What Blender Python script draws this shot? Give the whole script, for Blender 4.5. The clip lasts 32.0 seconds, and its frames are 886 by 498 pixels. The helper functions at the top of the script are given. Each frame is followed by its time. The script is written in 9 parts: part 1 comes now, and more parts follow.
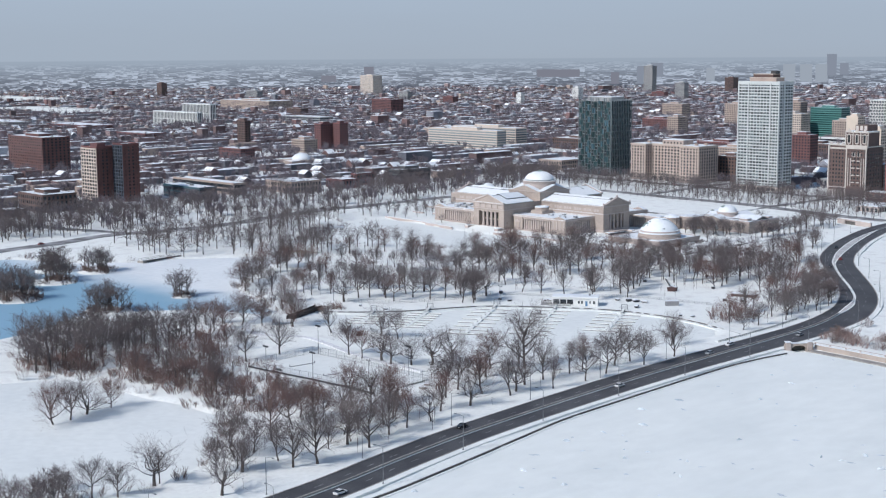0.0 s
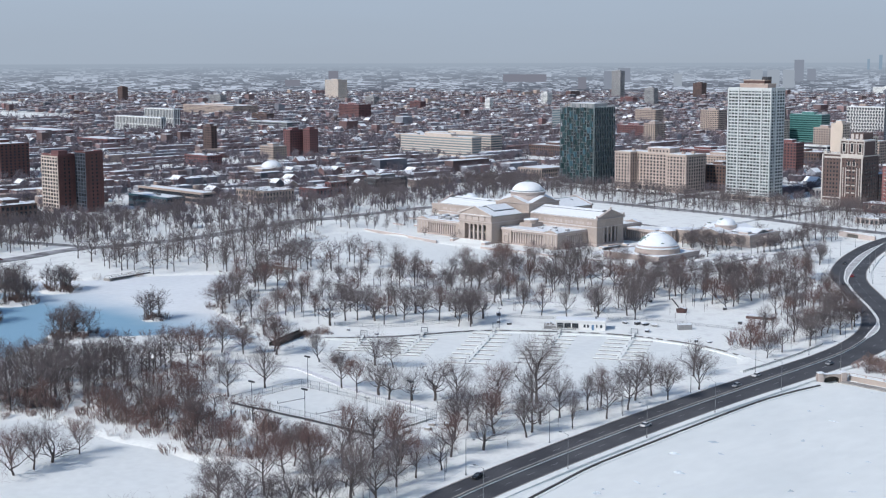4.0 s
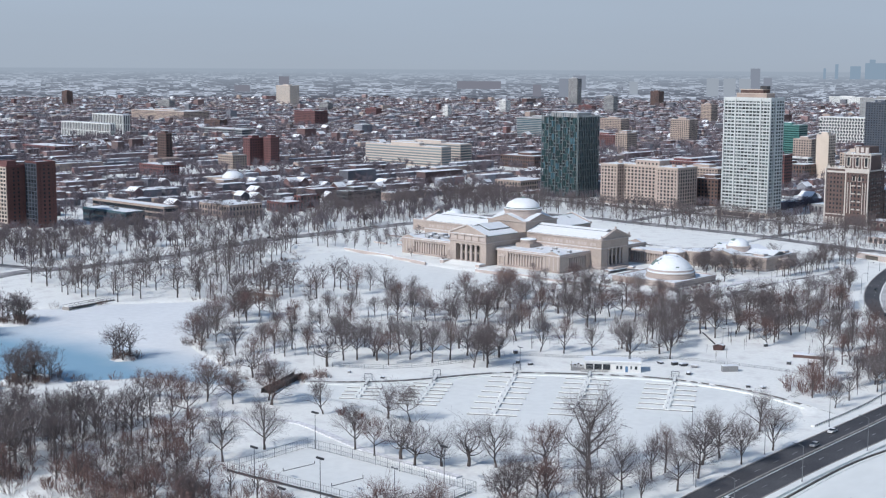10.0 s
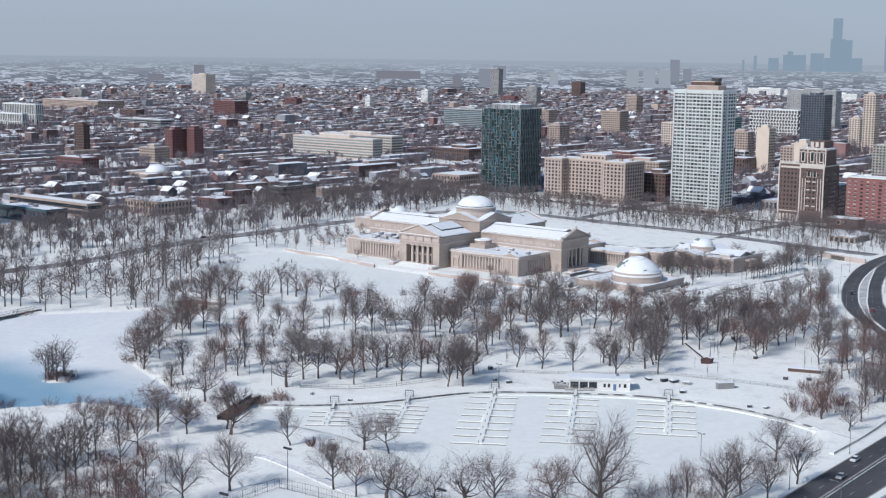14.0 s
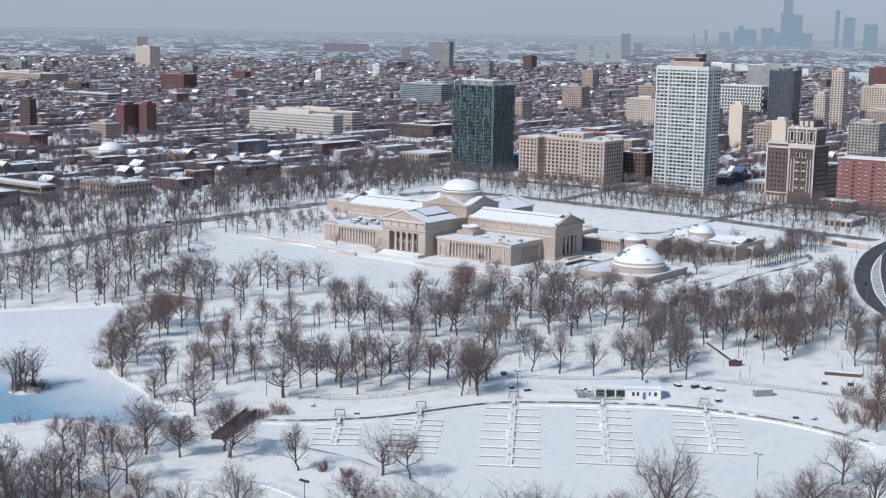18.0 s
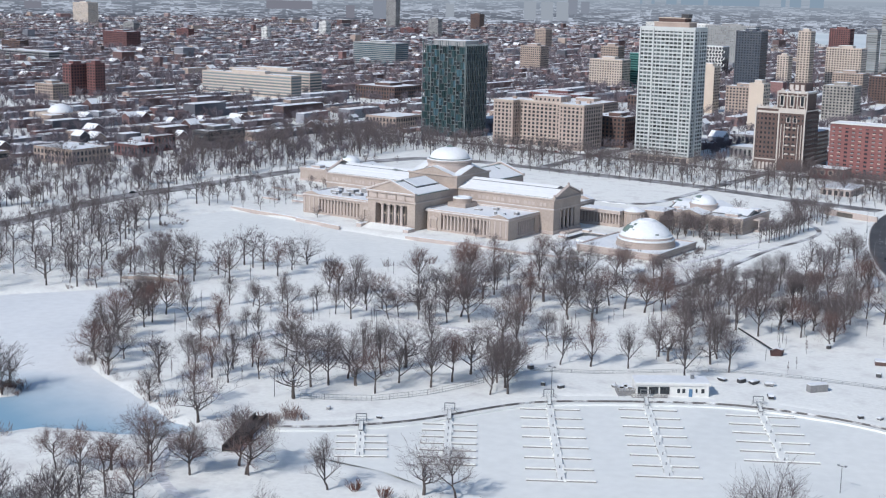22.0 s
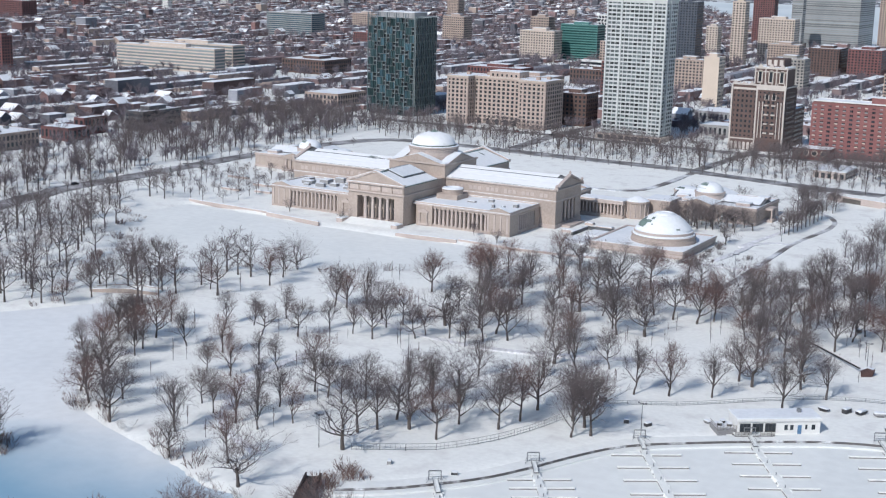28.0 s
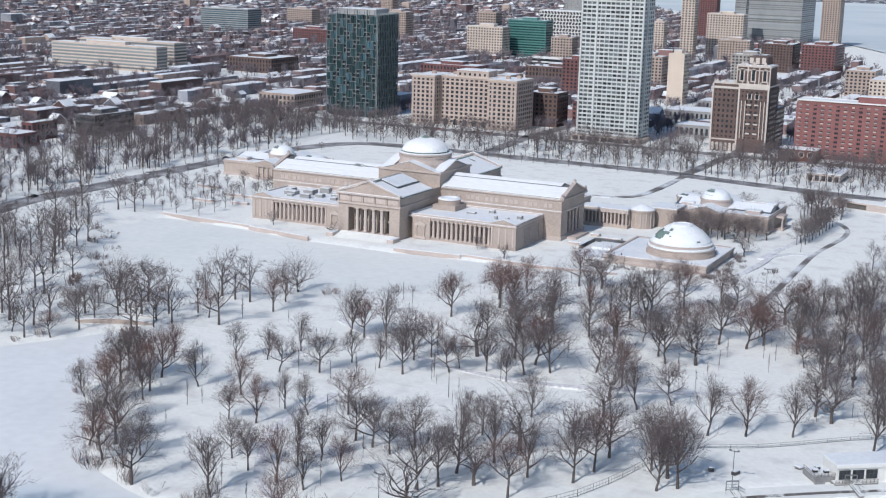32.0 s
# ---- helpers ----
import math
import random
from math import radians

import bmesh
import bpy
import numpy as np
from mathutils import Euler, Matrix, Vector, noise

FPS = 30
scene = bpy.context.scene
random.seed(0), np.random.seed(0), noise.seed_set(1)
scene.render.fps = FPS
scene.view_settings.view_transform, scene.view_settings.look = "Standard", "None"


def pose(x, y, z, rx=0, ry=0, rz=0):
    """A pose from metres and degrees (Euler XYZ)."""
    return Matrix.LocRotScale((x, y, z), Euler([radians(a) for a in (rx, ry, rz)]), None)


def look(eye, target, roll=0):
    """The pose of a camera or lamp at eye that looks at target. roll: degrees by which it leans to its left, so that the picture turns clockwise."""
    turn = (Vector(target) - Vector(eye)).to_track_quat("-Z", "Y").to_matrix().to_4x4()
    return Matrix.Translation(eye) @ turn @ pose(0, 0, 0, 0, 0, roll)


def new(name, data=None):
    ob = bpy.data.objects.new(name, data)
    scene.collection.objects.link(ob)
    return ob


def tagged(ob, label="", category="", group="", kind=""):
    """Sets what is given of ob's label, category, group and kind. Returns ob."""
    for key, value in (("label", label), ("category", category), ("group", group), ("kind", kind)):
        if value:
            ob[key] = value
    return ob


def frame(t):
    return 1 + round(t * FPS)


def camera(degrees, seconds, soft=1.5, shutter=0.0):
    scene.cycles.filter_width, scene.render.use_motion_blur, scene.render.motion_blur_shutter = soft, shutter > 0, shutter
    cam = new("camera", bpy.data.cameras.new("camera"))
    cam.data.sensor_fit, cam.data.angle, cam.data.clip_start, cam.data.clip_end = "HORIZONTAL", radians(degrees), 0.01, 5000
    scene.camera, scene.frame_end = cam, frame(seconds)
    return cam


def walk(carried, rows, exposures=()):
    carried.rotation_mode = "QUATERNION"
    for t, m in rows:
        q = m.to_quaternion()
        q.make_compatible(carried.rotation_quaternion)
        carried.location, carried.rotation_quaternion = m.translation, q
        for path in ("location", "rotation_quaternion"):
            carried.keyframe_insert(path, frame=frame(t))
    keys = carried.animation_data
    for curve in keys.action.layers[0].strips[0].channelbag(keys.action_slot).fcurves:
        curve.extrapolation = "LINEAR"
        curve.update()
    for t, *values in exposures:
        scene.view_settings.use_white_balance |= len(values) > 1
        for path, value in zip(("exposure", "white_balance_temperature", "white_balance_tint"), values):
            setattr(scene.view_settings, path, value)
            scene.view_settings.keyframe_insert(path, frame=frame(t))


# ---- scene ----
# A snowed-in park by a frozen lake, with a domed stone museum and the city behind it. x runs east, y north; the dome stands at the origin.
from collections import defaultdict

cam = camera(35.37, 32.0, soft=1.2)
PATH = [  # seconds, x, y, z, heading from east, tilt, lean
    (0, 702.52, -757.81, 127.26, 136.833, -8.130, -0.34),
    (0.5, 696.30, -754.68, 127.29, 136.610, -8.112, -0.38),
    (1, 690.07, -751.55, 127.31, 136.373, -8.101, -0.36),
    (1.5, 683.85, -748.43, 127.31, 136.157, -8.077, -0.34),
    (2, 677.63, -745.31, 127.30, 135.937, -8.056, -0.32),
    (2.5, 671.40, -742.20, 127.25, 135.737, -8.024, -0.28),
    (3, 665.18, -739.09, 127.17, 135.527, -7.999, -0.24),
    (3.5, 658.95, -736.00, 127.05, 135.354, -7.974, -0.18),
    (5.5, 633.91, -723.79, 126.41, 134.666, -7.894, -0.02),
    (6, 627.58, -720.79, 126.28, 134.456, -7.856, 0.02),
    (6.5, 621.21, -717.80, 126.18, 134.267, -7.823, 0.04),
    (7, 614.80, -714.84, 126.11, 134.095, -7.782, 0.07),
    (7.5, 608.36, -711.90, 126.06, 133.954, -7.747, 0.12),
    (8, 601.89, -708.97, 126.03, 133.847, -7.706, 0.15),
    (8.5, 595.41, -706.05, 126.02, 133.764, -7.682, 0.19),
    (9, 588.91, -703.14, 126.01, 133.616, -7.679, 0.23),
    (9.5, 582.40, -700.23, 126.00, 133.325, -7.679, 0.28),
    (10, 575.89, -697.33, 125.98, 132.849, -7.692, 0.33),
    (10.5, 569.39, -694.43, 125.95, 132.300, -7.720, 0.39),
    (11, 562.88, -691.53, 125.91, 131.760, -7.738, 0.44),
    (11.5, 556.39, -688.63, 125.87, 131.266, -7.773, 0.47),
    (12, 549.90, -685.71, 125.82, 130.851, -7.817, 0.49),
    (12.5, 543.42, -682.80, 125.78, 130.430, -7.863, 0.52),
    (13, 536.96, -679.87, 125.75, 130.033, -7.937, 0.58),
    (13.5, 530.51, -676.93, 125.73, 129.604, -8.006, 0.63),
    (14, 524.08, -673.97, 125.73, 129.205, -8.085, 0.67),
    (14.5, 517.67, -671.01, 125.74, 128.809, -8.173, 0.68),
    (16.5, 492.15, -659.09, 125.90, 127.536, -8.703, 0.85),
    (17, 485.78, -656.13, 125.94, 127.264, -8.837, 0.85),
    (17.5, 479.40, -653.19, 125.97, 127.002, -8.988, 0.89),
    (18, 473.03, -650.28, 125.98, 126.746, -9.155, 0.95),
    (18.5, 466.64, -647.39, 125.97, 126.473, -9.348, 1.03),
    (19, 460.23, -644.53, 125.93, 126.173, -9.543, 1.09),
    (19.5, 453.81, -641.70, 125.88, 125.850, -9.763, 1.15),
    (20, 447.37, -638.90, 125.82, 125.516, -9.970, 1.20),
    (20.5, 440.91, -636.13, 125.73, 125.167, -10.200, 1.21),
    (21, 434.42, -633.38, 125.64, 124.822, -10.423, 1.21),
    (21.5, 427.89, -630.66, 125.53, 124.446, -10.626, 1.26),
    (22, 421.34, -627.97, 125.41, 124.059, -10.811, 1.30),
    (22.5, 414.74, -625.30, 125.28, 123.690, -10.978, 1.28),
    (23, 408.12, -622.65, 125.15, 123.279, -11.122, 1.30),
    (23.5, 401.47, -620.01, 125.01, 122.907, -11.232, 1.34),
    (24, 394.81, -617.37, 124.88, 122.529, -11.355, 1.38),
    (24.5, 388.13, -614.74, 124.76, 122.137, -11.461, 1.42),
    (25, 381.46, -612.11, 124.64, 121.744, -11.553, 1.47),
    (25.5, 374.78, -609.46, 124.53, 121.345, -11.655, 1.52),
    (27.5, 348.21, -598.69, 124.28, 119.761, -11.942, 1.51),
    (28, 341.61, -595.97, 124.23, 119.330, -11.978, 1.53),
    (28.5, 335.02, -593.24, 124.17, 118.899, -12.025, 1.52),
    (29, 328.45, -590.52, 124.10, 118.459, -12.034, 1.52),
    (29.5, 321.89, -587.80, 124.00, 118.006, -12.095, 1.54),
    (30, 315.34, -585.09, 123.89, 117.582, -12.092, 1.56),
    (30.5, 308.80, -582.39, 123.76, 117.151, -12.108, 1.59),
    (31, 302.27, -579.69, 123.61, 116.721, -12.097, 1.62),
    (31.5, 295.74, -576.99, 123.46, 116.309, -12.114, 1.61),
    (32, 289.21, -574.30, 123.31, 115.892, -12.125, 1.56),
]


def heading(x, y, z, az, el, lean):
    a, e = radians(az), radians(el)
    way = Vector((math.cos(e) * math.cos(a), math.cos(e) * math.sin(a), math.sin(e)))
    return look((x, y, z), Vector((x, y, z)) + 500 * way, lean)


walk(cam, [(t, heading(*row)) for t, *row in PATH], [(0, 0.06, 6060, 12.2), (32, 0.01, 6160, 13.2)])

# ---- light: a clear, hazy winter noon ----
SUN_FROM = Vector((-0.10, -0.77, 0.63)).normalized()
world = bpy.data.worlds.new("winter_sky")
scene.world = world
world.use_nodes = True
wn = world.node_tree.nodes
sky = wn.new("ShaderNodeTexSky")
sky.sky_type = "NISHITA"
sky.sun_disc = False
sky.sun_elevation, sky.sun_rotation = radians(39), radians(187)
sky.air_density, sky.dust_density, sky.ozone_density, sky.altitude = 1.35, 0.5, 2.4, 180
world.node_tree.links.new(sky.outputs[0], wn["Background"].inputs[0])
wn["Background"].inputs[1].default_value = 0.092
sun = new("sun", bpy.data.lights.new("sun", "SUN"))
sun.data.energy, sun.data.angle, sun.data.color = 3.45, radians(0.6), (1.0, 0.95, 0.872)
sun.matrix_world = look(SUN_FROM * 900, (0, 0, 0))


# ---- materials ----
def nodes_of(name):
    m = bpy.data.materials.new(name)
    m.use_nodes = True
    return m, m.node_tree.nodes, m.node_tree.links, m.node_tree.nodes["Principled BSDF"]


def surface(name, col, col2, rough=0.8, coarse=0.05, fine=1.5, mixing=(0.4, 0.65), grain=0.25, bump=0.3, depth=0.1, metal=0.0, stretch=(1, 1, 1), rnd=0.0):
    """A weathered surface: two colours in broad patches, a fine grain and a fine relief, at real size."""
    m, n, l, b = nodes_of(name)
    geo = n.new("ShaderNodeNewGeometry")
    mp = n.new("ShaderNodeMapping")
    mp.inputs["Scale"].default_value = stretch
    l.new(geo.outputs["Position"], mp.inputs[0])
    big, small = n.new("ShaderNodeTexNoise"), n.new("ShaderNodeTexNoise")
    big.inputs["Scale"].default_value, big.inputs["Detail"].default_value = coarse, 6
    small.inputs["Scale"].default_value, small.inputs["Detail"].default_value = fine, 4
    l.new(mp.outputs[0], big.inputs["Vector"])
    l.new(mp.outputs[0], small.inputs["Vector"])
    ramp = n.new("ShaderNodeMapRange")
    ramp.inputs[1].default_value, ramp.inputs[2].default_value = mixing
    l.new(big.outputs[0], ramp.inputs[0])
    mix = n.new("ShaderNodeMix")
    mix.data_type = "RGBA"
    mix.inputs[6].default_value, mix.inputs[7].default_value = (*col, 1), (*col2, 1)
    l.new(ramp.outputs[0], mix.inputs[0])
    hsv = n.new("ShaderNodeHueSaturation")
    val = n.new("ShaderNodeMapRange")
    val.inputs[1].default_value, val.inputs[2].default_value, val.inputs[3].default_value, val.inputs[4].default_value = 0.3, 0.7, 1 - grain, 1 + grain
    l.new(small.outputs[0], val.inputs[0])
    last = val.outputs[0]
    if rnd:
        info = n.new("ShaderNodeObjectInfo")
        isl = n.new("ShaderNodeMapRange")
        isl.inputs[3].default_value, isl.inputs[4].default_value = 1 - rnd, 1 + rnd
        add = n.new("ShaderNodeMath")
        add.operation = "ADD"
        geo2 = n.new("ShaderNodeNewGeometry")
        l.new(info.outputs["Random"], add.inputs[0])
        l.new(geo2.outputs["Random Per Island"], add.inputs[1])
        half = n.new("ShaderNodeMath")
        half.operation = "FRACT"
        l.new(add.outputs[0], half.inputs[0])
        l.new(half.outputs[0], isl.inputs[0])
        mul = n.new("ShaderNodeMath")
        mul.operation = "MULTIPLY"
        l.new(isl.outputs[0], mul.inputs[0])
        l.new(last, mul.inputs[1])
        last = mul.outputs[0]
    l.new(last, hsv.inputs["Value"])
    l.new(mix.outputs[2], hsv.inputs["Color"])
    l.new(hsv.outputs[0], b.inputs["Base Color"])
    b.inputs["Roughness"].default_value, b.inputs["Metallic"].default_value = rough, metal
    bp = n.new("ShaderNodeBump")
    bp.inputs["Strength"].default_value, bp.inputs["Distance"].default_value = bump, depth
    l.new(small.outputs[0], bp.inputs["Height"])
    l.new(bp.outputs[0], b.inputs["Normal"])
    return m


def glassy(name, col, rough=0.12, rnd=0.35):
    m, n, l, b = nodes_of(name)
    info, geo = n.new("ShaderNodeObjectInfo"), n.new("ShaderNodeNewGeometry")
    add, fr = n.new("ShaderNodeMath"), n.new("ShaderNodeMath")
    add.operation, fr.operation = "ADD", "FRACT"
    l.new(info.outputs["Random"], add.inputs[0])
    l.new(geo.outputs["Random Per Island"], add.inputs[1])
    l.new(add.outputs[0], fr.inputs[0])
    rg = n.new("ShaderNodeMapRange")
    rg.inputs[3].default_value, rg.inputs[4].default_value = 1 - rnd, 1 + rnd
    l.new(fr.outputs[0], rg.inputs[0])
    hsv = n.new("ShaderNodeHueSaturation")
    hsv.inputs["Color"].default_value = (*col, 1)
    l.new(rg.outputs[0], hsv.inputs["Value"])
    l.new(hsv.outputs[0], b.inputs["Base Color"])
    b.inputs["Roughness"].default_value, b.inputs["IOR"].default_value = rough, 1.5
    return m


SNOW = surface("snow", (0.79, 0.805, 0.775), (0.70, 0.72, 0.705), 0.75, 0.035, 0.45, (0.42, 0.72), 0.05, 0.5, 0.35)
TRODDEN = surface("trodden_snow", (0.785, 0.80, 0.77), (0.61, 0.605, 0.59), 0.8, 0.11, 0.6, (0.52, 0.80), 0.05, 0.35, 0.35)
CITY_SNOW = surface("house_roof_snow", (0.81, 0.83, 0.85), (0.74, 0.765, 0.79), 0.75, 0.08, 0.7, (0.45, 0.7), 0.05, 0.4, 0.2)
SLUSHY_KERB = surface("slushy_concrete", (0.38, 0.375, 0.37), (0.55, 0.555, 0.56), 0.85, 0.2, 1.2, (0.4, 0.65), 0.2)
ROOF_SNOW = surface("roof_snow", (0.745, 0.775, 0.80), (0.675, 0.71, 0.745), 0.75, 0.08, 0.7, (0.45, 0.7), 0.05, 0.4, 0.2)
LAKE_ICE = surface("lake_ice", (0.78, 0.80, 0.77), (0.71, 0.735, 0.712), 0.6, 0.045, 0.22, (0.45, 0.78), 0.03, 0.5, 0.4, stretch=(1, 0.45, 1))
ASPHALT = surface("asphalt", (0.050, 0.050, 0.055), (0.095, 0.095, 0.10), 0.75, 0.06, 2.0, (0.4, 0.75), 0.25, 0.2, 0.02)
STREET = surface("salted_street", (0.13, 0.125, 0.125), (0.42, 0.42, 0.43), 0.8, 0.08, 0.8, (0.4, 0.7), 0.3, 0.2, 0.03)
MARKING = surface("road_marking", (0.42, 0.42, 0.42), (0.2, 0.2, 0.2), 0.6, 0.3, 3)
STONE = surface("limestone", (0.42, 0.352, 0.308), (0.35, 0.297, 0.262), 0.8, 0.09, 1.2, (0.35, 0.7), 0.10, 0.25, 0.06)
STONE_TRIM = surface("pale_limestone", (0.49, 0.42, 0.385), (0.42, 0.36, 0.33), 0.8, 0.15, 1.5, (0.35, 0.7), 0.10, 0.2, 0.05)
# dark concrete: underpass shade put into the colour; also the revetment's dark face
DARK_CONCRETE = surface("shade_dark_concrete", (0.12, 0.11, 0.10), (0.08, 0.075, 0.07), 0.85, 0.2, 1.5)
PORCH_SHADE = surface("porch_shade", (0.075, 0.07, 0.06), (0.05, 0.055, 0.05), 0.5, 0.4, 3.0, metal=0.5)
PATCHY = surface("patchy_roof_snow", (0.77, 0.79, 0.805), (0.15, 0.19, 0.175), 0.75, 0.15, 0.8, (0.655, 0.69), 0.05, 0.5, 0.2, stretch=(0.3, 1, 1))
COPPER = surface("green_copper", (0.19, 0.27, 0.24), (0.10, 0.13, 0.12), 0.6, 0.2, 1.5, (0.35, 0.65), 0.25)
DARK_ROOF = surface("dark_roof_edge", (0.07, 0.075, 0.08), (0.13, 0.135, 0.14), 0.7, 0.2, 1.5)
BRICK_RED = surface("red_brick", (0.165, 0.073, 0.07), (0.125, 0.058, 0.058), 0.85, 0.15, 2.5, (0.35, 0.7), 0.18, 0.3, 0.03, rnd=0.12)
BRICK_BROWN = surface("brown_brick", (0.122, 0.077, 0.066), (0.09, 0.058, 0.052), 0.85, 0.15, 2.5, (0.35, 0.7), 0.18, 0.3, 0.03)
BRICK_TAN = surface("tan_brick", (0.385, 0.305, 0.26), (0.315, 0.25, 0.215), 0.85, 0.12, 2.0, (0.35, 0.7), 0.12, 0.25, 0.03)
CREAM = surface("cream_terracotta", (0.54, 0.455, 0.39), (0.46, 0.39, 0.335), 0.75, 0.12, 2.0, (0.35, 0.7), 0.10)
TOWER_PANEL = surface("pale_tower_concrete", (0.54, 0.565, 0.56), (0.46, 0.485, 0.485), 0.7, 0.1, 2.0, (0.35, 0.7), 0.08)
# real panels on the blue-glass high-rise, painted shade on the west brick tower
SLATE_AND_SHADE = surface("slate_blue_panel_and_shade", (0.045, 0.058, 0.085), (0.075, 0.085, 0.105), 0.5, 0.3, 2.0)
WHITE_PANEL = surface("white_concrete", (0.66, 0.66, 0.645), (0.57, 0.572, 0.56), 0.7, 0.1, 2.0, (0.35, 0.7), 0.08)
GREY_PANEL = surface("grey_concrete", (0.30, 0.30, 0.30), (0.22, 0.22, 0.225), 0.8, 0.08, 1.5, (0.35, 0.7), 0.15)
HOUSE_WALL = surface("house_brick", (0.165, 0.095, 0.092), (0.20, 0.15, 0.148), 0.85, 0.012, 1.0, (0.4, 0.6), 0.25, rnd=0.45)
# siding made bluer and paler: distance haze put into the wall colour
HOUSE_HAZE_GREY = surface("hazed_house_siding", (0.13, 0.135, 0.16), (0.24, 0.25, 0.28), 0.85, 0.015, 1.0, (0.4, 0.6), 0.25, rnd=0.45)
BARK = surface("bark", (0.095, 0.08, 0.074), (0.07, 0.06, 0.056), 0.9, 0.3, 3.0, (0.35, 0.7), 0.3, rnd=0.2)
TWIG = surface("twigs", (0.138, 0.113, 0.113), (0.118, 0.101, 0.105), 0.9, 0.04, 2.0, (0.35, 0.65), 0.25, 0.0, rnd=0.22)
BRUSH = surface("brush", (0.172, 0.116, 0.10), (0.132, 0.097, 0.088), 0.9, 0.05, 2.0, (0.35, 0.65), 0.3, 0.0, rnd=0.3)
# city twigs tinted grey-purple, the haze over the city put into their colour
CITY_TWIG_HAZED = surface("hazed_street_twigs", (0.160, 0.135, 0.152), (0.132, 0.115, 0.134), 0.9, 0.02, 1.0, (0.35, 0.65), 0.2, 0.0, rnd=0.25)
TWIG_RED = surface("reddish_twigs", (0.168, 0.104, 0.094), (0.138, 0.093, 0.088), 0.9, 0.04, 2.0, (0.35, 0.65), 0.25, 0.0, rnd=0.2)
SAPLING_RED = surface("pinkish_saplings", (0.26, 0.178, 0.158), (0.205, 0.15, 0.138), 0.9, 0.05, 2.0, (0.35, 0.65), 0.3, 0.0, rnd=0.3)
TWIG_GREY = surface("grey_twigs", (0.155, 0.131, 0.129), (0.128, 0.112, 0.113), 0.9, 0.04, 2.0, (0.35, 0.65), 0.25, 0.0, rnd=0.2)
BRICK_DARK = surface("dark_red_brick", (0.125, 0.058, 0.052), (0.09, 0.045, 0.042), 0.85, 0.15, 2.5, (0.35, 0.7), 0.18, 0.3, 0.03)
HOTEL_BRICK = surface("pinkish_cream_brick", (0.445, 0.36, 0.315), (0.375, 0.305, 0.27), 0.8, 0.12, 2.0, (0.35, 0.7), 0.12)
BRICK_PINK = surface("rose_brick", (0.25, 0.11, 0.105), (0.195, 0.088, 0.086), 0.85, 0.15, 2.5, (0.35, 0.7), 0.15, 0.3, 0.03)
BRICK_UMBER = surface("umber_brick", (0.13, 0.086, 0.077), (0.10, 0.07, 0.063), 0.85, 0.15, 2.5, (0.35, 0.7), 0.15, 0.3, 0.03)
SAND = surface("sand_concrete", (0.60, 0.51, 0.425), (0.53, 0.45, 0.375), 0.8, 0.06, 1.0, (0.35, 0.7), 0.06)
ALUMINIUM = surface("pale_aluminium", (0.235, 0.275, 0.285), (0.19, 0.225, 0.235), 0.4, 0.3, 3.0, metal=0.3)
TEAL_BAND = surface("teal_spandrel", (0.075, 0.20, 0.185), (0.06, 0.165, 0.155), 0.4, 0.1, 1.0)
# timber darkened further, the footbridge's shaded side put into its colour
DARK_WOOD = surface("weathered_timber", (0.034, 0.029, 0.027), (0.024, 0.021, 0.02), 0.85, 0.4, 4.0)
METAL = surface("galvanised_metal", (0.28, 0.29, 0.30), (0.2, 0.205, 0.21), 0.45, 0.5, 5.0, metal=0.7)
DARK_METAL = surface("dark_metal", (0.05, 0.05, 0.055), (0.08, 0.08, 0.085), 0.5, 0.5, 5.0, metal=0.4)
CONCRETE = surface("concrete", (0.33, 0.31, 0.285), (0.24, 0.225, 0.21), 0.85, 0.15, 2.0)
WALL_WHITE = surface("white_paint", (0.74, 0.74, 0.72), (0.66, 0.66, 0.645), 0.6, 0.4, 3.0, (0.35, 0.7), 0.05)
GLASS_DARK = glassy("dark_glass", (0.035, 0.042, 0.05))
GLASS_TOWER = glassy("grey_green_glass", (0.032, 0.060, 0.066), 0.10, 0.4)
GLASS_GREY = glassy("grey_glass", (0.085, 0.10, 0.105), 0.15, 0.75)
GLASS_TEAL = glassy("teal_glass", (0.03, 0.085, 0.085), 0.15, 0.45)
TERRACOTTA = surface("white_terracotta", (0.55, 0.505, 0.465), (0.47, 0.43, 0.395), 0.7, 0.15, 2.0, (0.35, 0.7), 0.08)
GLASS_BLUE = glassy("blue_glass", (0.055, 0.105, 0.13), 0.15, 0.3)
GLASS_PALE = glassy("pale_glass", (0.22, 0.25, 0.26), 0.2, 0.5)


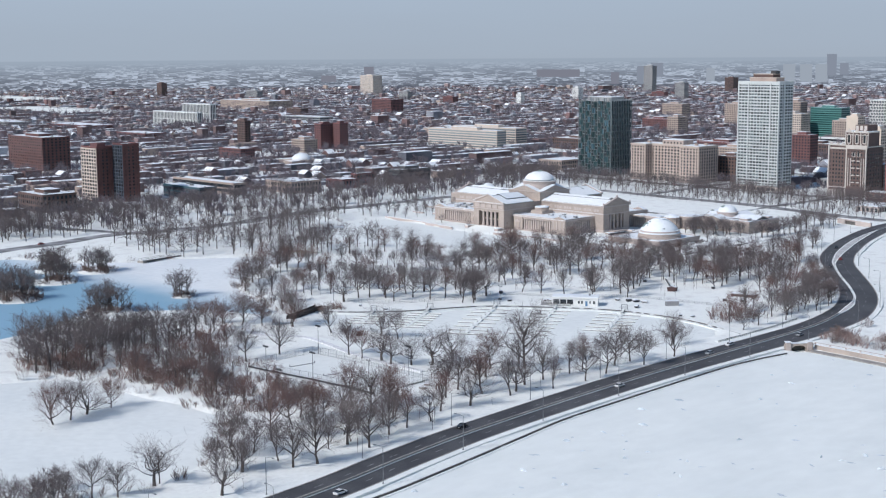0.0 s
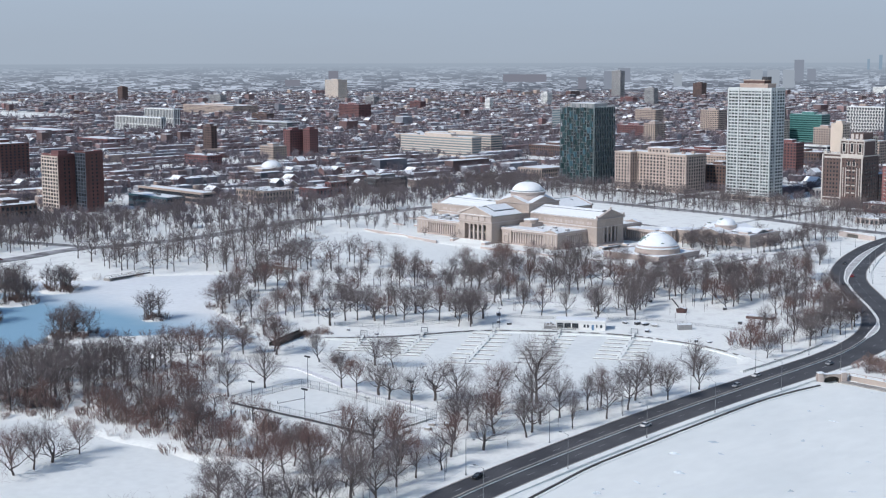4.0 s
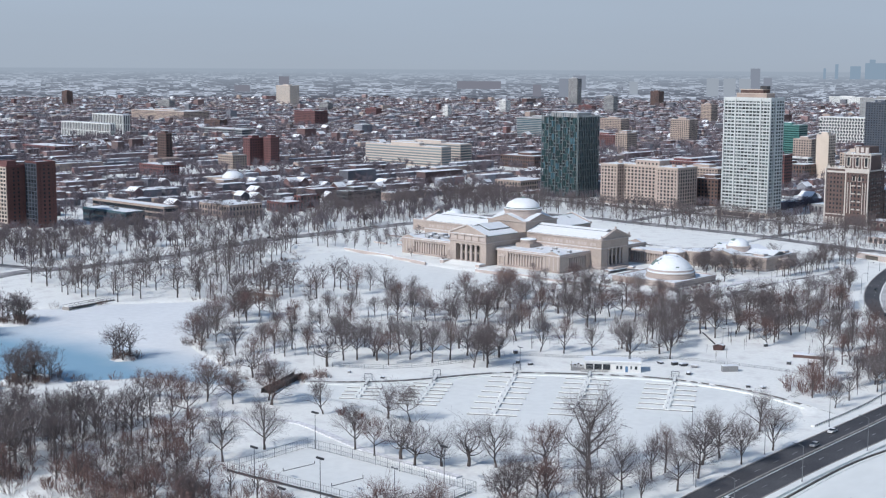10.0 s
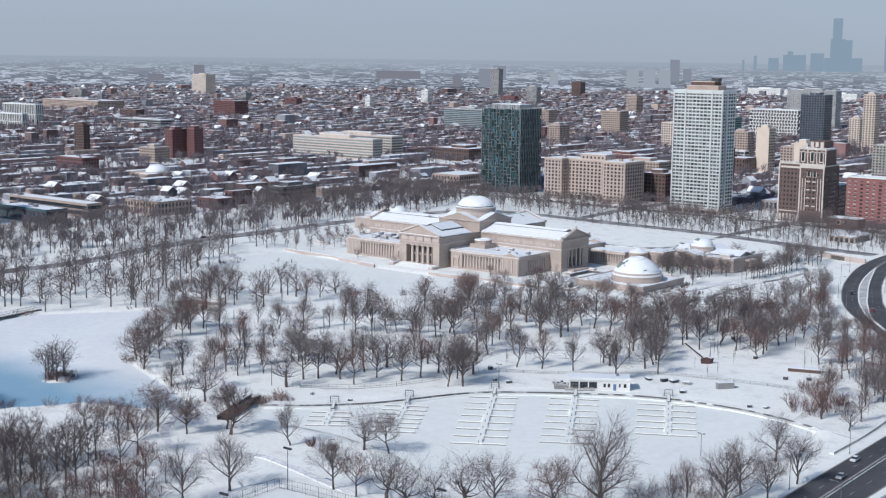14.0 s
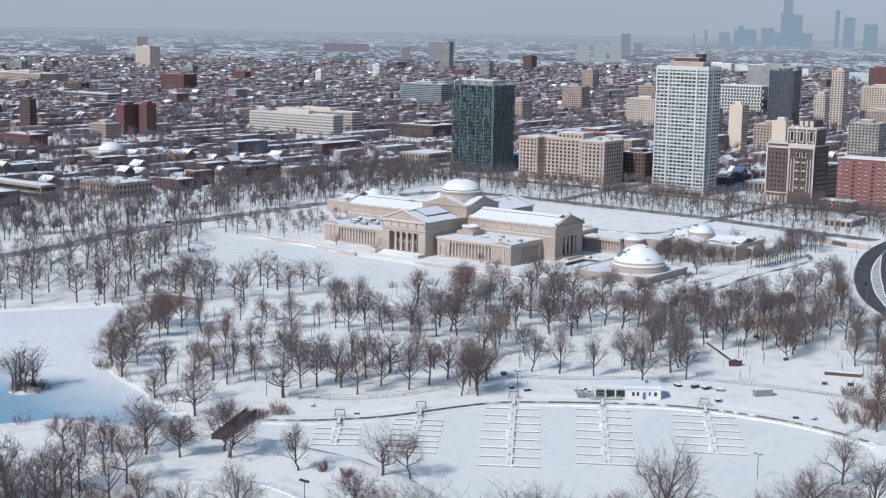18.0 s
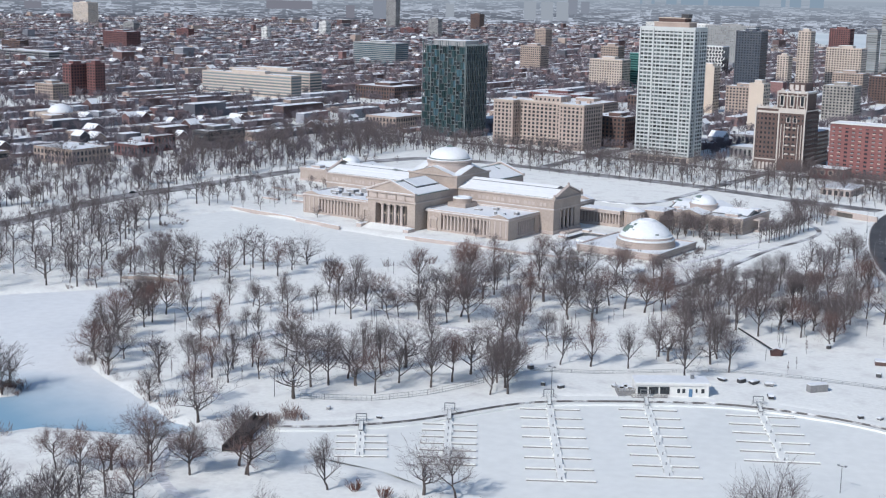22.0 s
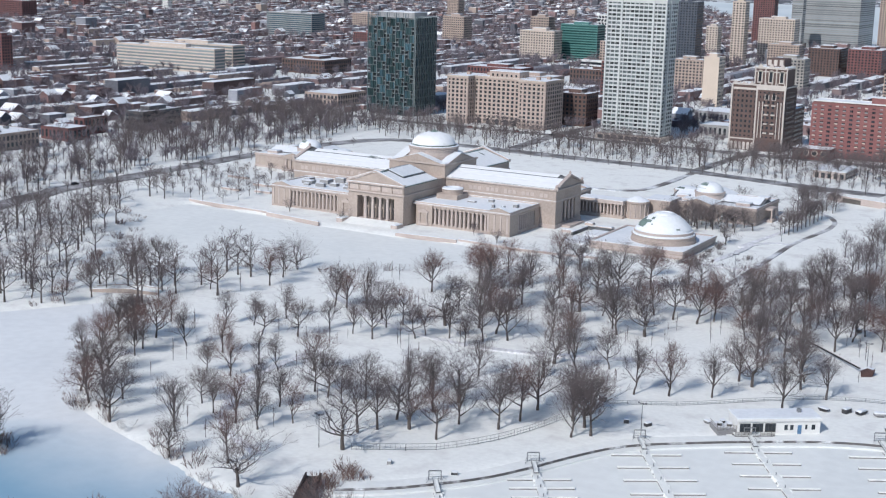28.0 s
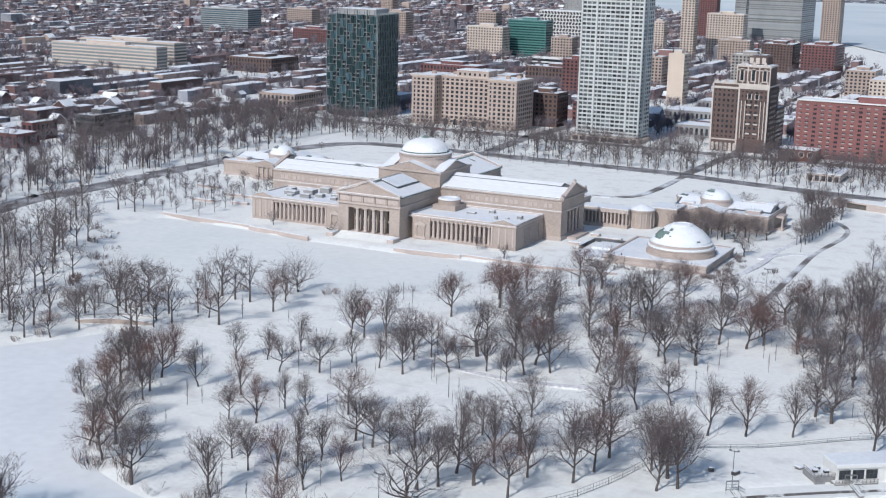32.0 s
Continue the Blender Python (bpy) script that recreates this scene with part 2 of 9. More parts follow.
# ---- mesh building ----
class Solid:
    """Collects points and faces for one mesh."""

    def __init__(self):
        self.v, self.f = [], []

    def add(self, pts, faces):
        k = len(self.v)
        self.v += [tuple(p) for p in pts]
        self.f += [tuple(i + k for i in q) for q in faces]
        return self

    def box(self, x0, y0, z0, x1, y1, z1):
        p = [(x, y, z) for z in (z0, z1) for x, y in ((x0, y0), (x1, y0), (x1, y1), (x0, y1))]
        return self.add(p, [(3, 2, 1, 0), (4, 5, 6, 7), (0, 1, 5, 4), (1, 2, 6, 5), (2, 3, 7, 6), (3, 0, 4, 7)])

    def beam(self, a, b, wide, high):
        """A level bar from a to b, which are the middle of its underside."""
        d = Vector((b[0] - a[0], b[1] - a[1], 0))
        s = Vector((-d.y, d.x, 0)).normalized() * wide / 2
        lo = [(a[0] - s.x, a[1] - s.y, a[2]), (b[0] - s.x, b[1] - s.y, b[2]), (b[0] + s.x, b[1] + s.y, b[2]), (a[0] + s.x, a[1] + s.y, a[2])]
        return self.add(lo + [(x, y, z + high) for x, y, z in lo], [(3, 2, 1, 0), (4, 5, 6, 7), (0, 1, 5, 4), (1, 2, 6, 5), (2, 3, 7, 6), (3, 0, 4, 7)])

    def prism(self, poly, z0, z1):
        n = len(poly)
        p = [(x, y, z0) for x, y in poly] + [(x, y, z1) for x, y in poly]
        return self.add(p, [tuple(range(n - 1, -1, -1)), tuple(range(n, 2 * n))] + [(i, (i + 1) % n, n + (i + 1) % n, n + i) for i in range(n)])

    def extrude(self, profile, place):
        """A closed profile of (u, w) carried between two ends; place(u, w, end) gives the point."""
        n = len(profile)
        p = [place(u, w, 0) for u, w in profile] + [place(u, w, 1) for u, w in profile]
        return self.add(p, [tuple(range(n - 1, -1, -1)), tuple(range(n, 2 * n))] + [(i, (i + 1) % n, n + (i + 1) % n, n + i) for i in range(n)])

    def turned(self, cx, cy, profile, sides=24, start=0.0, sweep=2 * math.pi):
        """A turned shape from (radius, height) pairs."""
        full = sweep > 6.28
        m = sides if full else sides + 1
        p = [(cx + r * math.cos(start + sweep * i / sides), cy + r * math.sin(start + sweep * i / sides), z) for r, z in profile for i in range(m)]
        f = [(j * m + i, j * m + (i + 1) % m, (j + 1) * m + (i + 1) % m, (j + 1) * m + i) for j in range(len(profile) - 1) for i in range(sides)]
        return self.add(p, f)

    def tube(self, pts, radii, sides=5):
        p, f = [], []
        for k, (c, r) in enumerate(zip(pts, radii)):
            d = (pts[min(k + 1, len(pts) - 1)] - pts[max(k - 1, 0)]).normalized()
            a = d.orthogonal().normalized()
            b = d.cross(a)
            p += [c + (a * math.cos(6.2832 * i / sides) + b * math.sin(6.2832 * i / sides)) * r for i in range(sides)]
        for k in range(len(pts) - 1):
            f += [(k * sides + i, k * sides + (i + 1) % sides, (k + 1) * sides + (i + 1) % sides, (k + 1) * sides + i) for i in range(sides)]
        return self.add(p, f)

    def mesh(self, name, material, smooth=False):
        me = bpy.data.meshes.new(name)
        me.from_pydata(self.v, [], self.f)
        me.materials.append(material)
        if smooth:
            me.shade_smooth()
        me.update()
        return me


def part(name, shape, material, parent=None, label="", smooth=False):
    """One mesh object, under a thing or a part where one is given."""
    ob = new(name, shape.mesh(name, material, smooth) if isinstance(shape, Solid) else shape)
    if parent:
        ob.parent = parent
    if label:
        ob["label"] = label
    return ob


def thing(name, label, category, group="", kind="", at=(0, 0, 0)):
    ob = new(name)
    ob.location = at
    ob.empty_display_size = 1
    return tagged(ob, label, category, group, kind)


def sheet(name, verts, faces, material):
    """A mesh from arrays, for large numbers of faces of one size."""
    me = bpy.data.meshes.new(name)
    k = faces.shape[1]
    me.vertices.add(len(verts))
    me.vertices.foreach_set("co", np.ascontiguousarray(verts, np.float32).ravel())
    me.loops.add(faces.size)
    me.loops.foreach_set("vertex_index", np.ascontiguousarray(faces, np.int32).ravel())
    me.polygons.add(len(faces))
    me.polygons.foreach_set("loop_start", np.arange(0, faces.size, k, dtype=np.int32))
    me.polygons.foreach_set("loop_total", np.full(len(faces), k, np.int32))
    me.materials.append(material)
    me.update(calc_edges=True)
    me.validate()
    me.shade_flat()
    return new(name, me)

# ---- plan of the shores, in metres ----
LAKE = [(430, -900), (418, -640), (408, -520), (401, -475), (392, -430), (387, -404), (384, -370), (379, -308), (379, -280), (382, -255), (386, -241), (419, -243), (470, -246), (560, -225), (700, -160), (900, -80), (2600, 500), (2600, -2600), (430, -2600)]
HARBOUR_ICE = [(168, -338), (177, -331), (186, -321), (193, -309), (201, -297), (208, -281), (217, -265), (229, -254), (242, -248), (257, -241), (272, -233), (290, -228), (310, -229), (328, -235), (338, -248), (338, -270), (330, -300), (318, -335), (305, -355), (285, -362), (262, -362), (240, -352), (215, -348), (190, -350), (178, -352)]
LAGOON = [(-16, -260), (-10, -250), (-2, -238), (4, -226), (14, -236), (33, -278), (58, -308), (74, -325), (92, -333), (123, -343), (141, -352), (152, -352), (150, -364), (117, -378), (103, -402), (93, -433), (116, -470), (118, -486), (100, -520), (60, -560), (-40, -640), (-100, -640), (-104, -520), (-110, -430), (-119, -388), (-112, -367), (-92, -354), (-64, -341), (-46, -318), (-37, -290)]
BASIN = [(-104, -64), (-88, -63), (-54, -66), (-20, -72), (22, -72), (52, -69), (88, -69), (96, -76), (80, -98), (66, -118), (54, -138), (34, -152), (5, -161), (-14, -176), (-26, -196), (-18, -214), (-30, -214), (-42, -190), (-62, -160), (-84, -130), (-108, -98)]
POND = [(150, -560), (196, -521), (210, -494), (240, -494), (256, -493), (275, -488), (302, -487), (326, -505), (346, -530), (352, -552), (340, -640), (300, -720), (180, -720), (120, -640)]
WATERS = dict(lake=LAKE, harbour=HARBOUR_ICE, lagoon=LAGOON, basin=BASIN, pond=POND)
ISLETS = [(80, -363, 6.0), (-13, -389, 13.0), (-28, -353, 11.0), (-50, -369, 11.0), (6, -421, 13.0), (27, -430, 12.0), (-30, -440, 22.0), (90, -413, 12.0)]
ICE_Z = -0.9


def inside_depth(px, py, poly):
    """Distance to the polygon's edge, positive inside, for arrays of points."""
    p = np.array(poly, float)
    q = np.roll(p, -1, 0)
    best = np.full(px.shape, 1e9)
    inn = np.zeros(px.shape, bool)
    for (ax, ay), (bx, by) in zip(p, q):
        dx, dy = bx - ax, by - ay
        t = np.clip(((px - ax) * dx + (py - ay) * dy) / (dx * dx + dy * dy), 0, 1)
        best = np.minimum(best, np.hypot(px - ax - t * dx, py - ay - t * dy))
        if by != ay:
            inn ^= ((ay > py) != (by > py)) & (px < (bx - ax) * (py - ay) / (by - ay) + ax)
    return np.where(inn, best, -best)


def roll_of_ground(x, y):
    return 0.16 * np.sin(x * 0.071 + 1.3 * np.sin(y * 0.043)) + 0.12 * np.sin(y * 0.093 + x * 0.031) + 0.05 * np.sin(x * 0.31 + y * 0.27)


def ground_height(x, y):
    x, y = np.asarray(x, float), np.asarray(y, float)
    z = roll_of_ground(x, y)
    for name, poly in WATERS.items():
        d = inside_depth(x, y, poly)
        if name == "lagoon":
            for ix, iy, r in ISLETS:
                d = np.minimum(d, np.hypot(x - ix, y - iy) - r)
        steep = 2.0 if name in ("lake", "harbour", "basin") else 5.0
        z = z - 2.6 * np.clip((d + 0.3 * steep) / steep, 0, 1)
    # the lake comes up to the underpass beneath the drive
    return z - 1.8 * np.clip(1.6 - np.hypot(x - 380.5, y + 247.5) / 4, 0, 1)


def spaced(lo, hi, step, far, near_lo, near_hi):
    a = list(np.arange(near_lo, near_hi + 0.1, step))
    s, p = step, near_hi
    while p < hi:
        s *= 1.25
        p += s
        a.append(min(p, hi))
    s, p = step, near_lo
    while p > lo:
        s *= 1.25
        p -= s
        a.insert(0, max(p, lo))
    return np.array(a)


gx = spaced(-5200, 5200, 4.0, 200, -250, 440)
gy = spaced(-5200, 5200, 4.0, 200, -660, 260)
GX, GY = np.meshgrid(gx, gy)
GZ = ground_height(GX, GY)
k = np.arange(GX.size).reshape(GX.shape)
ground = sheet("ground", np.stack([GX.ravel(), GY.ravel(), GZ.ravel()], 1), np.stack([k[:-1, :-1].ravel(), k[:-1, 1:].ravel(), k[1:, 1:].ravel(), k[1:, :-1].ravel()], 1), TRODDEN)
ground.data.shade_smooth()
tagged(ground, "snow-covered park ground with drifts and trodden patches", "ground", kind="structure")


def ice_material(name):
    """Snowed-over ice, turning blue south of a ragged line."""
    m = surface(name, (0.75, 0.775, 0.78), (0.69, 0.72, 0.735), 0.65, 0.02, 0.3, (0.45, 0.75), 0.04, 0.3, 0.3)
    n, l = m.node_tree.nodes, m.node_tree.links
    b = n["Principled BSDF"]
    geo, south, nz, mr, mx = n.new("ShaderNodeNewGeometry"), n.new("ShaderNodeVectorMath"), n.new("ShaderNodeTexNoise"), n.new("ShaderNodeMapRange"), n.new("ShaderNodeMix")
    south.operation = "DOT_PRODUCT"
    south.inputs[1].default_value = (0.06, -1.0, 0)
    nz.inputs["Scale"].default_value, nz.inputs["Detail"].default_value = 0.02, 5
    mul, add = n.new("ShaderNodeMath"), n.new("ShaderNodeMath")
    mul.operation, add.operation = "MULTIPLY", "ADD"
    mul.inputs[1].default_value = 38.0
    l.new(geo.outputs["Position"], south.inputs[0])
    l.new(geo.outputs["Position"], nz.inputs["Vector"])
    l.new(nz.outputs[0], mul.inputs[0])
    l.new(mul.outputs[0], add.inputs[0])
    l.new(south.outputs["Value"], add.inputs[1])
    mr.inputs[1].default_value, mr.inputs[2].default_value, mr.inputs[3].default_value, mr.inputs[4].default_value = 360.0, 400.0, 0.0, 0.93
    l.new(add.outputs[0], mr.inputs[0])
    mx.data_type = "RGBA"
    mx.inputs[7].default_value = (0.19, 0.36, 0.49, 1)
    l.new(mr.outputs[0], mx.inputs[0])
    l.new(b.inputs["Base Color"].links[0].from_socket, mx.inputs[6])
    l.new(mx.outputs[2], b.inputs["Base Color"])
    return m


LAGOON_ICE = ice_material("lagoon_ice")
PLAIN_ICE = surface("snowed_ice", (0.755, 0.775, 0.752), (0.69, 0.715, 0.70), 0.65, 0.02, 0.3, (0.45, 0.75), 0.04, 0.3, 0.3)
for name, label, poly, mt in (("lake", "frozen lake with wind-packed snow and ridged ice", LAKE, LAKE_ICE), ("harbour", "frozen harbour basin under smooth snow", HARBOUR_ICE, PLAIN_ICE), ("lagoon", "frozen lagoon, its ice turning blue towards the south", LAGOON, LAGOON_ICE), ("basin", "frozen reflecting basin under smooth snow", BASIN, PLAIN_ICE), ("pond", "frozen pond under smooth snow", POND, PLAIN_ICE)):
    ob = part("water_" + name, Solid().add([(x, y, ICE_Z) for x, y in poly], [tuple(range(len(poly)))]), mt)
    if sum(a[0] * b[1] - b[0] * a[1] for a, b in zip(poly, poly[1:] + poly[:1])) < 0:
        ob.data.flip_normals()
    tagged(ob, label, "water", kind="structure")


# ---- roads ----
def smooth_line(pts, step=6.0):
    """A rounded line through the points, at even steps."""
    p = [Vector((*q, 0)) for q in pts]
    p = [2 * p[0] - p[1]] + p + [2 * p[-1] - p[-2]]
    out = []
    for a, b, c, d in zip(p, p[1:], p[2:], p[3:]):
        n = max(2, int((c - b).length / step))
        for i in range(n):
            t = i / n
            out.append(0.5 * ((2 * b) + (c - a) * t + (2 * a - 5 * b + 4 * c - d) * t * t + (3 * b - a - 3 * c + d) * t ** 3))
    out.append(p[-2])
    return [(q.x, q.y) for q in out]


def offset_line(line, by):
    """The line moved sideways by a distance, or by one that changes with y."""
    out, side = [], by
    for i, (x, y) in enumerate(line):
        by = side(y) if callable(side) else side
        a, b = line[max(i - 1, 0)], line[min(i + 1, len(line) - 1)]
        d = math.hypot(b[0] - a[0], b[1] - a[1])
        out.append((x - (b[1] - a[1]) / d * by, y + (b[0] - a[0]) / d * by))
    return out


def ribbon(line, left, right, z0, z1):
    """A raised strip along a line, from one side offset to another, with its sides."""
    s = Solid()
    a, b = offset_line(line, left), offset_line(line, right)
    n = len(line)
    s.v = [(x, y, z1) for x, y in a] + [(x, y, z1) for x, y in b] + [(x, y, z0) for x, y in a] + [(x, y, z0) for x, y in b]
    for i in range(n - 1):
        s.f += [(i, n + i, n + i + 1, i + 1), (i, i + 1, 2 * n + i + 1, 2 * n + i), (n + i + 1, n + i, 3 * n + i, 3 * n + i + 1)]
    s.f += [(0, 2 * n, 3 * n, n), (n - 1, 2 * n - 1, 4 * n - 1, 3 * n - 1)]
    return s


# the shore drive: its middle runs up the lake's edge and swings round the museum
DRIVE_SOUTH = smooth_line([(360, -2300), (385, -1700), (408, -1200), (415, -900), (412, -700)])[:-1]
DRIVE = DRIVE_SOUTH + smooth_line([(412, -700), (404, -610), (395, -524), (386, -479), (379, -439), (373, -381), (369, -318), (367, -243), (365, -208), (358, -174), (344, -137), (323, -100), (289, -55), (258, -14), (236, 30), (216, 85), (202, 140), (197, 200), (198, 300), (203, 430), (208, 700), (190, 1200), (120, 2200)])


def varying(table, add=0.0, sign=1.0):
    ys, vs = zip(*table)
    return lambda y: sign * float(np.interp(y, ys, vs)) + add


# the drive's half widths on either side of its line, and where its median runs
WEST_HALF = [(-700, 8.6), (-420, 9.2), (-300, 11.2), (-230, 11.8), (-205, 11.6), (-175, 10.5), (-150, 9.2), (-100, 9.4), (-55, 9.6), (0, 9.2), (50, 9.2), (130, 8.6)]
EAST_HALF = [(-700, 8.6), (-420, 7.6), (-300, 7.4), (-240, 7.9), (-200, 8.8), (-170, 10.6), (-130, 9.3), (-95, 8.0), (-40, 8.2), (-12, 10.2), (30, 10.9), (70, 10.2), (110, 10.0), (160, 8.6)]
MEDIAN = [(-700, 0.2), (-420, 0.8), (-300, 2.3), (-220, 4.2), (-170, 3.6), (-140, 2.0), (-122, 2.0), (-100, 3.6), (-72, 4.4), (-50, 4.2), (-30, 2.6), (-8, -0.4), (30, -1.6), (110, -1.2), (160, 0.2)]
tagged(part("road_drive", ribbon(DRIVE, varying(WEST_HALF), varying(EAST_HALF, 0, -1), -0.6, 0.42), ASPHALT), "dark wet asphalt shore drive cleared of snow", "road", kind="structure")
for side, table, g in (("inland", WEST_HALF, 1), ("lake", EAST_HALF, -1)):
    strip = lambda p, q, table=table, g=g: (varying(table, max(p * g, q * g), g), varying(table, min(p * g, q * g), g))
    tagged(part("kerb_" + side, ribbon(DRIVE, *strip(0, 0.5), -0.6, 0.60), CONCRETE), "concrete kerb along the shore drive", "kerb", kind="structure")
    tagged(part("snowbank_" + side, ribbon(DRIVE, *strip(0.5, 3.0), -0.9, 0.55), SNOW), "ploughed snow bank along the road's edge", "snow bank", kind="structure")
low = [q for q in DRIVE if q[1] < -165]
high = [q for q in DRIVE if q[1] > 125]
for nm, ln in (("south", low), ("north", high)):
    tagged(part("trim_median_" + nm, ribbon(ln, varying(MEDIAN, 0.3), varying(MEDIAN, -0.3), 0.3, 1.15), CONCRETE), "concrete median barrier capped with snow", "barrier", kind="structure")
tagged(part("trim_median_snow", ribbon(DRIVE, varying(MEDIAN, 0.65), varying(MEDIAN, -0.65), 0.3, 0.62), SNOW), "snow heaped along the median barrier", "snow bank", kind="structure")
# two lens-shaped islands where the carriageways part
for nm, y0, y1, wide in (("north", -42, 128, 2.7), ("south", -172, -126, 1.7)):
    bend = [q for q in DRIVE if y0 - 6 < q[1] < y1 + 6]
    lens = lambda g, k, y0=y0, y1=y1, wide=wide: (lambda y: float(np.interp(y, *zip(*MEDIAN))) + g * max(0.1, k + wide * math.sin(math.pi * min(max((y - y0) / (y1 - y0), 0), 1)) ** 0.7))
    tagged(part("trim_island_rim_" + nm, ribbon(bend, lens(1, 0.0), lens(-1, 0.0), 0.3, 0.68), SNOW), "snow along the kerb of the road island", "snow bank", kind="structure")
    tagged(part("trim_island_" + nm, ribbon(bend, lens(1, -0.75), lens(-1, -0.75), 0.3, 0.72), SLUSHY_KERB), "grey half-cleared concrete road island", "kerb", kind="structure")
marks = Solid()
for table, g in ((WEST_HALF, 1), (EAST_HALF, -1)):
    ln = offset_line(DRIVE, lambda y, table=table, g=g: 0.5 * (float(np.interp(y, *zip(*MEDIAN))) + g * float(np.interp(y, *zip(*table)))))
    for i in range(0, len(ln) - 1, 2):
        (ax, ay), (bx, by) = ln[i], ln[i + 1]
        d = math.hypot(bx - ax, by - ay)
        sx, sy = -(by - ay) / d * 0.09, (bx - ax) / d * 0.09
        bx, by = ax + (bx - ax) * 0.55, ay + (by - ay) * 0.55
        marks.add([(ax - sx, ay - sy, 0.426), (bx - sx, by - sy, 0.426), (bx + sx, by + sy, 0.426), (ax + sx, ay + sy, 0.426)], [(0, 1, 2, 3)])
tagged(part("trim_lane_marks", marks, MARKING), "dashed white lane markings on the drive", "road marking", kind="structure")
STREETS = dict(
    west_drive=([(-128, -520), (-136, -420), (-146, -345), (-154, -303), (-162, -278), (-163, -255), (-157, -232), (-154, -205), (-156, -172), (-161, -146), (-170, -118), (-175, -90), (-179, -62), (-178, -25), (-178, 15), (-178, 75), (-174, 120), (-169, 160), (-158, 192), (-140, 206), (-90, 209), (0, 205), (55, 203), (80, 196), (130, 187), (182, 181)], 6.5),
    west_street=([(-330, -300), (-280, -290), (-244, -278.5), (-218, -270.6), (-193, -262.3), (-166, -254)], 4.5),
    north_street=([(-64, 208), (-68, 250), (-72, 300), (-72, 420)], 4.5),
    tower_street=([(66, 204), (67, 250), (68, 300), (68, 420)], 3.2),
    lawn_lane=([(-86, 104), (-40, 104), (40, 104), (60, 108), (68, 128), (68, 200)], 1.9),
    service_lane=([(164, 118), (167, 107), (178, 90), (182, 67), (178, 14), (179, -46), (179, -79), (177, -102)], 1.15),
    cross_street=([(-700, 305), (-420, 305), (-300, 303), (-150, 300), (60, 298), (200, 296)], 4.5),
)
SLUSH = surface("slushy_lane", (0.15, 0.14, 0.135), (0.66, 0.68, 0.70), 0.8, 0.06, 0.8, (0.42, 0.6), 0.2, 0.3, 0.05)
for k, (nm, (pts, half)) in enumerate(STREETS.items()):
    tagged(part("road_" + nm, ribbon(smooth_line(pts), half, -half, -0.6, 0.36 + 0.006 * k), SLUSH if half < 2 else STREET), "half-cleared grey street with slush", "road", kind="structure")
# paths trodden and cleared in the snow
PATHS = [[(160, -38), (162, -20), (163, -4), (163, 4), (169, 14), (178, 16)], [(179, -46), (170, -47), (156, -48)], [(160, -2), (163, 20), (166, 45), (168, 70)],
         [(152, -362), (158.6, -370), (164, -378), (170, -385), (184, -394), (197, -394.5), (206, -388), (216, -384), (232, -386), (262, -392), (300, -392)],
         [(60, -180), (100, -205), (140, -212), (180, -200), (200, -190)], [(99, -250), (100, -280), (108, -300), (120, -318), (140, -330)]]
PATH_SNOW = surface("path_snow", (0.72, 0.725, 0.74), (0.58, 0.585, 0.60), 0.8, 0.1, 0.8)
for i, pts in enumerate(PATHS):
    tagged(part("pavement_path_%d" % (i + 1), ribbon(smooth_line(pts, 4), 1.4, -1.4, -0.5, 0.29 + 0.007 * i), PATH_SNOW), "park path cleared through the snow", "path", kind="structure")

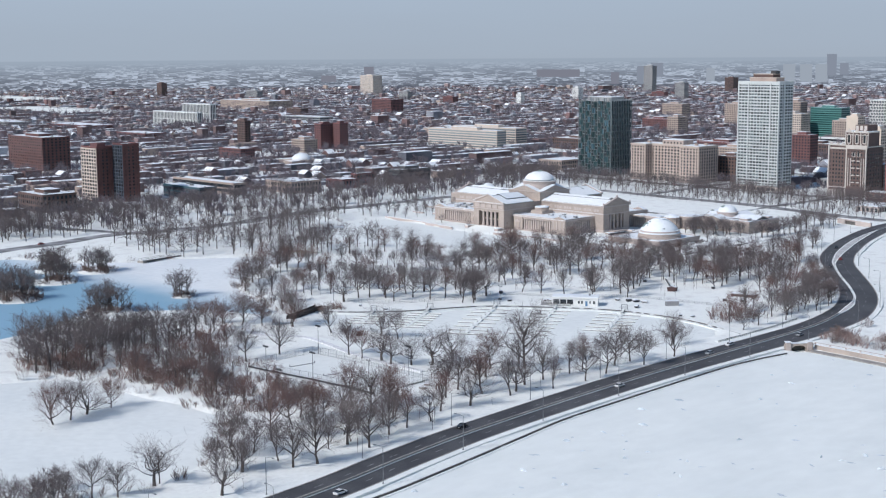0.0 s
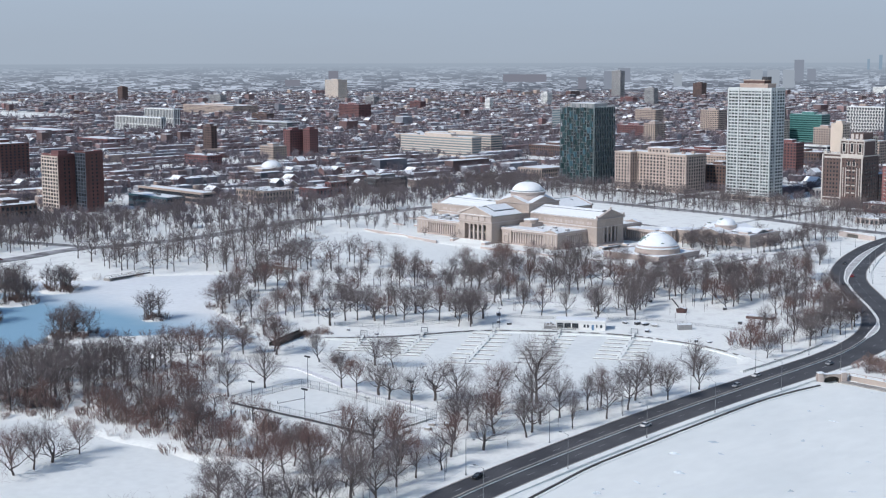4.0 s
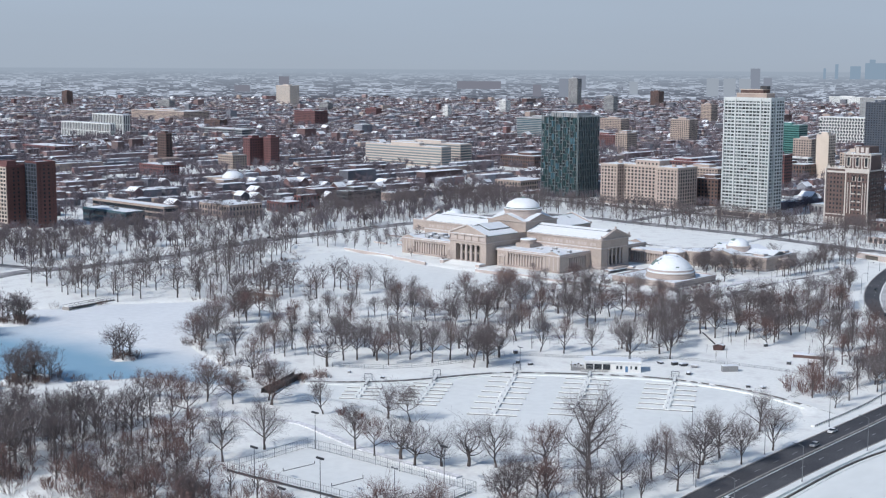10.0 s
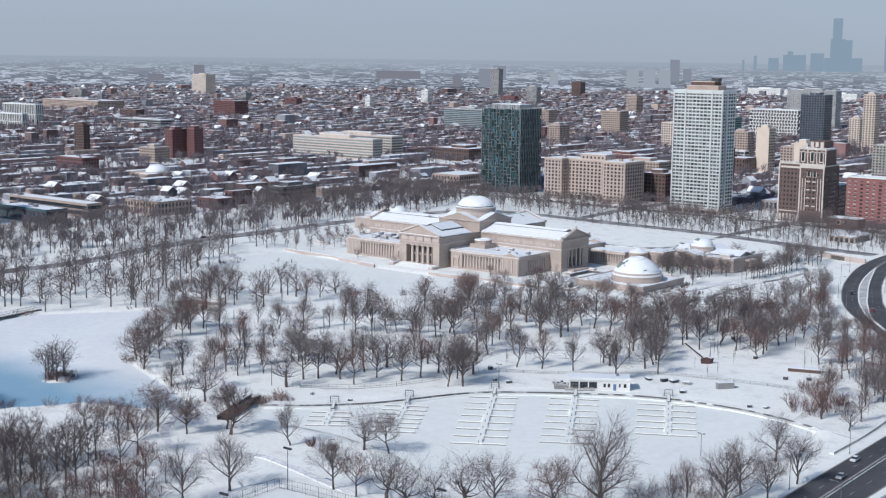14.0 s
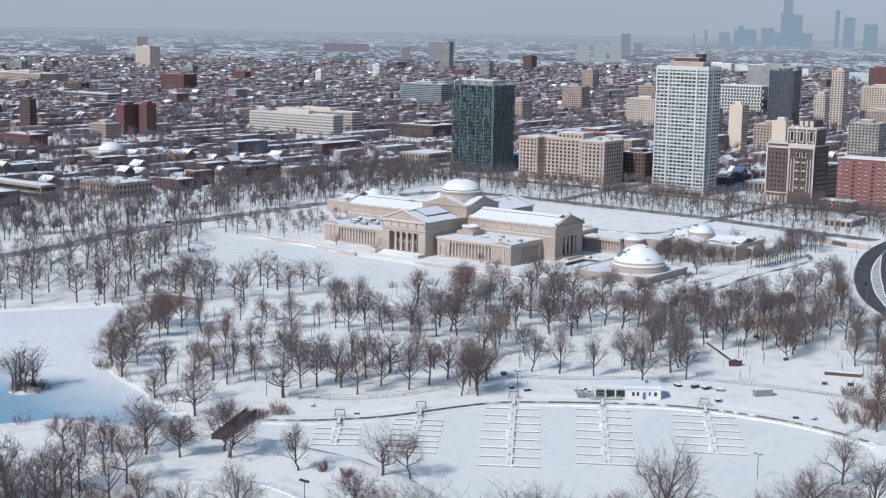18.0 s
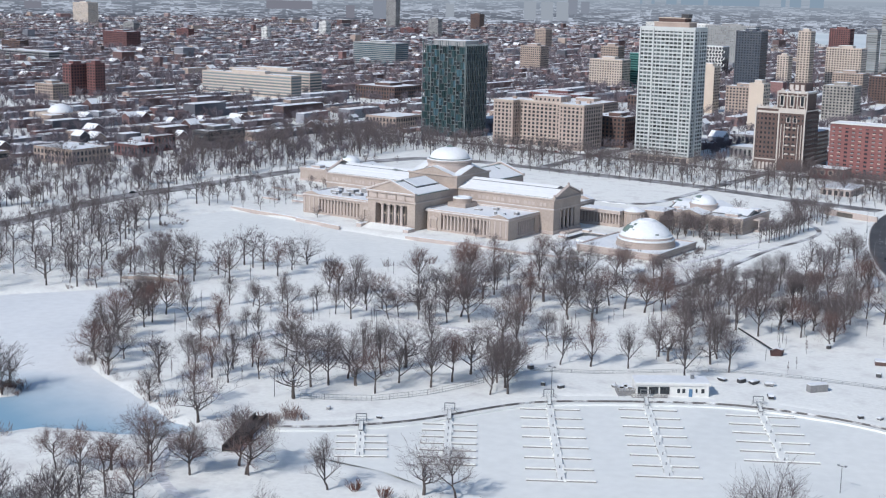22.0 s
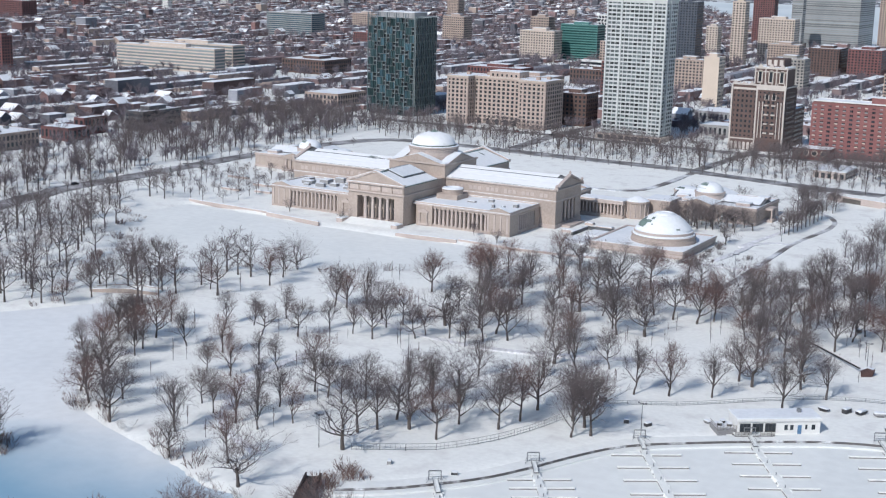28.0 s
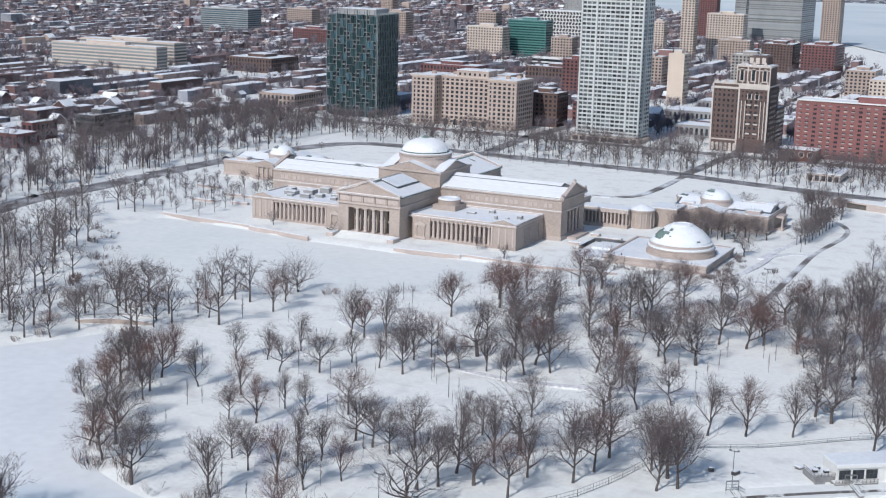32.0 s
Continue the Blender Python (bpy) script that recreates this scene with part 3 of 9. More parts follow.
# ---- sky and distance: a far backdrop that glows, its haze painted in ----
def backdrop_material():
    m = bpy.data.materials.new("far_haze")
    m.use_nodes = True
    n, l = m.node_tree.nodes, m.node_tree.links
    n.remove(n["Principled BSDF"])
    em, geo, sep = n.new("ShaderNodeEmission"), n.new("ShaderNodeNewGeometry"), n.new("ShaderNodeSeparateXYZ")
    l.new(geo.outputs["Position"], sep.inputs[0])
    # far roofs and woods: short pale dashes in rows, thinner towards the horizon
    warp, wmul, wadd = n.new("ShaderNodeTexNoise"), n.new("ShaderNodeVectorMath"), n.new("ShaderNodeVectorMath")
    warp.inputs["Scale"].default_value, warp.inputs["Detail"].default_value = 0.02, 6
    wmul.operation, wadd.operation = "MULTIPLY", "ADD"
    wmul.inputs[1].default_value = (60, 60, 9)
    l.new(geo.outputs["Position"], warp.inputs["Vector"])
    l.new(warp.outputs["Color"], wmul.inputs[0])
    l.new(wmul.outputs[0], wadd.inputs[0])
    l.new(geo.outputs["Position"], wadd.inputs[1])
    cells = []
    for size in ((15, 15, 1.9), (28, 28, 3.1)):
        snap, wn2 = n.new("ShaderNodeVectorMath"), n.new("ShaderNodeTexWhiteNoise")
        snap.operation = "SNAP"
        snap.inputs[1].default_value = size
        l.new(wadd.outputs[0], snap.inputs[0])
        l.new(snap.outputs[0], wn2.inputs["Vector"])
        cells.append(wn2)
    nz, half = n.new("ShaderNodeTexNoise"), n.new("ShaderNodeMapping")
    half.inputs["Scale"].default_value = (0.008, 0.008, 0.09)
    nz.inputs["Scale"].default_value, nz.inputs["Detail"].default_value = 1.0, 7
    l.new(geo.outputs["Position"], half.inputs[0])
    l.new(half.outputs[0], nz.inputs["Vector"])
    sum1, sum2, st = n.new("ShaderNodeMath"), n.new("ShaderNodeMath"), n.new("ShaderNodeValToRGB")
    sum1.operation = sum2.operation = "MULTIPLY_ADD"
    sum1.inputs[1].default_value, sum2.inputs[1].default_value = 0.42, 0.24
    l.new(cells[0].outputs["Value"], sum1.inputs[0])
    l.new(cells[1].outputs["Value"], sum2.inputs[0])
    l.new(nz.outputs[0], sum2.inputs[2])
    l.new(sum2.outputs[0], sum1.inputs[2])
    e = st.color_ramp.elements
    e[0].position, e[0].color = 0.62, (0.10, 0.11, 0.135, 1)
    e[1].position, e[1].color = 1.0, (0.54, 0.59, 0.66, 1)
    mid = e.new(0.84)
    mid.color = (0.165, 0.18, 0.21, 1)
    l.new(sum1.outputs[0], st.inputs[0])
    # haze painted over the far roofs, thicker with height
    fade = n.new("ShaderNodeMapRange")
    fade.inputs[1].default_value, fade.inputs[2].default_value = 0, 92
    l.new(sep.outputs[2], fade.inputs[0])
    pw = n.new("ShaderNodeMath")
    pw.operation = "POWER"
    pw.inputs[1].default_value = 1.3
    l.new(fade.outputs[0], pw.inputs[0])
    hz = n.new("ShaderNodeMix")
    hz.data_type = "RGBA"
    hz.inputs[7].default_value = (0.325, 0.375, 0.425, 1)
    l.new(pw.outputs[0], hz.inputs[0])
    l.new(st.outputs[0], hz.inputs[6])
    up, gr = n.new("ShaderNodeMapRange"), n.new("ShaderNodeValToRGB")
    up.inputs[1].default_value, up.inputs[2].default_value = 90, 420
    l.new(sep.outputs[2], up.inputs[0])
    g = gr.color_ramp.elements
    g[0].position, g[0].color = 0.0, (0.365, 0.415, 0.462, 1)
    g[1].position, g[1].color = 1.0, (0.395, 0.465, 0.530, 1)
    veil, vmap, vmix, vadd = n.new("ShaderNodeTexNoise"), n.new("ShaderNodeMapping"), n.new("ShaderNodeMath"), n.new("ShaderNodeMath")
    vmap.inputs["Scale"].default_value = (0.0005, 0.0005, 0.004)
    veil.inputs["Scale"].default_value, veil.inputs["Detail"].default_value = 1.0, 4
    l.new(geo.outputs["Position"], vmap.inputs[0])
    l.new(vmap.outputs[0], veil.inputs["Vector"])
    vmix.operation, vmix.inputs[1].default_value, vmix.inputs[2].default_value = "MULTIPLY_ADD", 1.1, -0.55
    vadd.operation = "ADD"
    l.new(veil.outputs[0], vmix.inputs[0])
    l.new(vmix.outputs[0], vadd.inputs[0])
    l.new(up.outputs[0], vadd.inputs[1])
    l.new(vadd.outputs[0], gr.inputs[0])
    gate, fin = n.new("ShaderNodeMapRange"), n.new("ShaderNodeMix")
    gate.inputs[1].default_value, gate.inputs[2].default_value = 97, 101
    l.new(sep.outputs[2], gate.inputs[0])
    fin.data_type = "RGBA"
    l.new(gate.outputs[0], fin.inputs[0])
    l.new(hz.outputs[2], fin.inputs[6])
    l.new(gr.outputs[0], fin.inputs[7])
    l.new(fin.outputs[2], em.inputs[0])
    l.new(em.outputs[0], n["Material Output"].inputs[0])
    return m


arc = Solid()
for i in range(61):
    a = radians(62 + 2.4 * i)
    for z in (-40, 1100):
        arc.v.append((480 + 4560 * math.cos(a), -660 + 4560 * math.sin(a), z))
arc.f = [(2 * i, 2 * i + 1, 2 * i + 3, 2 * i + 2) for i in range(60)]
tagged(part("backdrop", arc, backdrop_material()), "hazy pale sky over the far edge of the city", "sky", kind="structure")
# the hazy towers of the far city centre, glowing in a painted haze blue
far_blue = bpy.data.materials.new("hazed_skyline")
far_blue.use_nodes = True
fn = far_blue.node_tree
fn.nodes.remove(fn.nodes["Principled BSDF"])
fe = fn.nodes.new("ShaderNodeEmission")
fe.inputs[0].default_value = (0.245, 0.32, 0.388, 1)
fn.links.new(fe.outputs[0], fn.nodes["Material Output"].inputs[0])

NORTH_LAKE = [(150, 900), (60, 1200), (-14, 1438), (-386, 2160), (-830, 2860), (-1545, 4430), (-1700, 5200), (2600, 5200), (2600, 900)]
s = Solid().add([(x, y, 1.0) for x, y in reversed(NORTH_LAKE)], [tuple(range(len(NORTH_LAKE)))])
# this ice is darker and bluer than the near lake: painted distance haze
ob = tagged(part("water_north_lake", s, surface("hazed_lake_ice", (0.60, 0.66, 0.69), (0.50, 0.57, 0.61), 0.6, 0.004, 0.05, (0.4, 0.7), 0.04)), "far frozen lake beyond the city", "water", kind="structure")

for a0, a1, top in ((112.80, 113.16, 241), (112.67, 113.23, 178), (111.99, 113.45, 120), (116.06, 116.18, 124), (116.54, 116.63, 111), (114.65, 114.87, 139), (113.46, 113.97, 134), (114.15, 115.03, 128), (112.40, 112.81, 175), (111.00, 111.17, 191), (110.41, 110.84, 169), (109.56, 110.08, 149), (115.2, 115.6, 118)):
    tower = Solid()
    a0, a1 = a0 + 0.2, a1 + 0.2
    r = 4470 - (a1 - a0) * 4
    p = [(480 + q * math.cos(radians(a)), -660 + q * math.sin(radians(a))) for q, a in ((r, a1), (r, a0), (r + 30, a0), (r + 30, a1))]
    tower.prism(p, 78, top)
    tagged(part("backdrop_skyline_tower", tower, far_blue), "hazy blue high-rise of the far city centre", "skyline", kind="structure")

# single far towers over the haze, each glowing in a haze-toned colour
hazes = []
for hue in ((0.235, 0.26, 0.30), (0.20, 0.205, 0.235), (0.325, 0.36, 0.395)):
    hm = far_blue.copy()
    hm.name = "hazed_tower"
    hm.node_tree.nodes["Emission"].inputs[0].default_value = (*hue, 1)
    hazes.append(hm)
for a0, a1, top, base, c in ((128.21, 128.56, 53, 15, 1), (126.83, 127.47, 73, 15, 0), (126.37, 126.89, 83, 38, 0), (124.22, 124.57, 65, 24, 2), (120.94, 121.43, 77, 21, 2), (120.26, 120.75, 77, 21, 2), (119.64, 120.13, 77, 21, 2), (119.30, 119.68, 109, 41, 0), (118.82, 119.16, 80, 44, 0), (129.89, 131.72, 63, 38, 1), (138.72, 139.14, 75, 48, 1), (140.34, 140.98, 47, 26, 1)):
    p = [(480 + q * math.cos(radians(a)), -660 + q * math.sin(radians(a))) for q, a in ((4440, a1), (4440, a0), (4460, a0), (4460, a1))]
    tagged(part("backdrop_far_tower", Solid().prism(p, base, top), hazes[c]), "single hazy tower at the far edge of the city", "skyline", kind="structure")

# ---- the museum ----
museum = thing("museum", "pale limestone domed museum with colonnades and snow-covered roofs", "museum")


def column(x, y, z0, z1, r, name="column", parent=None):
    ob = part(name, Solid().turned(x, y, [(r * 1.12, z0 + 0.3), (r, z0 + 0.7), (r * 0.86, z1 - 0.9)], 10), STONE_TRIM, parent or museum, smooth=True)
    part("base", Solid().box(x - r * 1.3, y - r * 1.3, z0, x + r * 1.3, y + r * 1.3, z0 + 0.35), STONE_TRIM, ob)
    part("capital", Solid().turned(x, y, [(r * 0.88, z1 - 0.95), (r * 1.25, z1 - 0.35)], 10).box(x - r * 1.35, y - r * 1.35, z1 - 0.35, x + r * 1.35, y + r * 1.35, z1), STONE_TRIM, ob)
    return ob


def pediment(x0, x1, y, z0, z1, deep, face=-1):
    """A gable front along x at y, facing south (face -1) or north."""
    s = Solid()
    xm = (x0 + x1) / 2
    s.extrude([(x0, z0), (x1, z0), (xm, z1)], lambda u, w, e: (u, y + face * (0.0 if e else 0.5), w))
    t = Solid()
    for a, b in ((x0 - 0.6, xm), (x1 + 0.6, xm)):
        za, zb = z0 - 0.1, z1 + 0.25
        t.add([(a, y + face * 1.1, za), (b, y + face * 1.1, zb), (b, y - face * deep, zb), (a, y - face * deep, za), (a, y + face * 1.1, za + 0.7), (b, y + face * 1.1, zb + 0.7), (b, y - face * deep, zb + 0.7), (a, y - face * deep, za + 0.7)],
              [(3, 2, 1, 0), (4, 5, 6, 7), (0, 1, 5, 4), (1, 2, 6, 5), (2, 3, 7, 6), (3, 0, 4, 7)])
    t.box(x0 - 0.6, min(y, y + face * 1.1), z0 - 0.75, x1 + 0.6, max(y, y + face * 1.1), z0 - 0.05)
    part("pediment", s, STONE, museum)
    part("cornice", t, STONE_TRIM, museum)
    part("ledge_snow", Solid().box(x0 - 0.4, min(y + face * 0.52, y + face * 1.05), z0 - 0.05, x1 + 0.4, max(y + face * 0.52, y + face * 1.05), z0 + 0.14), ROOF_SNOW, museum)
    for a, b in ((x0 - 0.5, xm), (x1 + 0.5, xm)):
        za, zb = z0 + 0.62, z1 + 0.96
        ya, yb = sorted((y + face * 0.9, y - face * 0.5))
        part("rake_snow", Solid().add([(a, ya, za), (b, ya, zb), (b, yb, zb), (a, yb, za), (a, ya, za + 0.2), (b, ya, zb + 0.2), (b, yb, zb + 0.2), (a, yb, za + 0.2)], [(3, 2, 1, 0), (4, 5, 6, 7), (0, 1, 5, 4), (1, 2, 6, 5), (2, 3, 7, 6), (3, 0, 4, 7)]), ROOF_SNOW, museum)


def pediment_x(y0, y1, x, z0, z1, deep, face=1):
    s = Solid()
    ym = (y0 + y1) / 2
    s.extrude([(y0, z0), (y1, z0), (ym, z1)], lambda u, w, e: (x + face * (0.5 if e else 0.0), u, w))
    t = Solid()
    for a, b in ((y0 - 0.6, ym), (y1 + 0.6, ym)):
        za, zb = z0 - 0.1, z1 + 0.25
        t.add([(x + face * 1.1, a, za), (x + face * 1.1, b, zb), (x - face * deep, b, zb), (x - face * deep, a, za), (x + face * 1.1, a, za + 0.7), (x + face * 1.1, b, zb + 0.7), (x - face * deep, b, zb + 0.7), (x - face * deep, a, za + 0.7)],
              [(3, 2, 1, 0), (4, 5, 6, 7), (0, 1, 5, 4), (1, 2, 6, 5), (2, 3, 7, 6), (3, 0, 4, 7)])
    t.box(min(x, x + face * 1.1), y0 - 0.6, z0 - 0.75, max(x, x + face * 1.1), y1 + 0.6, z0 - 0.05)
    part("pediment", s, STONE, museum)
    part("cornice", t, STONE_TRIM, museum)


def gable_roof_x(x0, x1, y0, y1, z0, z1, skylight=True):
    """A snowed gable roof with its ridge along x."""
    ym = (y0 + y1) / 2
    part("roof", Solid().extrude([(y0, z0), (y1, z0), (ym, z1)], lambda u, w, e: (x1 if e else x0, u, w)), DARK_ROOF, museum)
    sn = Solid()
    for ya, yb, za, zb in ((y0 + 0.3, ym - 8.2, 0.03, 0.42), (y0 + 6.2, ym - 3.7, 0.44, 0.74), (y1 - 0.3, ym + 8.2, 0.03, 0.42), (y1 - 6.2, ym + 3.7, 0.44, 0.74)):
        q = lambda k: z0 + (z1 - z0) * k + 0.12
        sn.add([(x0 + 0.6, ya, q(za)), (x1 - 0.6, ya, q(za)), (x1 - 0.6, yb, q(zb)), (x0 + 0.6, yb, q(zb)), (x0 + 0.6, ya, q(za) + 0.3), (x1 - 0.6, ya, q(za) + 0.3), (x1 - 0.6, yb, q(zb) + 0.3), (x0 + 0.6, yb, q(zb) + 0.3)],
               [(3, 2, 1, 0), (4, 5, 6, 7), (0, 1, 5, 4), (1, 2, 6, 5), (2, 3, 7, 6), (3, 0, 4, 7)])
    part("snow_cover", sn, PATCHY, museum, "patchy snow lying on the copper roof slopes")
    if skylight:
        xa, xb = (x0 + 4, x1 - 4)
        part("skylight", Solid().extrude([(ym - 3.5, z1 - 1.2), (ym + 3.5, z1 - 1.2), (ym + 3.4, z1 - 0.62), (ym, z1 + 0.4), (ym - 3.4, z1 - 0.62)], lambda u, w, e: (xb if e else xa, u, w)), DARK_ROOF, museum, "long dark-framed roof skylight")
        s2 = Solid()
        for sgn in (-1, 1):
            s2.add([(xa + 0.5, ym + sgn * 3.3, z1 - 0.5), (xb - 0.5, ym + sgn * 3.3, z1 - 0.5), (xb - 0.5, ym + sgn * 0.1, z1 + 0.47), (xa + 0.5, ym + sgn * 0.1, z1 + 0.47)], [(0, 1, 2, 3)])
        part("snow_cover", s2, PATCHY, museum)


def gable_roof_y(y0, y1, x0, x1, z0, z1, panel=None):
    xm = (x0 + x1) / 2
    part("roof", Solid().extrude([(x0, z0), (x1, z0), (xm, z1)], lambda u, w, e: (u, y1 if e else y0, w)), COPPER, museum)
    sn = Solid()
    for xa, xb in ((x0 + 0.4, xm - 1.2), (x1 - 0.4, xm + 1.2)):
        qa, qb = z0 + (z1 - z0) * 0.03 + 0.12, z0 + (z1 - z0) * 0.92 + 0.12
        sn.add([(xa, y0 + 0.8, qa), (xa, y1 - 0.4, qa), (xb, y1 - 0.4, qb), (xb, y0 + 0.8, qb), (xa, y0 + 0.8, qa + 0.3), (xa, y1 - 0.4, qa + 0.3), (xb, y1 - 0.4, qb + 0.3), (xb, y0 + 0.8, qb + 0.3)],
               [(3, 2, 1, 0), (4, 5, 6, 7), (0, 1, 5, 4), (1, 2, 6, 5), (2, 3, 7, 6), (3, 0, 4, 7)])
    part("snow_cover", sn, PATCHY, museum, "patchy snow lying on the copper roof slopes")
    if panel:
        ya, yb = panel
        for sg in (-1, 1):
            half = (x1 - x0) / 2
            zq = lambda u, up: z1 - (z1 - z0) * u / half + up
            for nm, u0, u1, g, lo, hi, mt in (("skylight", 0.0, 9.2, 0.0, 0.1, 0.75, DARK_ROOF), ("snow_cover", 0.5, 8.5, 0.7, 0.7, 1.0, ROOF_SNOW)):
                q = [(xm + sg * u0, ya + g, zq(u0, lo)), (xm + sg * u1, ya + g, zq(u1, lo)), (xm + sg * u1, yb - g, zq(u1, lo)), (xm + sg * u0, yb - g, zq(u0, lo))]
                q += [(x, y, z + hi - lo) for x, y, z in q]
                part(nm, Solid().add(q, [(3, 2, 1, 0), (4, 5, 6, 7), (0, 1, 5, 4), (1, 2, 6, 5), (2, 3, 7, 6), (3, 0, 4, 7)]), mt, museum)


def flat_roof(x0, y0, x1, y1, z, par=0.9, parent=None, stone=None):
    """A flat roof full of snow behind a low parapet."""
    parent, stone = parent or museum, stone or STONE_TRIM
    s = Solid()
    for a in ((x0, y0, x1, y0 + 0.5), (x0, y1 - 0.5, x1, y1), (x0, y0 + 0.5, x0 + 0.5, y1 - 0.5), (x1 - 0.5, y0 + 0.5, x1, y1 - 0.5)):
        s.box(a[0], a[1], z, a[2], a[3], z + par)
    part("parapet", s, stone, parent)
    cap = Solid()
    for a in ((x0 + 0.05, y0 + 0.05, x1 - 0.05, y0 + 0.45), (x0 + 0.05, y1 - 0.45, x1 - 0.05, y1 - 0.05), (x0 + 0.05, y0 + 0.5, x0 + 0.45, y1 - 0.5), (x1 - 0.45, y0 + 0.5, x1 - 0.05, y1 - 0.5)):
        cap.box(a[0], a[1], z + par, a[2], a[3], z + par + 0.16)
    part("parapet_snow", cap, ROOF_SNOW, parent)
    part("snow_cover", Solid().box(x0 + 0.5, y0 + 0.5, z - 0.05, x1 - 0.5, y1 - 0.5, z + 0.35), ROOF_SNOW, parent, "snow lying on the flat roof")


def colonnade(x0, x1, y, z0, z1, n, face=-1, deep=2.85):
    """A row of columns before a dark recess, along x, with base and entablature."""
    part("recess", Solid().box(x0, y - face * deep, z0, x1, y - face * (deep + 0.4), z1), STONE, museum)
    lo, hi = min(y, y - face * deep), max(y, y - face * deep)
    part("stylobate", Solid().box(x0, lo, 0, x1, hi, z0), STONE, museum)
    part("entablature", Solid().box(x0, lo, z1, x1, hi, 9.7), STONE, museum)
    for i in range(n):
        column(x0 + (x1 - x0) * (i + 0.5) / n, y - face * 0.75, z0, z1, 0.66)


# nave: the long east-west body
NX, NY0, NY1, NE = 74.5, -14.5, 13.8, 18.5
part("wall", Solid().box(-NX + 3.2, NY0, -0.6, NX - 3.2, NY1, NE - 0.7), STONE, museum)
for xa, xb in ((-NX, -NX + 3.2), (NX - 3.2, NX)):
    part("end_pier", Solid().box(xa, NY0, -0.6, xb, -8.2, NE - 0.7), STONE, museum)
    part("end_pier", Solid().box(xa, 7.6, -0.6, xb, NY1, NE - 0.7), STONE, museum)
    part("lintel", Solid().box(xa, -8.2, 12.4, xb, 7.6, NE - 0.7), STONE, museum)
    part("porch_floor", Solid().box(xa, -8.2, -0.6, xb, 7.6, 1.8), STONE_TRIM, museum)
part("cornice", Solid().box(-NX - 0.5, NY0 - 0.6, NE - 0.7, NX + 0.5, NY1 + 0.6, NE), STONE_TRIM, museum)
for y in (NY0 - 0.55, NY1 + 0.05):
    part("ledge_snow", Solid().box(-NX - 0.3, y, NE, NX + 0.3, y + 0.5, NE + 0.16), ROOF_SNOW, museum)
part("ledge_snow", Solid().box(-NX - 0.2, NY0 - 0.28, 13.0, NX + 0.2, NY0 - 0.02, 13.14), ROOF_SNOW, museum)
part("string_course", Solid().box(-NX - 0.25, NY0 - 0.3, 12.4, NX + 0.25, NY1 + 0.3, 13.0), STONE_TRIM, museum)
part("plinth", Solid().box(-NX - 0.4, NY0 - 0.4, -0.6, NX + 0.4, NY1 + 0.4, 1.8), STONE_TRIM, museum)
gable_roof_x(-NX + 0.2, NX - 0.2, NY0, NY1, NE, 22.9)
for sx in (-1, 1):
    pediment_x(NY0, NY1, sx * NX, NE, 23.3, 0.7, sx)
    for i in range(22):
        x = sx * (20 + i * 2.35)
        if i % 4 != 3:
            part("relief_panel", Solid().box(x - 0.85, NY0 - 0.22, 14.2, x + 0.85, NY0, 16.0), STONE_TRIM, museum)
    for y, z in ((NY0 - 0.2, NE + 0.6), (0.5 * (NY0 + NY1), 23.9), (NY1 + 0.2, NE + 0.6)):
        part("acroterion", Solid().turned(sx * (NX + 0.3), y, [(0.7, z), (0.45, z + 0.6), (0.8, z + 1.1), (0.02, z + 1.9)], 8), STONE_TRIM, museum)
    # end porches: tall columns in a dark recess
    x = sx * NX
    for y in (-4.3, -0.3, 3.7):
        part("door", Solid().box(min(x - sx * 3.2, x - sx * 3.1), y - 1.1, 1.8, max(x - sx * 3.2, x - sx * 3.1), y + 1.1, 7.0), DARK_METAL, museum, "tall dark door in the shaded porch")
    for y in (-6.4, -2.35, 1.75, 5.8):
        column(x - sx * 0.8, y, 1.8, 12.4, 0.75)
    part("entrance_steps", Solid().box(min(x, x + sx * 5), -8.5, -0.4, max(x, x + sx * 5), 8, 1.0), STONE_TRIM, museum)

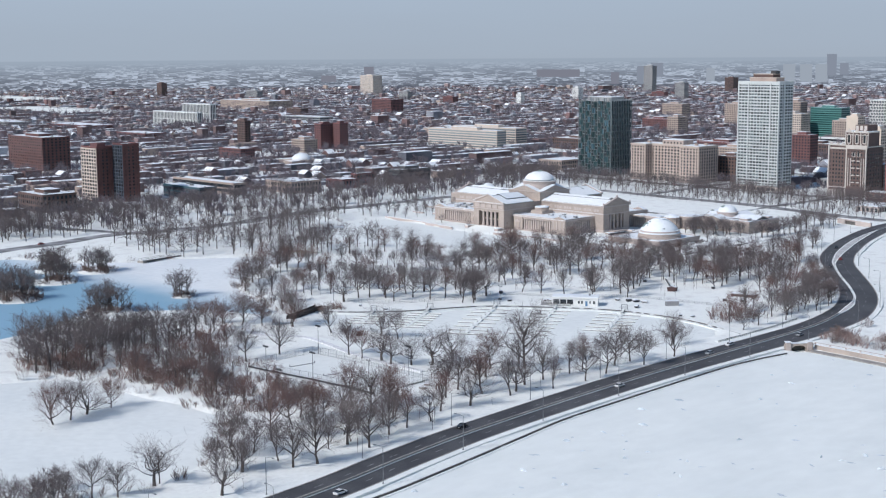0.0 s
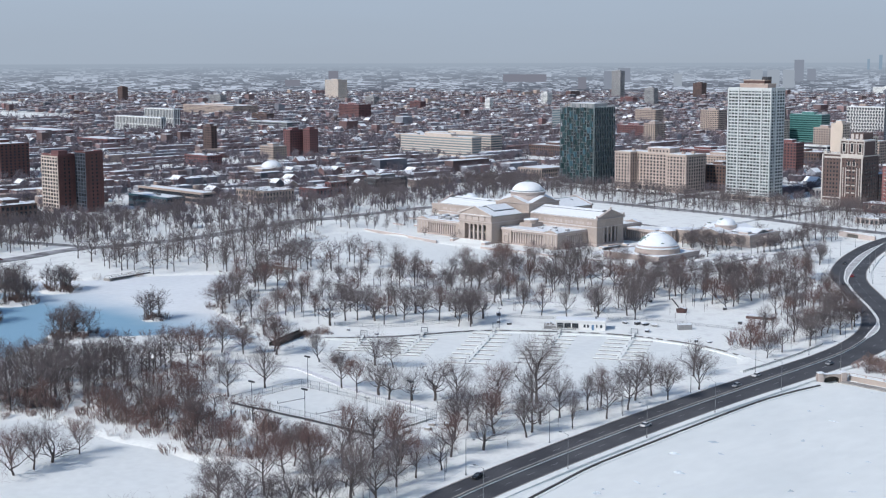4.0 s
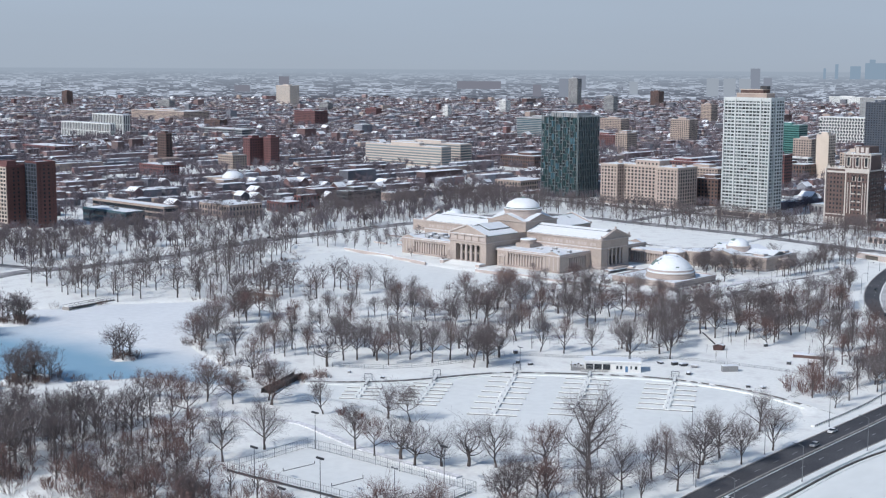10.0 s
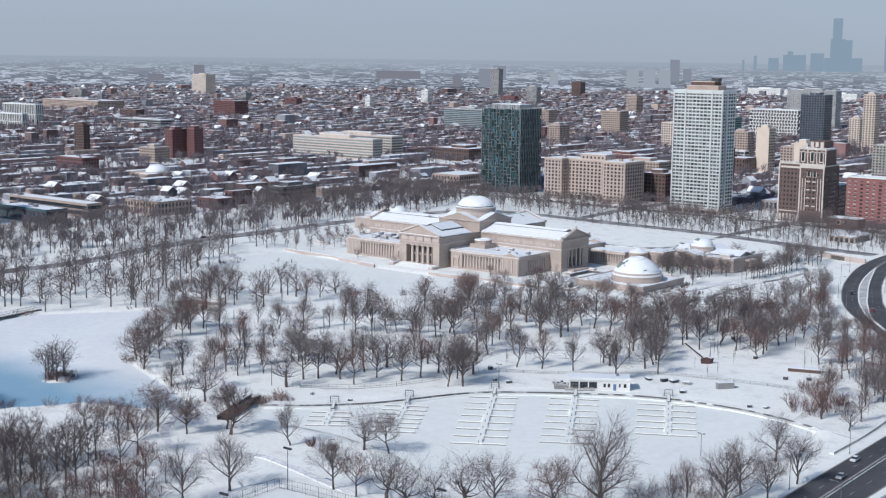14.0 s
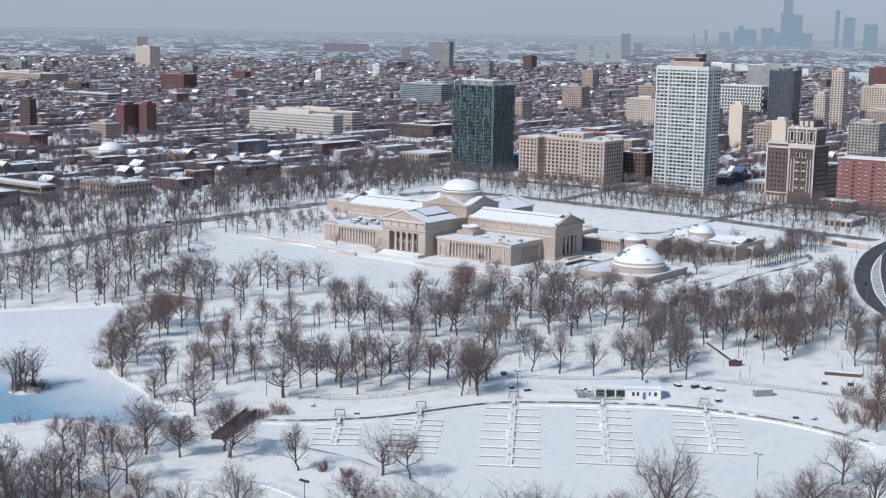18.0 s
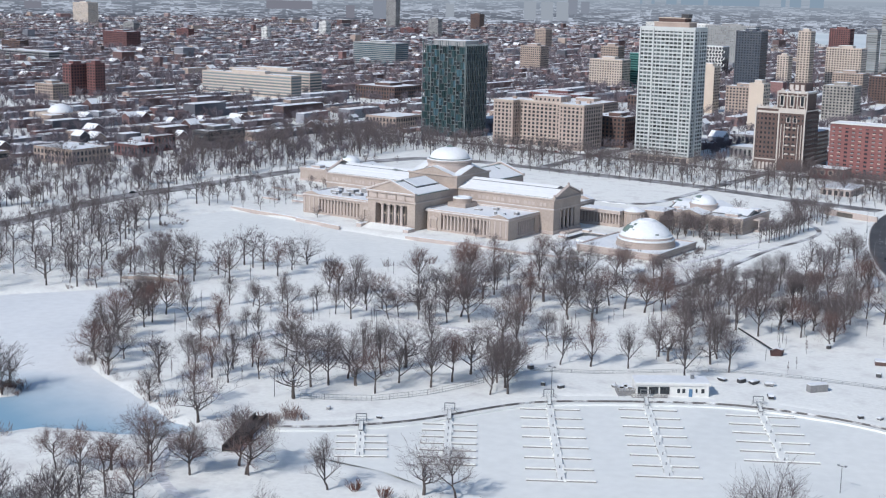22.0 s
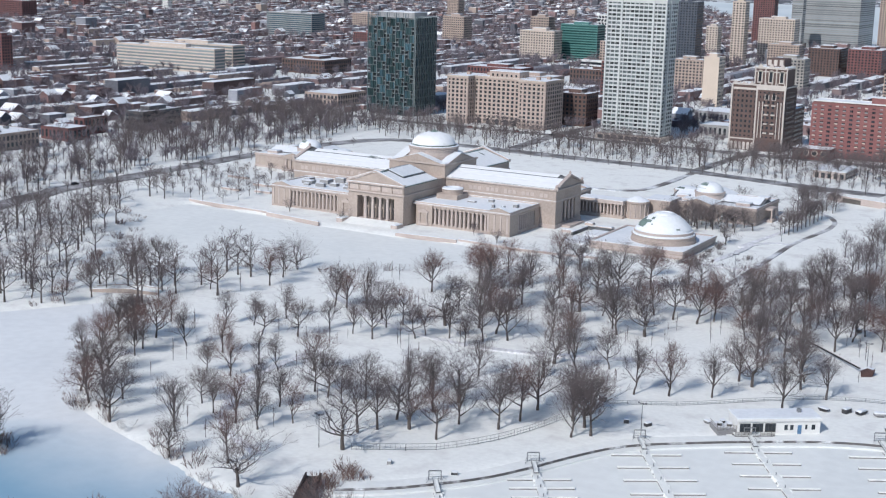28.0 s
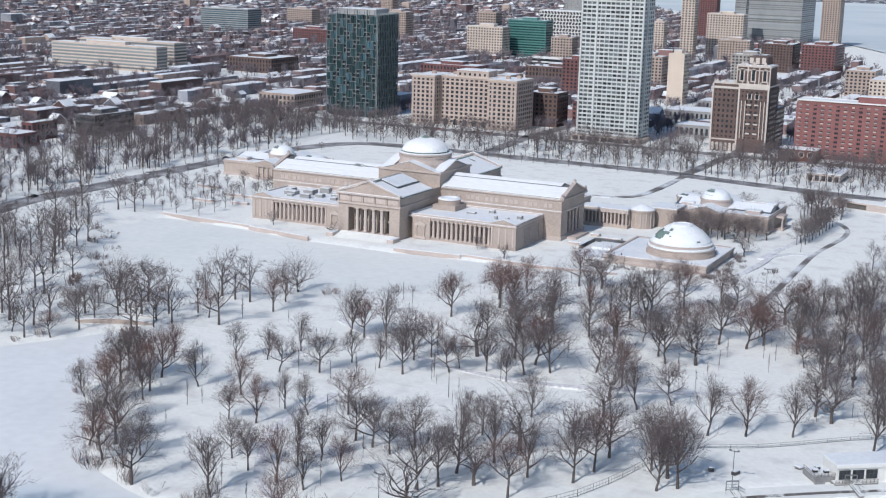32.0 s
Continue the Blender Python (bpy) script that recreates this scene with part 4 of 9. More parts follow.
# transept and the south and north porticoes
TX, TS, TN = 15.2, -53.5, 53.0
for y0, y1, face in ((TS, NY0, -1), (NY1, TN, 1)):
    part("wall", Solid().box(-TX, y0 + (4.5 if face < 0 else 0), -0.6, TX, y1 - (4.5 if face > 0 else 0), 18.3), STONE, museum)
    part("string_course", Solid().box(-TX - 0.3, y0 + 4.5, 14.0, TX + 0.3, y1, 14.7) if face < 0 else Solid().box(-TX - 0.3, y0, 14.0, TX + 0.3, y1 - 4.5, 14.7), STONE_TRIM, museum)
    ya = y0 if face < 0 else y1
    yi = ya - face * 4.5
    for xa, xb in ((-TX, -10.2), (10.2, TX)):
        part("pier", Solid().box(xa, min(ya, yi), -0.6, xb, max(ya, yi), 14.0), STONE, museum)
    part("entablature", Solid().box(-10.2, min(ya, yi), 12.4, 10.2, max(ya, yi), 14.0), STONE, museum)
    part("cornice", Solid().box(-TX - 0.7, min(ya + face * 0.7, yi), 14.0, TX + 0.7, max(ya + face * 0.7, yi), 14.75), STONE_TRIM, museum)
    part("attic", Solid().box(-TX, min(ya, yi), 14.75, TX, max(ya, yi), 18.3), STONE, museum)
    for i in range(5):
        x = -12 + i * 6
        part("relief_panel", Solid().box(x - 2.4, min(ya, ya + face * 0.18), 15.2, x + 2.4, max(ya, ya + face * 0.18), 18.0), STONE_TRIM, museum)
    for i in range(6):
        part("pilaster", Solid().box(-15 + i * 6 - 0.3, min(ya, ya + face * 0.4), 14.75, -15 + i * 6 + 0.3, max(ya, ya + face * 0.4), 18.3), STONE, museum)
    part("porch_floor", Solid().box(-10.2, min(ya, yi), -0.6, 10.2, max(ya, yi), 1.7), STONE_TRIM, museum)
    for i in range(4):
        column(-6.1 + i * 4.07, ya - face * 0.9, 1.7, 12.4, 0.85)
    for i in range(5):
        x = -8.1 + i * 4.07
        part("door", Solid().box(x - 1.2, min(yi, yi + face * 0.12), 1.7, x + 1.2, max(yi, yi + face * 0.12), 6.2), DARK_METAL, museum, "tall bronze door in the shaded porch")
        # dark panel above each door: the porch's shade put into its colour
        part("transom_panel", Solid().box(x - 1.2, min(yi, yi + face * 0.1), 7.2, x + 1.2, max(yi, yi + face * 0.1), 11.6), PORCH_SHADE, museum)
    pediment(-TX, TX, ya, 18.9, 24.1, 0.7, face)
    ym = (y0 + 0.8, -24) if face < 0 else (24, y1 - 0.8)
    gable_roof_y(y0 + 0.4 if face < 0 else y0 + 8, y1 - 8 if face < 0 else y1 - 0.4, -TX - 0.5, TX + 0.5, 18.3, 23.6, (-44, -23) if face < 0 else None)
    for k in range(7):
        z = 1.4 - k * 0.24
        yk = ya + face * (k * 0.9)
        part("step", Solid().box(-13.5, min(yk, yk + face * 0.9), -0.6, 13.5, max(yk, yk + face * 0.9), z), STONE_TRIM, museum)
    part("snow_cover", Solid().add([(-13.2, ya + face * 0.3, 1.75), (13.2, ya + face * 0.3, 1.75), (14.5, ya + face * 8.5, -0.05), (-14.5, ya + face * 8.5, -0.05)], [(0, 1, 2, 3) if face > 0 else (3, 2, 1, 0)]), SNOW, museum, "snow drifted over the entrance steps")
    for sx in (-1, 1):
        part("cheek_block", Solid().box(sx * 15 - 1.6, min(ya + face * 2.0, ya + face * 8), -0.6, sx * 15 + 1.6, max(ya + face * 2.0, ya + face * 8), 1.7), STONE_TRIM, museum)
        part("snow_cover", Solid().box(sx * 15 - 1.5, min(ya + face * 2.1, ya + face * 7.9), 1.7, sx * 15 + 1.5, max(ya + face * 2.1, ya + face * 7.9), 1.95), ROOF_SNOW, museum)

# the four corner galleries
GXO, GS, GT = 66.2, -45.0, 10.9
for sx in (-1, 1):
    for fy in (-1, 1):
        ys, yn = (GS, NY0) if fy < 0 else (NY1, -GS)
        ya = GS if fy < 0 else -GS
        yi = ya - fy * 2.9
        x = lambda u: sx * u
        xs = lambda a, b: (min(x(a), x(b)), max(x(a), x(b)))
        # inner block, behind the columns
        a, b = xs(TX, GXO - 2.9)
        part("wall", Solid().box(a, min(yi, ys if fy > 0 else yn), -0.6, b, max(yi, ys if fy > 0 else yn), 9.7), STONE, museum)
        # side bay next to the portico, with its framed niche
        a, b = xs(17.5, 26.0)
        part("wall", Solid().box(a, min(ya - fy * -0.6, yi), -0.6, b, max(ya - fy * -0.6, yi), 9.7), STONE, museum)
        yb = ya + fy * 0.6
        xc = x(21.5)
        part("niche_sill", Solid().box(xc - 2.6, min(yb, yb + fy * 0.5), 0.4, xc + 2.6, max(yb, yb + fy * 0.5), 1.6), STONE_TRIM, museum)
        part("niche_lintel", Solid().box(xc - 2.6, min(yb, yb + fy * 0.6), 6.2, xc + 2.6, max(yb, yb + fy * 0.6), 7.0), STONE_TRIM, museum)
        part("niche_gable", Solid().extrude([(xc - 2.8, 7.0), (xc + 2.8, 7.0), (xc, 8.2)], lambda u, w, e, yb=yb, fy=fy: (u, yb + (fy * 0.6 if e else 0), w)), STONE_TRIM, museum)
        part("niche", Solid().box(xc - 1.3, min(yb, yb + fy * 0.05), 1.6, xc + 1.3, max(yb, yb + fy * 0.05), 6.2), STONE, museum)
        for dx in (-1.9, 1.9):
            column(xc + dx, yb + fy * 0.35, 1.6, 6.2, 0.28)
        # colonnade, then the end bay with its small gable
        a, b = xs(26.0, 54.6)
        colonnade(a, b, ya, 1.15, 9.0, 13, fy)
        a, b = xs(54.6, GXO)
        part("wall", Solid().box(a, min(ya, yi), -0.6, b, max(ya, yi), 9.7), STONE, museum)
        for dx in (55.2, 58.5, 61.7, 65.0):
            part("pilaster", Solid().box(x(dx) - 0.4, min(ya, ya + fy * 0.3), 1.2, x(dx) + 0.4, max(ya, ya + fy * 0.3), 9.2), STONE_TRIM, museum)
        for dx in (56.85, 60.1, 63.3):
            part("blind_panel", Solid().box(x(dx) - 0.8, min(ya, ya + fy * 0.05), 2.4, x(dx) + 0.8, max(ya, ya + fy * 0.05), 8.0), STONE, museum)
        part("pediment", Solid().extrude([(a, 10.9), (b, 10.9), ((a + b) / 2, 12.6)], lambda u, w, e, ya=ya, fy=fy: (u, ya - fy * (3.5 if e else -0.3), w)), STONE, museum)
        part("snow_cover", Solid().extrude([(a - 0.2, 11.0), ((a + b) / 2, 12.75), (b + 0.2, 11.0), ((a + b) / 2, 13.0)], lambda u, w, e, ya=ya, fy=fy: (u, ya - fy * (3.4 if e else -0.25), w)), ROOF_SNOW, museum)
        # the outer side, with its own row of columns
        xo = x(GXO)
        xi = x(GXO - 2.9)
        y0, y1 = (ya - fy * 2.9, (ys if fy > 0 else yn))
        lo, hi = min(y0, y1), max(y0, y1)
        part("stylobate", Solid().box(min(xo, xi), lo, -0.6, max(xo, xi), hi, 1.15), STONE, museum)
        part("entablature", Solid().box(min(xo, xi), lo, 9.0, max(xo, xi), hi, 9.7), STONE, museum)
        part("pier", Solid().box(min(xo, xi), lo, 1.15, max(xo, xi), lo + 5.5, 9.0) if fy < 0 else Solid().box(min(xo, xi), hi - 5.5, 1.15, max(xo, xi), hi, 9.0), STONE, museum)
        part("pier", Solid().box(min(xo, xi), hi - 4.5, 1.15, max(xo, xi), hi, 9.0) if fy < 0 else Solid().box(min(xo, xi), lo, 1.15, max(xo, xi), lo + 4.5, 9.0), STONE, museum)
        part("recess", Solid().box(min(xi, xi - sx * 0.3) + sx * 0.35, lo, 1.15, max(xi, xi - sx * 0.3) + sx * 0.35, hi, 9.0), STONE, museum)
        for i in range(8):
            yk = (lo + 5.5 if fy < 0 else lo + 4.5) + (hi - lo - 10.0) * (i + 0.5) / 8
            column(xo - sx * 0.75, yk, 1.15, 9.0, 0.62)
        a, b = xs(TX + 0.5, GXO + 0.4)
        part("cornice", Solid().box(a, min(ya + fy * 0.5, ys if fy > 0 else yn), 9.7, b, max(ya + fy * 0.5, ys if fy > 0 else yn), 10.3), STONE_TRIM, museum)
        part("ledge_snow", Solid().box(a + 0.1, min(ya + fy * 0.05, ya + fy * 0.46), 10.3, b - 0.1, max(ya + fy * 0.05, ya + fy * 0.46), 10.46), ROOF_SNOW, museum)
        part("base_course", Solid().box(*[min(x(26.0), x(54.6)), min(ya, ya + fy * 0.35), -0.6, max(x(26.0), x(54.6)), max(ya, ya + fy * 0.35), 0.55]), STONE_TRIM, museum)
        a, b = xs(TX + 0.8, GXO)
        flat_roof(a, min(ya, ys if fy > 0 else yn), b, max(ya, ys if fy > 0 else yn), 10.3, 0.8)
        # low round light-well in the inner corner
        cx, cy = x(TX + 9.5), (NY0 - 9.5 if fy < 0 else NY1 + 9.5)
        part("lantern_base", Solid().box(cx - 5.6, cy - 5.6, 10.3, cx + 5.6, cy + 5.6, 13.0), STONE, museum)
        part("lantern", Solid().turned(cx, cy, [(5.0, 13.0), (5.0, 14.6), (5.3, 14.8), (5.3, 15.2)], 24), STONE, museum)
        part("snow_cover", Solid().turned(cx, cy, [(5.2, 15.1), (4.9, 15.6), (3.4, 15.9), (3.2, 15.3), (0.01, 15.1)], 24), ROOF_SNOW, museum)
# plant on the west gallery roof
for x0, y0, w, d, h in ((-56, -34, 6, 4, 1.6), (-48, -30, 5, 5, 2.2), (-40, -33, 4, 3, 1.4), (-36, -25, 7, 2.5, 1.5), (-33, -30, 6, 2.5, 1.5), (44, -24, 2.5, 2, 1.2), (52, -36, 1.2, 1.2, 1.5), (58, -38, 1.5, 1.5, 1.7), (-60, -26, 3, 5, 1.2), (-52, -38, 3, 2, 1.0), (-45, -38, 5, 2, 1.8), (-30, -36, 3, 3, 1.2), (-28, -22, 4, 2, 1.6), (-44, -22, 5, 3, 2.4), (60, -30, 2.2, 2.2, 1.4), (36, -30, 4, 2, 0.7)):
    part("roof_unit", Solid().box(x0, y0, 10.6, x0 + w, y0 + d, 10.6 + h), GREY_PANEL, museum, "grey rooftop plant unit")
    part("snow_cover", Solid().box(x0 + 0.1, y0 + 0.1, 10.6 + h, x0 + w - 0.1, y0 + d - 0.1, 10.8 + h), ROOF_SNOW, museum)

# crossing and dome
part("crossing_block", Solid().box(-15.8, -16.2, 18.3, 15.8, 15.8, 24.2), STONE, museum)
part("cornice", Solid().box(-16.4, -16.8, 24.2, 16.4, 16.4, 24.9), STONE_TRIM, museum)
for face, y in ((-1, -16.2), (1, 15.8)):
    part("pediment", Solid().extrude([(-13, 24.9), (13, 24.9), (0, 28.6)], lambda u, w, e, y=y, face=face: (u, y - face * (5 if e else -0.2), w)), STONE, museum)
    part("snow_cover", Solid().extrude([(-13.2, 25.0), (0, 28.8), (13.2, 25.0), (0, 29.15)], lambda u, w, e, y=y, face=face: (u, y - face * (5 if e else -0.1), w)), ROOF_SNOW, museum)
for face, x in ((-1, -15.8), (1, 15.8)):
    part("pediment", Solid().extrude([(-13, 24.9), (13, 24.9), (0, 28.6)], lambda u, w, e, x=x, face=face: (x - face * (5 if e else -0.2), u, w)), STONE, museum)
    part("snow_cover", Solid().extrude([(-13.2, 25.0), (0, 28.8), (13.2, 25.0), (0, 29.15)], lambda u, w, e, x=x, face=face: (x - face * (5 if e else -0.1), u, w)), ROOF_SNOW, museum)
part("snow_cover", Solid().box(-15.6, -16.0, 24.85, 15.6, 15.6, 25.1), ROOF_SNOW, museum)
part("drum", Solid().turned(0, 0, [(13.0, 24.9), (13.0, 25.6), (12.5, 25.8), (12.5, 27.0), (12.0, 27.2), (11.8, 30.3), (12.2, 30.5), (12.6, 31.0), (12.6, 31.5), (11.4, 31.7)], 56), STONE_TRIM, museum, smooth=False)
for i in range(52):
    a = 6.2832 * i / 52
    c, q = math.cos(a), math.sin(a)
    part("dentil", Solid().prism([(11.6 * c + 0.32 * q, 11.6 * q - 0.32 * c), (12.3 * c + 0.32 * q, 12.3 * q - 0.32 * c), (12.3 * c - 0.32 * q, 12.3 * q + 0.32 * c), (11.6 * c - 0.32 * q, 11.6 * q + 0.32 * c)], 29.5, 30.4), STONE_TRIM, museum)
part("ledge_snow", Solid().turned(0, 0, [(12.55, 31.5), (12.3, 31.75), (11.3, 31.8)], 56), ROOF_SNOW, museum)
dome_shape = [(10.9 * math.cos(radians(a)), 31.6 + 6.4 * math.sin(radians(a))) for a in range(0, 90, 6)] + [(0.8, 38.0), (0.01, 38.0)]
part("dome", Solid().turned(0, 0, [(r - 0.15 if r > 1 else r, z - 0.15) for r, z in dome_shape], 48), COPPER, museum, "ribbed green copper dome", smooth=True)
part("snow_cover", Solid().turned(0, 0, [(r, z) for r, z in dome_shape if z > 32.2], 48), PATCHY, museum, "snow covering the copper dome", smooth=True)
for i in range(16):
    a = 6.2832 * i / 16
    part("dome_rib", Solid().tube([Vector((r * 1.012 * math.cos(a), r * 1.012 * math.sin(a), z + 0.05)) for r, z in dome_shape[:-2:2]], [0.07] * 8, 4), ROOF_SNOW, museum)
part("lantern_cap", Solid().turned(0, 0, [(1.8, 37.7), (1.7, 38.3), (0.9, 38.7), (0.02, 39.2)], 16), COPPER, museum)

# terrace walls along the basin
for pts in ([(-106, -60), (-88, -61.5), (-54, -64)], [(-54, -65.5), (-20, -71)], [(22, -71), (52, -68.5)], [(52, -66.5), (88, -68), (118, -64)]):
    wl = smooth_line(pts, 8)
    tagged(part("wall_terrace", ribbon(wl, 0.5, -0.5, -1.6, 0.95), STONE_TRIM), "low pale stone terrace wall by the basin", "wall", kind="structure")
    tagged(part("trim_terrace_snow", ribbon(wl, 0.5, -0.5, 0.95, 1.15), ROOF_SNOW), "snow along the top of the terrace wall", "snow", kind="structure")

# east and west pavilions with their curved links
def pavilion(sx):
    side = "east" if sx > 0 else "west"
    ob = thing("museum_pavilion", "low limestone museum pavilion with a small dome and snowed roofs", "pavilion", "pavilions beside the museum")
    x = lambda a, b: (min(sx * a, sx * b), max(sx * a, sx * b))

    def bx(name, a, b, y0, y1, z0, z1, m, label=""):
        u, v = x(a, b)
        return part(name, Solid().box(u, y0, z0, v, y1, z1), m, ob, label)

    bx("wall", 102, 150, 52, 89, -0.6, 7.0, STONE)
    bx("cornice", 101.6, 150.4, 51.6, 89.4, 7.0, 7.6, STONE_TRIM)
    u, v = x(102, 150)
    flat_roof(u, 52, v, 89, 7.6, 0.6, ob)
    bx("plinth", 101.7, 150.3, 51.7, 89.3, -0.6, 1.3, STONE_TRIM)
    # gabled centre with a porch to the south
    bx("wall", 113, 129, 49.5, 91, -0.6, 7.9, STONE)
    bx("porch_recess", 116, 126, 49.4, 49.5, 1.0, 6.8, STONE)
    for i in range(4):
        c = Solid().turned(sx * (116.5 + i * 3), 48.9, [(0.55, 1.0), (0.5, 1.6), (0.42, 6.4), (0.6, 6.8)], 10)
        part("column", c, STONE_TRIM, ob)
    bx("entablature", 114, 128, 48.2, 49.5, 6.8, 7.9, STONE)
    bx("porch_floor", 114, 128, 48.0, 49.5, -0.6, 1.0, STONE_TRIM)
    u, v = x(112.6, 129.4)
    part("pediment", Solid().extrude([(u, 7.9), (v, 7.9), ((u + v) / 2, 10.4)], lambda p, w, e: (p, 91.4 if e else 48.0, w)), STONE, ob)
    part("snow_cover", Solid().extrude([(u + 0.4, 8.25), ((u + v) / 2, 10.6), (v - 0.4, 8.25), ((u + v) / 2, 10.95)], lambda p, w, e: (p, 91.0 if e else 48.6, w)), ROOF_SNOW, ob)
    for y0, y1 in ((62, 79),):
        u, v = x(103, 149.5)
        part("cross_roof", Solid().extrude([(y0, 8.0), (y1, 8.0), ((y0 + y1) / 2, 10.3)], lambda p, w, e, u=u, v=v: (v if e else u, p, w)), DARK_ROOF, ob)
        part("snow_cover", Solid().extrude([(y0 + 0.8, 8.4), ((y0 + y1) / 2, 10.5), (y1 - 0.8, 8.4), ((y0 + y1) / 2, 10.85)], lambda p, w, e, u=u, v=v: (v - 1.2 if e else u + 1.2, p, w)), ROOF_SNOW, ob)
    dx, dy = 121.4, 66.6
    part("drum", Solid().turned(sx * dx, dy, [(7.3, 8.0), (7.3, 11.2), (7.7, 11.4), (7.7, 12.0), (7.0, 12.1)], 32), STONE_TRIM, ob)
    part("dome", Solid().turned(sx * dx, dy, [(6.9, 12.1)] + [(6.6 * math.cos(radians(a)), 12.4 + 4.4 * math.sin(radians(a))) for a in range(0, 91, 10)], 32), ROOF_SNOW, ob, "shallow dome under snow", smooth=True)
    part("bare_copper", Solid().turned(sx * dx, dy, [(6.15, 14.0), (4.6, 15.65), (2.6, 16.5)], 10, radians(205), radians(66)), COPPER, ob, "bare green copper on the dome")
    part("low_drum", Solid().turned(sx * 106, 76, [(6.4, 7.4), (6.4, 9.4), (6.8, 9.6), (6.8, 10.0), (6.2, 10.1)], 28), STONE_TRIM, ob)
    part("low_dome", Solid().turned(sx * 106, 76, [(6.1, 10.0), (5.2, 10.9), (3.0, 11.6), (0.01, 11.8)], 28), ROOF_SNOW, ob, "low round roof under snow")
    part("bare_copper", Solid().turned(sx * 106, 76, [(5.3, 10.95), (3.6, 11.55)], 8, radians(215), radians(60)), COPPER, ob)
    for ax, ay, w, d in ((112, 53, 5, 6), (138, 57, 7, 5), (142, 80, 5, 5), (106, 62, 6, 4)):
        u, v = x(ax, ax + w)
        part("roof_housing", Solid().box(u, ay, 7.9, v, ay + d, 9.3), STONE_TRIM, ob)
        part("snow_cover", Solid().box(u, ay, 9.3, v, ay + d, 9.6), ROOF_SNOW, ob)
    # small east porch
    u, v = x(150, 154)
    part("porch_roof", Solid().box(u, 66, 5.6, v, 74, 6.6), STONE_TRIM, ob)
    part("porch_floor", Solid().box(u, 66, -0.6, v, 74, 0.8), STONE_TRIM, ob)
    for y in (66.7, 73.3):
        part("column", Solid().turned(sx * 153.3, y, [(0.5, 0.8), (0.42, 5.6)], 10), STONE_TRIM, ob)
    for i in range(6):
        y = 55 + i * 5.6
        if abs(y - 70) > 5:
            u, v = x(150, 150.08)
            part("blind_panel", Solid().box(u, y - 1.4, 1.8, v, y + 1.4, 6.0), STONE, ob)
    # the link: a straight arcade, a round corner room, then the pavilion
    u, v = x(66.8, 91)
    part("link_wall", Solid().box(u, 30.8, -0.6, v, 38, 8.2), STONE, ob)
    part("link_recess", Solid().box(u, 30.7, 1.6, v, 30.8, 6.9), STONE, ob)
    part("link_entablature", Solid().box(u, 27.8, 6.9, v, 38.3, 8.6), STONE_TRIM, ob)
    part("link_base", Solid().box(u, 27.8, -0.6, v, 30.8, 1.6), STONE, ob)
    part("snow_cover", Solid().box(u + 0.3, 28.1, 8.55, v - 0.3, 37.9, 8.9), ROOF_SNOW, ob)
    for i in range(13):
        c = Solid().turned(sx * (67.8 + i * 1.85), 28.6, [(0.55, 1.6), (0.48, 2.1), (0.4, 6.4), (0.58, 6.9)], 8)
        part("column", c, STONE_TRIM, ob)
    part("round_room", Solid().turned(sx * 95, 36.5, [(5.6, -0.6), (5.6, 7.4), (6.1, 7.6), (6.1, 8.5), (5.5, 8.6)], 28), STONE, ob)
    for i in range(14):
        a = 6.2832 * i / 14
        part("pilaster", Solid().turned(sx * 95 + 5.6 * math.cos(a), 36.5 + 5.6 * math.sin(a), [(0.34, 0.6), (0.28, 7.4)], 6), STONE_TRIM, ob)
    part("snow_cover", Solid().turned(sx * 95, 36.5, [(5.8, 8.55), (5.4, 8.9), (3.4, 9.8), (1.4, 10.6), (0.01, 10.9)], 28), ROOF_SNOW, ob)
    u, v = x(97, 110)
    part("link_wall", Solid().box(u, 41, -0.6, v, 56, 8.4), STONE, ob)
    part("link_cornice", Solid().box(u - 0.3, 40.7, 8.4, v + 0.3, 56.3, 9.0), STONE_TRIM, ob)
    part("snow_cover", Solid().box(u, 40.9, 8.95, v, 56, 9.3), ROOF_SNOW, ob)


pavilion(1)
pavilion(-1)

# domed theatre on its square podium, and the sunken court beside it
theatre = thing("dome_theatre", "square low stone hall with a broad snow-covered dome", "theatre")
part("podium", Solid().box(106, -46.2, -1.0, 148.7, -3.2, 3.2), STONE_TRIM, theatre)
s = Solid()
for a in ((105.6, -46.6, 149.1, -45.4), (105.6, -4.0, 149.1, -2.8), (105.6, -45.4, 106.8, -4.0), (147.9, -45.4, 149.1, -4.0)):
    s.box(a[0], a[1], 3.2, a[2], a[3], 3.9)
part("parapet", s, STONE_TRIM, theatre)
part("snow_cover", Solid().box(106.8, -45.4, 3.15, 147.9, -4.0, 3.5), ROOF_SNOW, theatre)
s = Solid()
for a in ((105.7, -46.5, 149.0, -45.5), (147.98, -45.5, 149.0, -3.9)):
    s.box(a[0], a[1], 3.9, a[2], a[3], 4.1)
part("snow_cover", s, ROOF_SNOW, theatre)
TCX, TCY = 132.0, -25.0
part("ring_wall", Solid().turned(TCX, TCY, [(14.34, 3.2), (14.34, 4.6), (13.98, 4.7), (13.81, 6.0), (14.07, 6.1), (14.07, 6.5), (13.28, 6.6)], 56), STONE, theatre)
cap = [(13.7, 6.6), (13.6, 7.2), (13.0, 7.4), (12.9, 8.5), (12.3, 8.7), (12.0, 9.6), (10.7, 11.15), (9.0, 12.8), (7.0, 14.25), (5.1, 15.3), (4.8, 15.1), (4.4, 15.1), (4.3, 15.8), (3.0, 16.1), (2.9, 15.7), (0.01, 15.9)]
